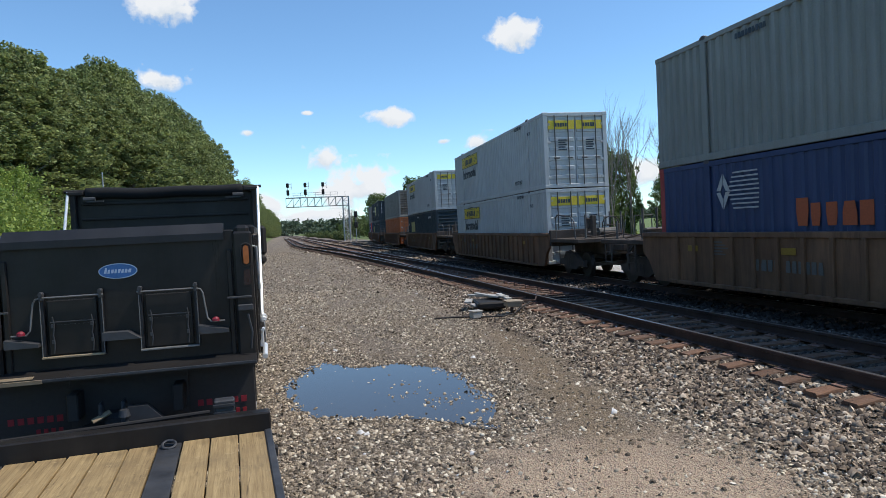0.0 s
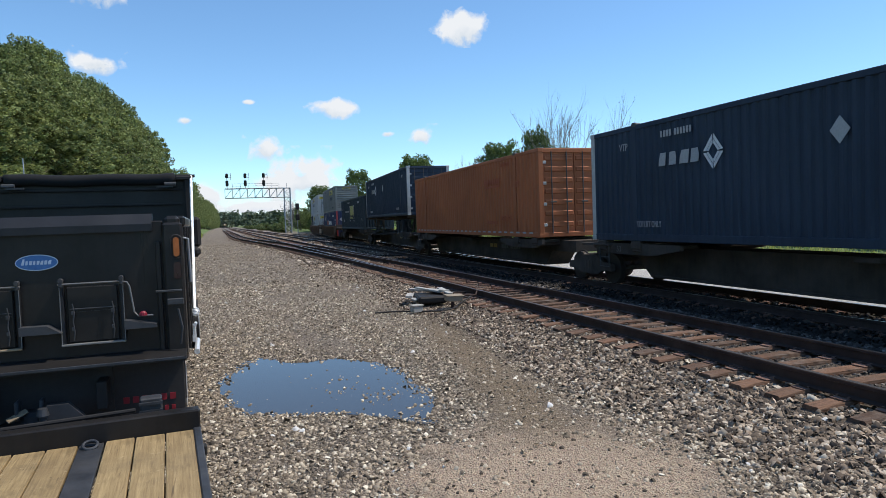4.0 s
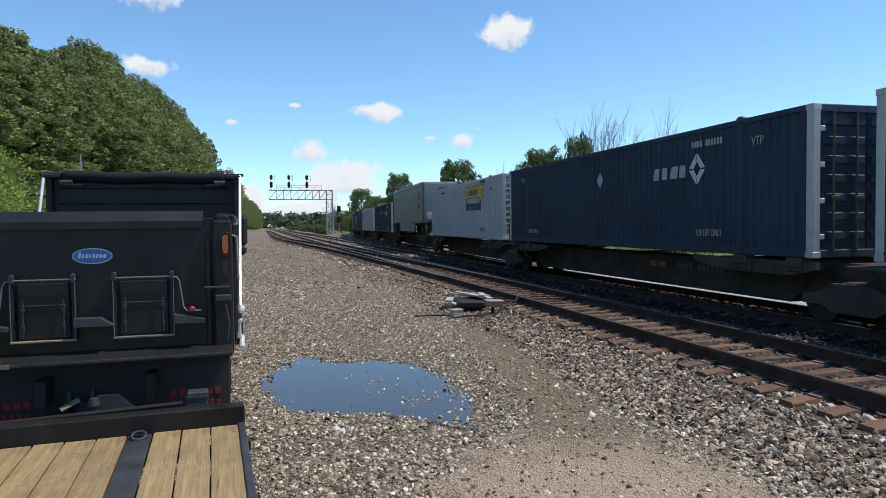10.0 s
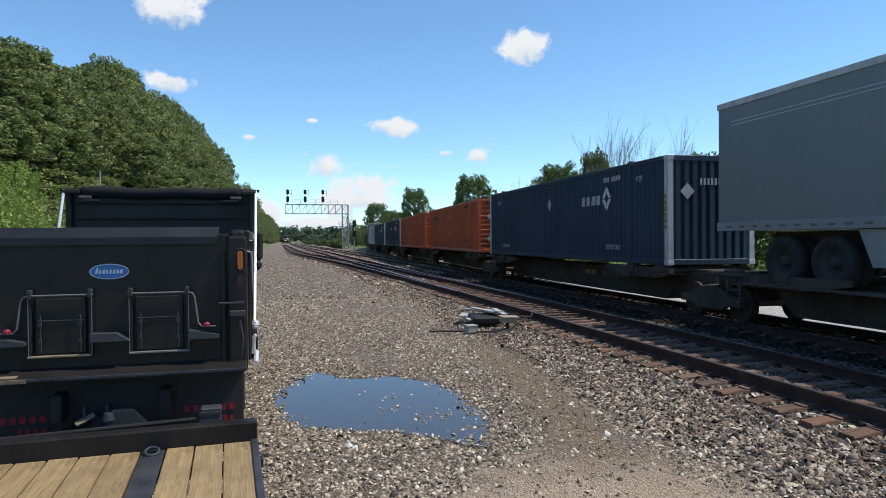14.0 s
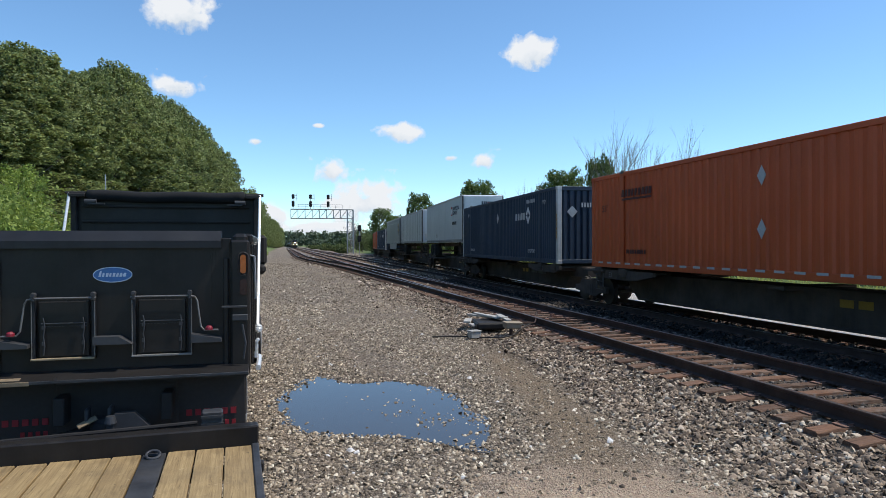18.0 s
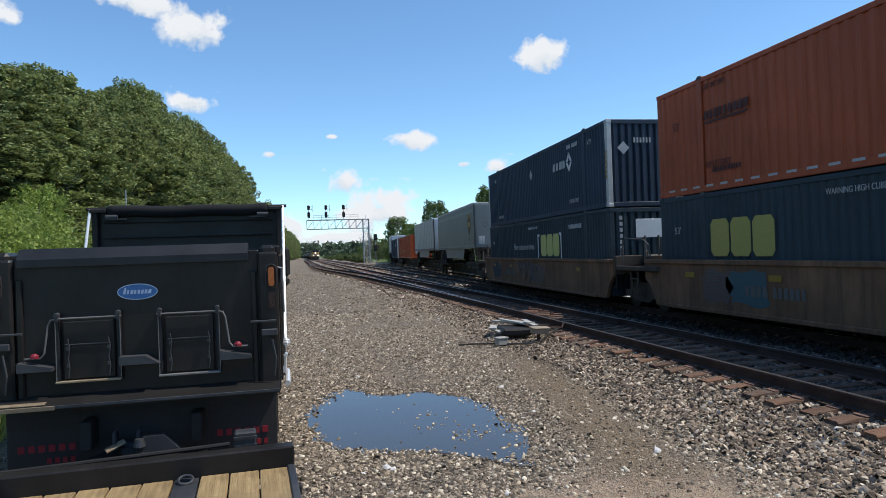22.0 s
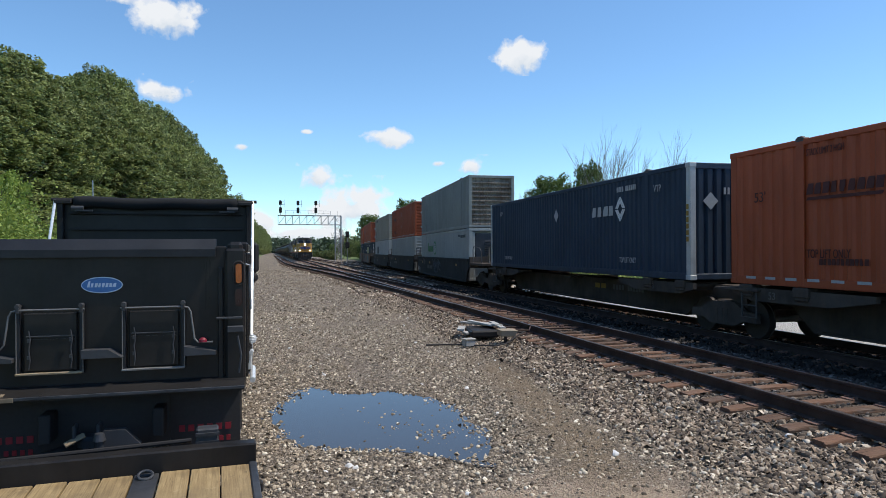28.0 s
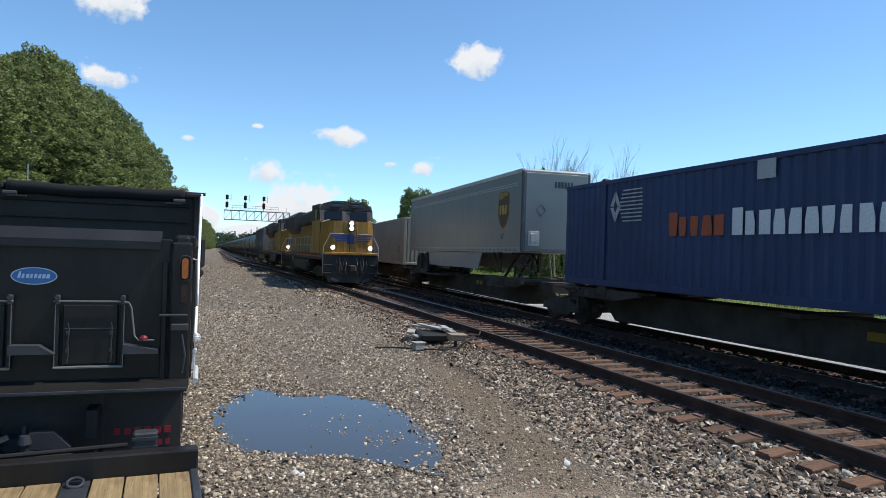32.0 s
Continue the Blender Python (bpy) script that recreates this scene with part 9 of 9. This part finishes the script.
def cloud_mat():
    """Puffy glowing vapour: lit white crowns and shaded blue-grey undersides painted in, ragged edges."""
    m = bpy.data.materials.new("cloud_vapour")
    m.use_nodes = True
    nt = m.node_tree
    nt.nodes.clear()
    out = nt.nodes.new("ShaderNodeOutputMaterial")
    tc = nt.nodes.new("ShaderNodeTexCoord")
    inf = nt.nodes.new("ShaderNodeObjectInfo")
    off = nt.nodes.new("ShaderNodeVectorMath")
    off.operation = "ADD"
    sc = nt.nodes.new("ShaderNodeVectorMath")
    sc.operation = "SCALE"
    sc.inputs[0].default_value = (3700.0, 1900.0, 1100.0)
    nt.links.new(inf.outputs["Random"], sc.inputs["Scale"])
    nt.links.new(tc.outputs["Object"], off.inputs[0])
    nt.links.new(sc.outputs[0], off.inputs[1])
    nz = nd(nt, "ShaderNodeTexNoise", Scale=0.021, Detail=9.0, Roughness=0.52, Distortion=0.2)
    nt.links.new(off.outputs[0], nz.inputs["Vector"])
    gr = nt.nodes.new("ShaderNodeTexGradient")
    gr.gradient_type = "SPHERICAL"
    mp = nd(nt, "ShaderNodeMapping")
    mp.inputs["Location"].default_value = (-1, -0.86, 0)
    mp.inputs["Scale"].default_value = (2, 2, 1)
    nt.links.new(tc.outputs["UV"], mp.inputs["Vector"])
    nt.links.new(mp.outputs[0], gr.inputs[0])
    ad = nt.nodes.new("ShaderNodeMath")
    ad.operation = "MULTIPLY_ADD"
    nt.links.new(nz.outputs["Fac"], ad.inputs[0])
    ad.inputs[1].default_value = 1.7
    nt.links.new(gr.outputs["Fac"], ad.inputs[2])
    alpha = ramp_node(nt, maprange(nt, ad.outputs[0], 1.06, 1.42), [(0.0, (0, 0, 0)), (1.0, (1, 1, 1))])
    sep = nt.nodes.new("ShaderNodeSeparateXYZ")
    nt.links.new(tc.outputs["UV"], sep.inputs[0])
    up = nt.nodes.new("ShaderNodeMath")
    up.operation = "MULTIPLY_ADD"
    nt.links.new(nz.outputs["Fac"], up.inputs[0])
    up.inputs[1].default_value = 1.1
    nt.links.new(sep.outputs["Y"], up.inputs[2])
    em = nt.nodes.new("ShaderNodeEmission")
    nt.links.new(ramp_node(nt, up.outputs[0], [(0.55, (0.62, 0.71, 0.80)), (0.85, (0.82, 0.87, 0.93)), (1.0, (0.90, 0.93, 0.97))]), em.inputs["Color"])
    em.inputs["Strength"].default_value = 0.9
    tr = nt.nodes.new("ShaderNodeBsdfTransparent")
    mx = nt.nodes.new("ShaderNodeMixShader")
    nt.links.new(alpha, mx.inputs[0])
    nt.links.new(tr.outputs[0], mx.inputs[1])
    nt.links.new(em.outputs[0], mx.inputs[2])
    nt.links.new(mx.outputs[0], out.inputs["Surface"])
    return m


M_CLOUD = cloud_mat()
for place, drift, w, h in (
    ((623, 1613, 500), (0.56, -0.4, 0.59), 190, 115), ((303, 1748, 303), (0.26, -0.07, 0.13), 175, 70), ((125, 1784, 204), (-0.05, 0, 0.05), 115, 92), ((-248, 1739, 395), (0.13, 0, 0.15), 138, 66),
    ((-232, 1690, 566), (0.03, -0.08, 0.1), 210, 125), ((-340, 1660, 610), (0.03, -0.08, 0.1), 260, 80), ((523, 1707, 228), (0, 0, 0.16), 90, 55), ((222, 1783, 122), (0.05, 0, 0.0), 300, 165), ((-34, 1797, 88), (0.1, 0, 0.02), 130, 85), ((436, 1731, 233), (0, 0, 0.2), 55, 25),
    ((-63, 1779, 269), (-0.1, 0, 0.14), 48, 30), ((90, 1770, 313), (0.3, 0, 0), 48, 18), ((-650, 1589, 555), (0.1, 0, 0.2), 210, 110), ((90, 1795, 50), (0, 0, 0), 420, 55), ((420, 1740, 60), (0, 0, 0), 380, 60), ((900, 1500, 120), (0, 0, 0), 260, 90), ((1050, 1400, 90), (0, 0, 0), 260, 110),
):
    me = raw_mesh("cloud", [(-w / 2, 0, -h / 2), (w / 2, 0, -h / 2), (w / 2, 0, h / 2), (-w / 2, 0, h / 2)], [(0, 1, 2, 3)], M_CLOUD)
    uv = me.uv_layers.new(name="uv")
    for loop, co in zip(uv.data, ((0, 0), (1, 0), (1, 1), (0, 1))):
        loop.uv = co
    ob = tagged(new("cloud", me), "small white fair-weather cumulus cloud in the blue sky", "cloud", "clouds in the sky", "structure")
    p = Vector(place)
    m = Matrix.Translation(p) @ pose(0, 0, 0, math.degrees(math.atan2(p.z, p.y)) * 1.0, 0, -math.degrees(math.atan2(p.x, p.y)))
    CLOUDS.append((ob, m, drift))


# ---- what moves ----
TIMES = [i * 1.0 for i in range(33)]


def motions():
    for ob, start, lift in MOVING:
        rows = []
        for t in TIMES:
            x, y, h = branch_at(start + 19.43 * t - 0.0036 * t * t)
            rows.append((t, pose(x, y, RAIL_Z + lift, 0, 0, -math.degrees(h))))
        walk(ob, rows)
    for ob, back in ONCOMING:
        walk(ob, [(t, pose(MAIN_X, FRONT_Y + back + 26.0 * (32 - t), RAIL_Z)) for t in (0.0, 8.0, 16.0, 24.0, 32.0)])
    for ob, place, drift in CLOUDS:
        walk(ob, [(t, Matrix.Translation(Vector(drift) * (t - 16)) @ place) for t in (0.0, 16.0, 32.0)])


motions()
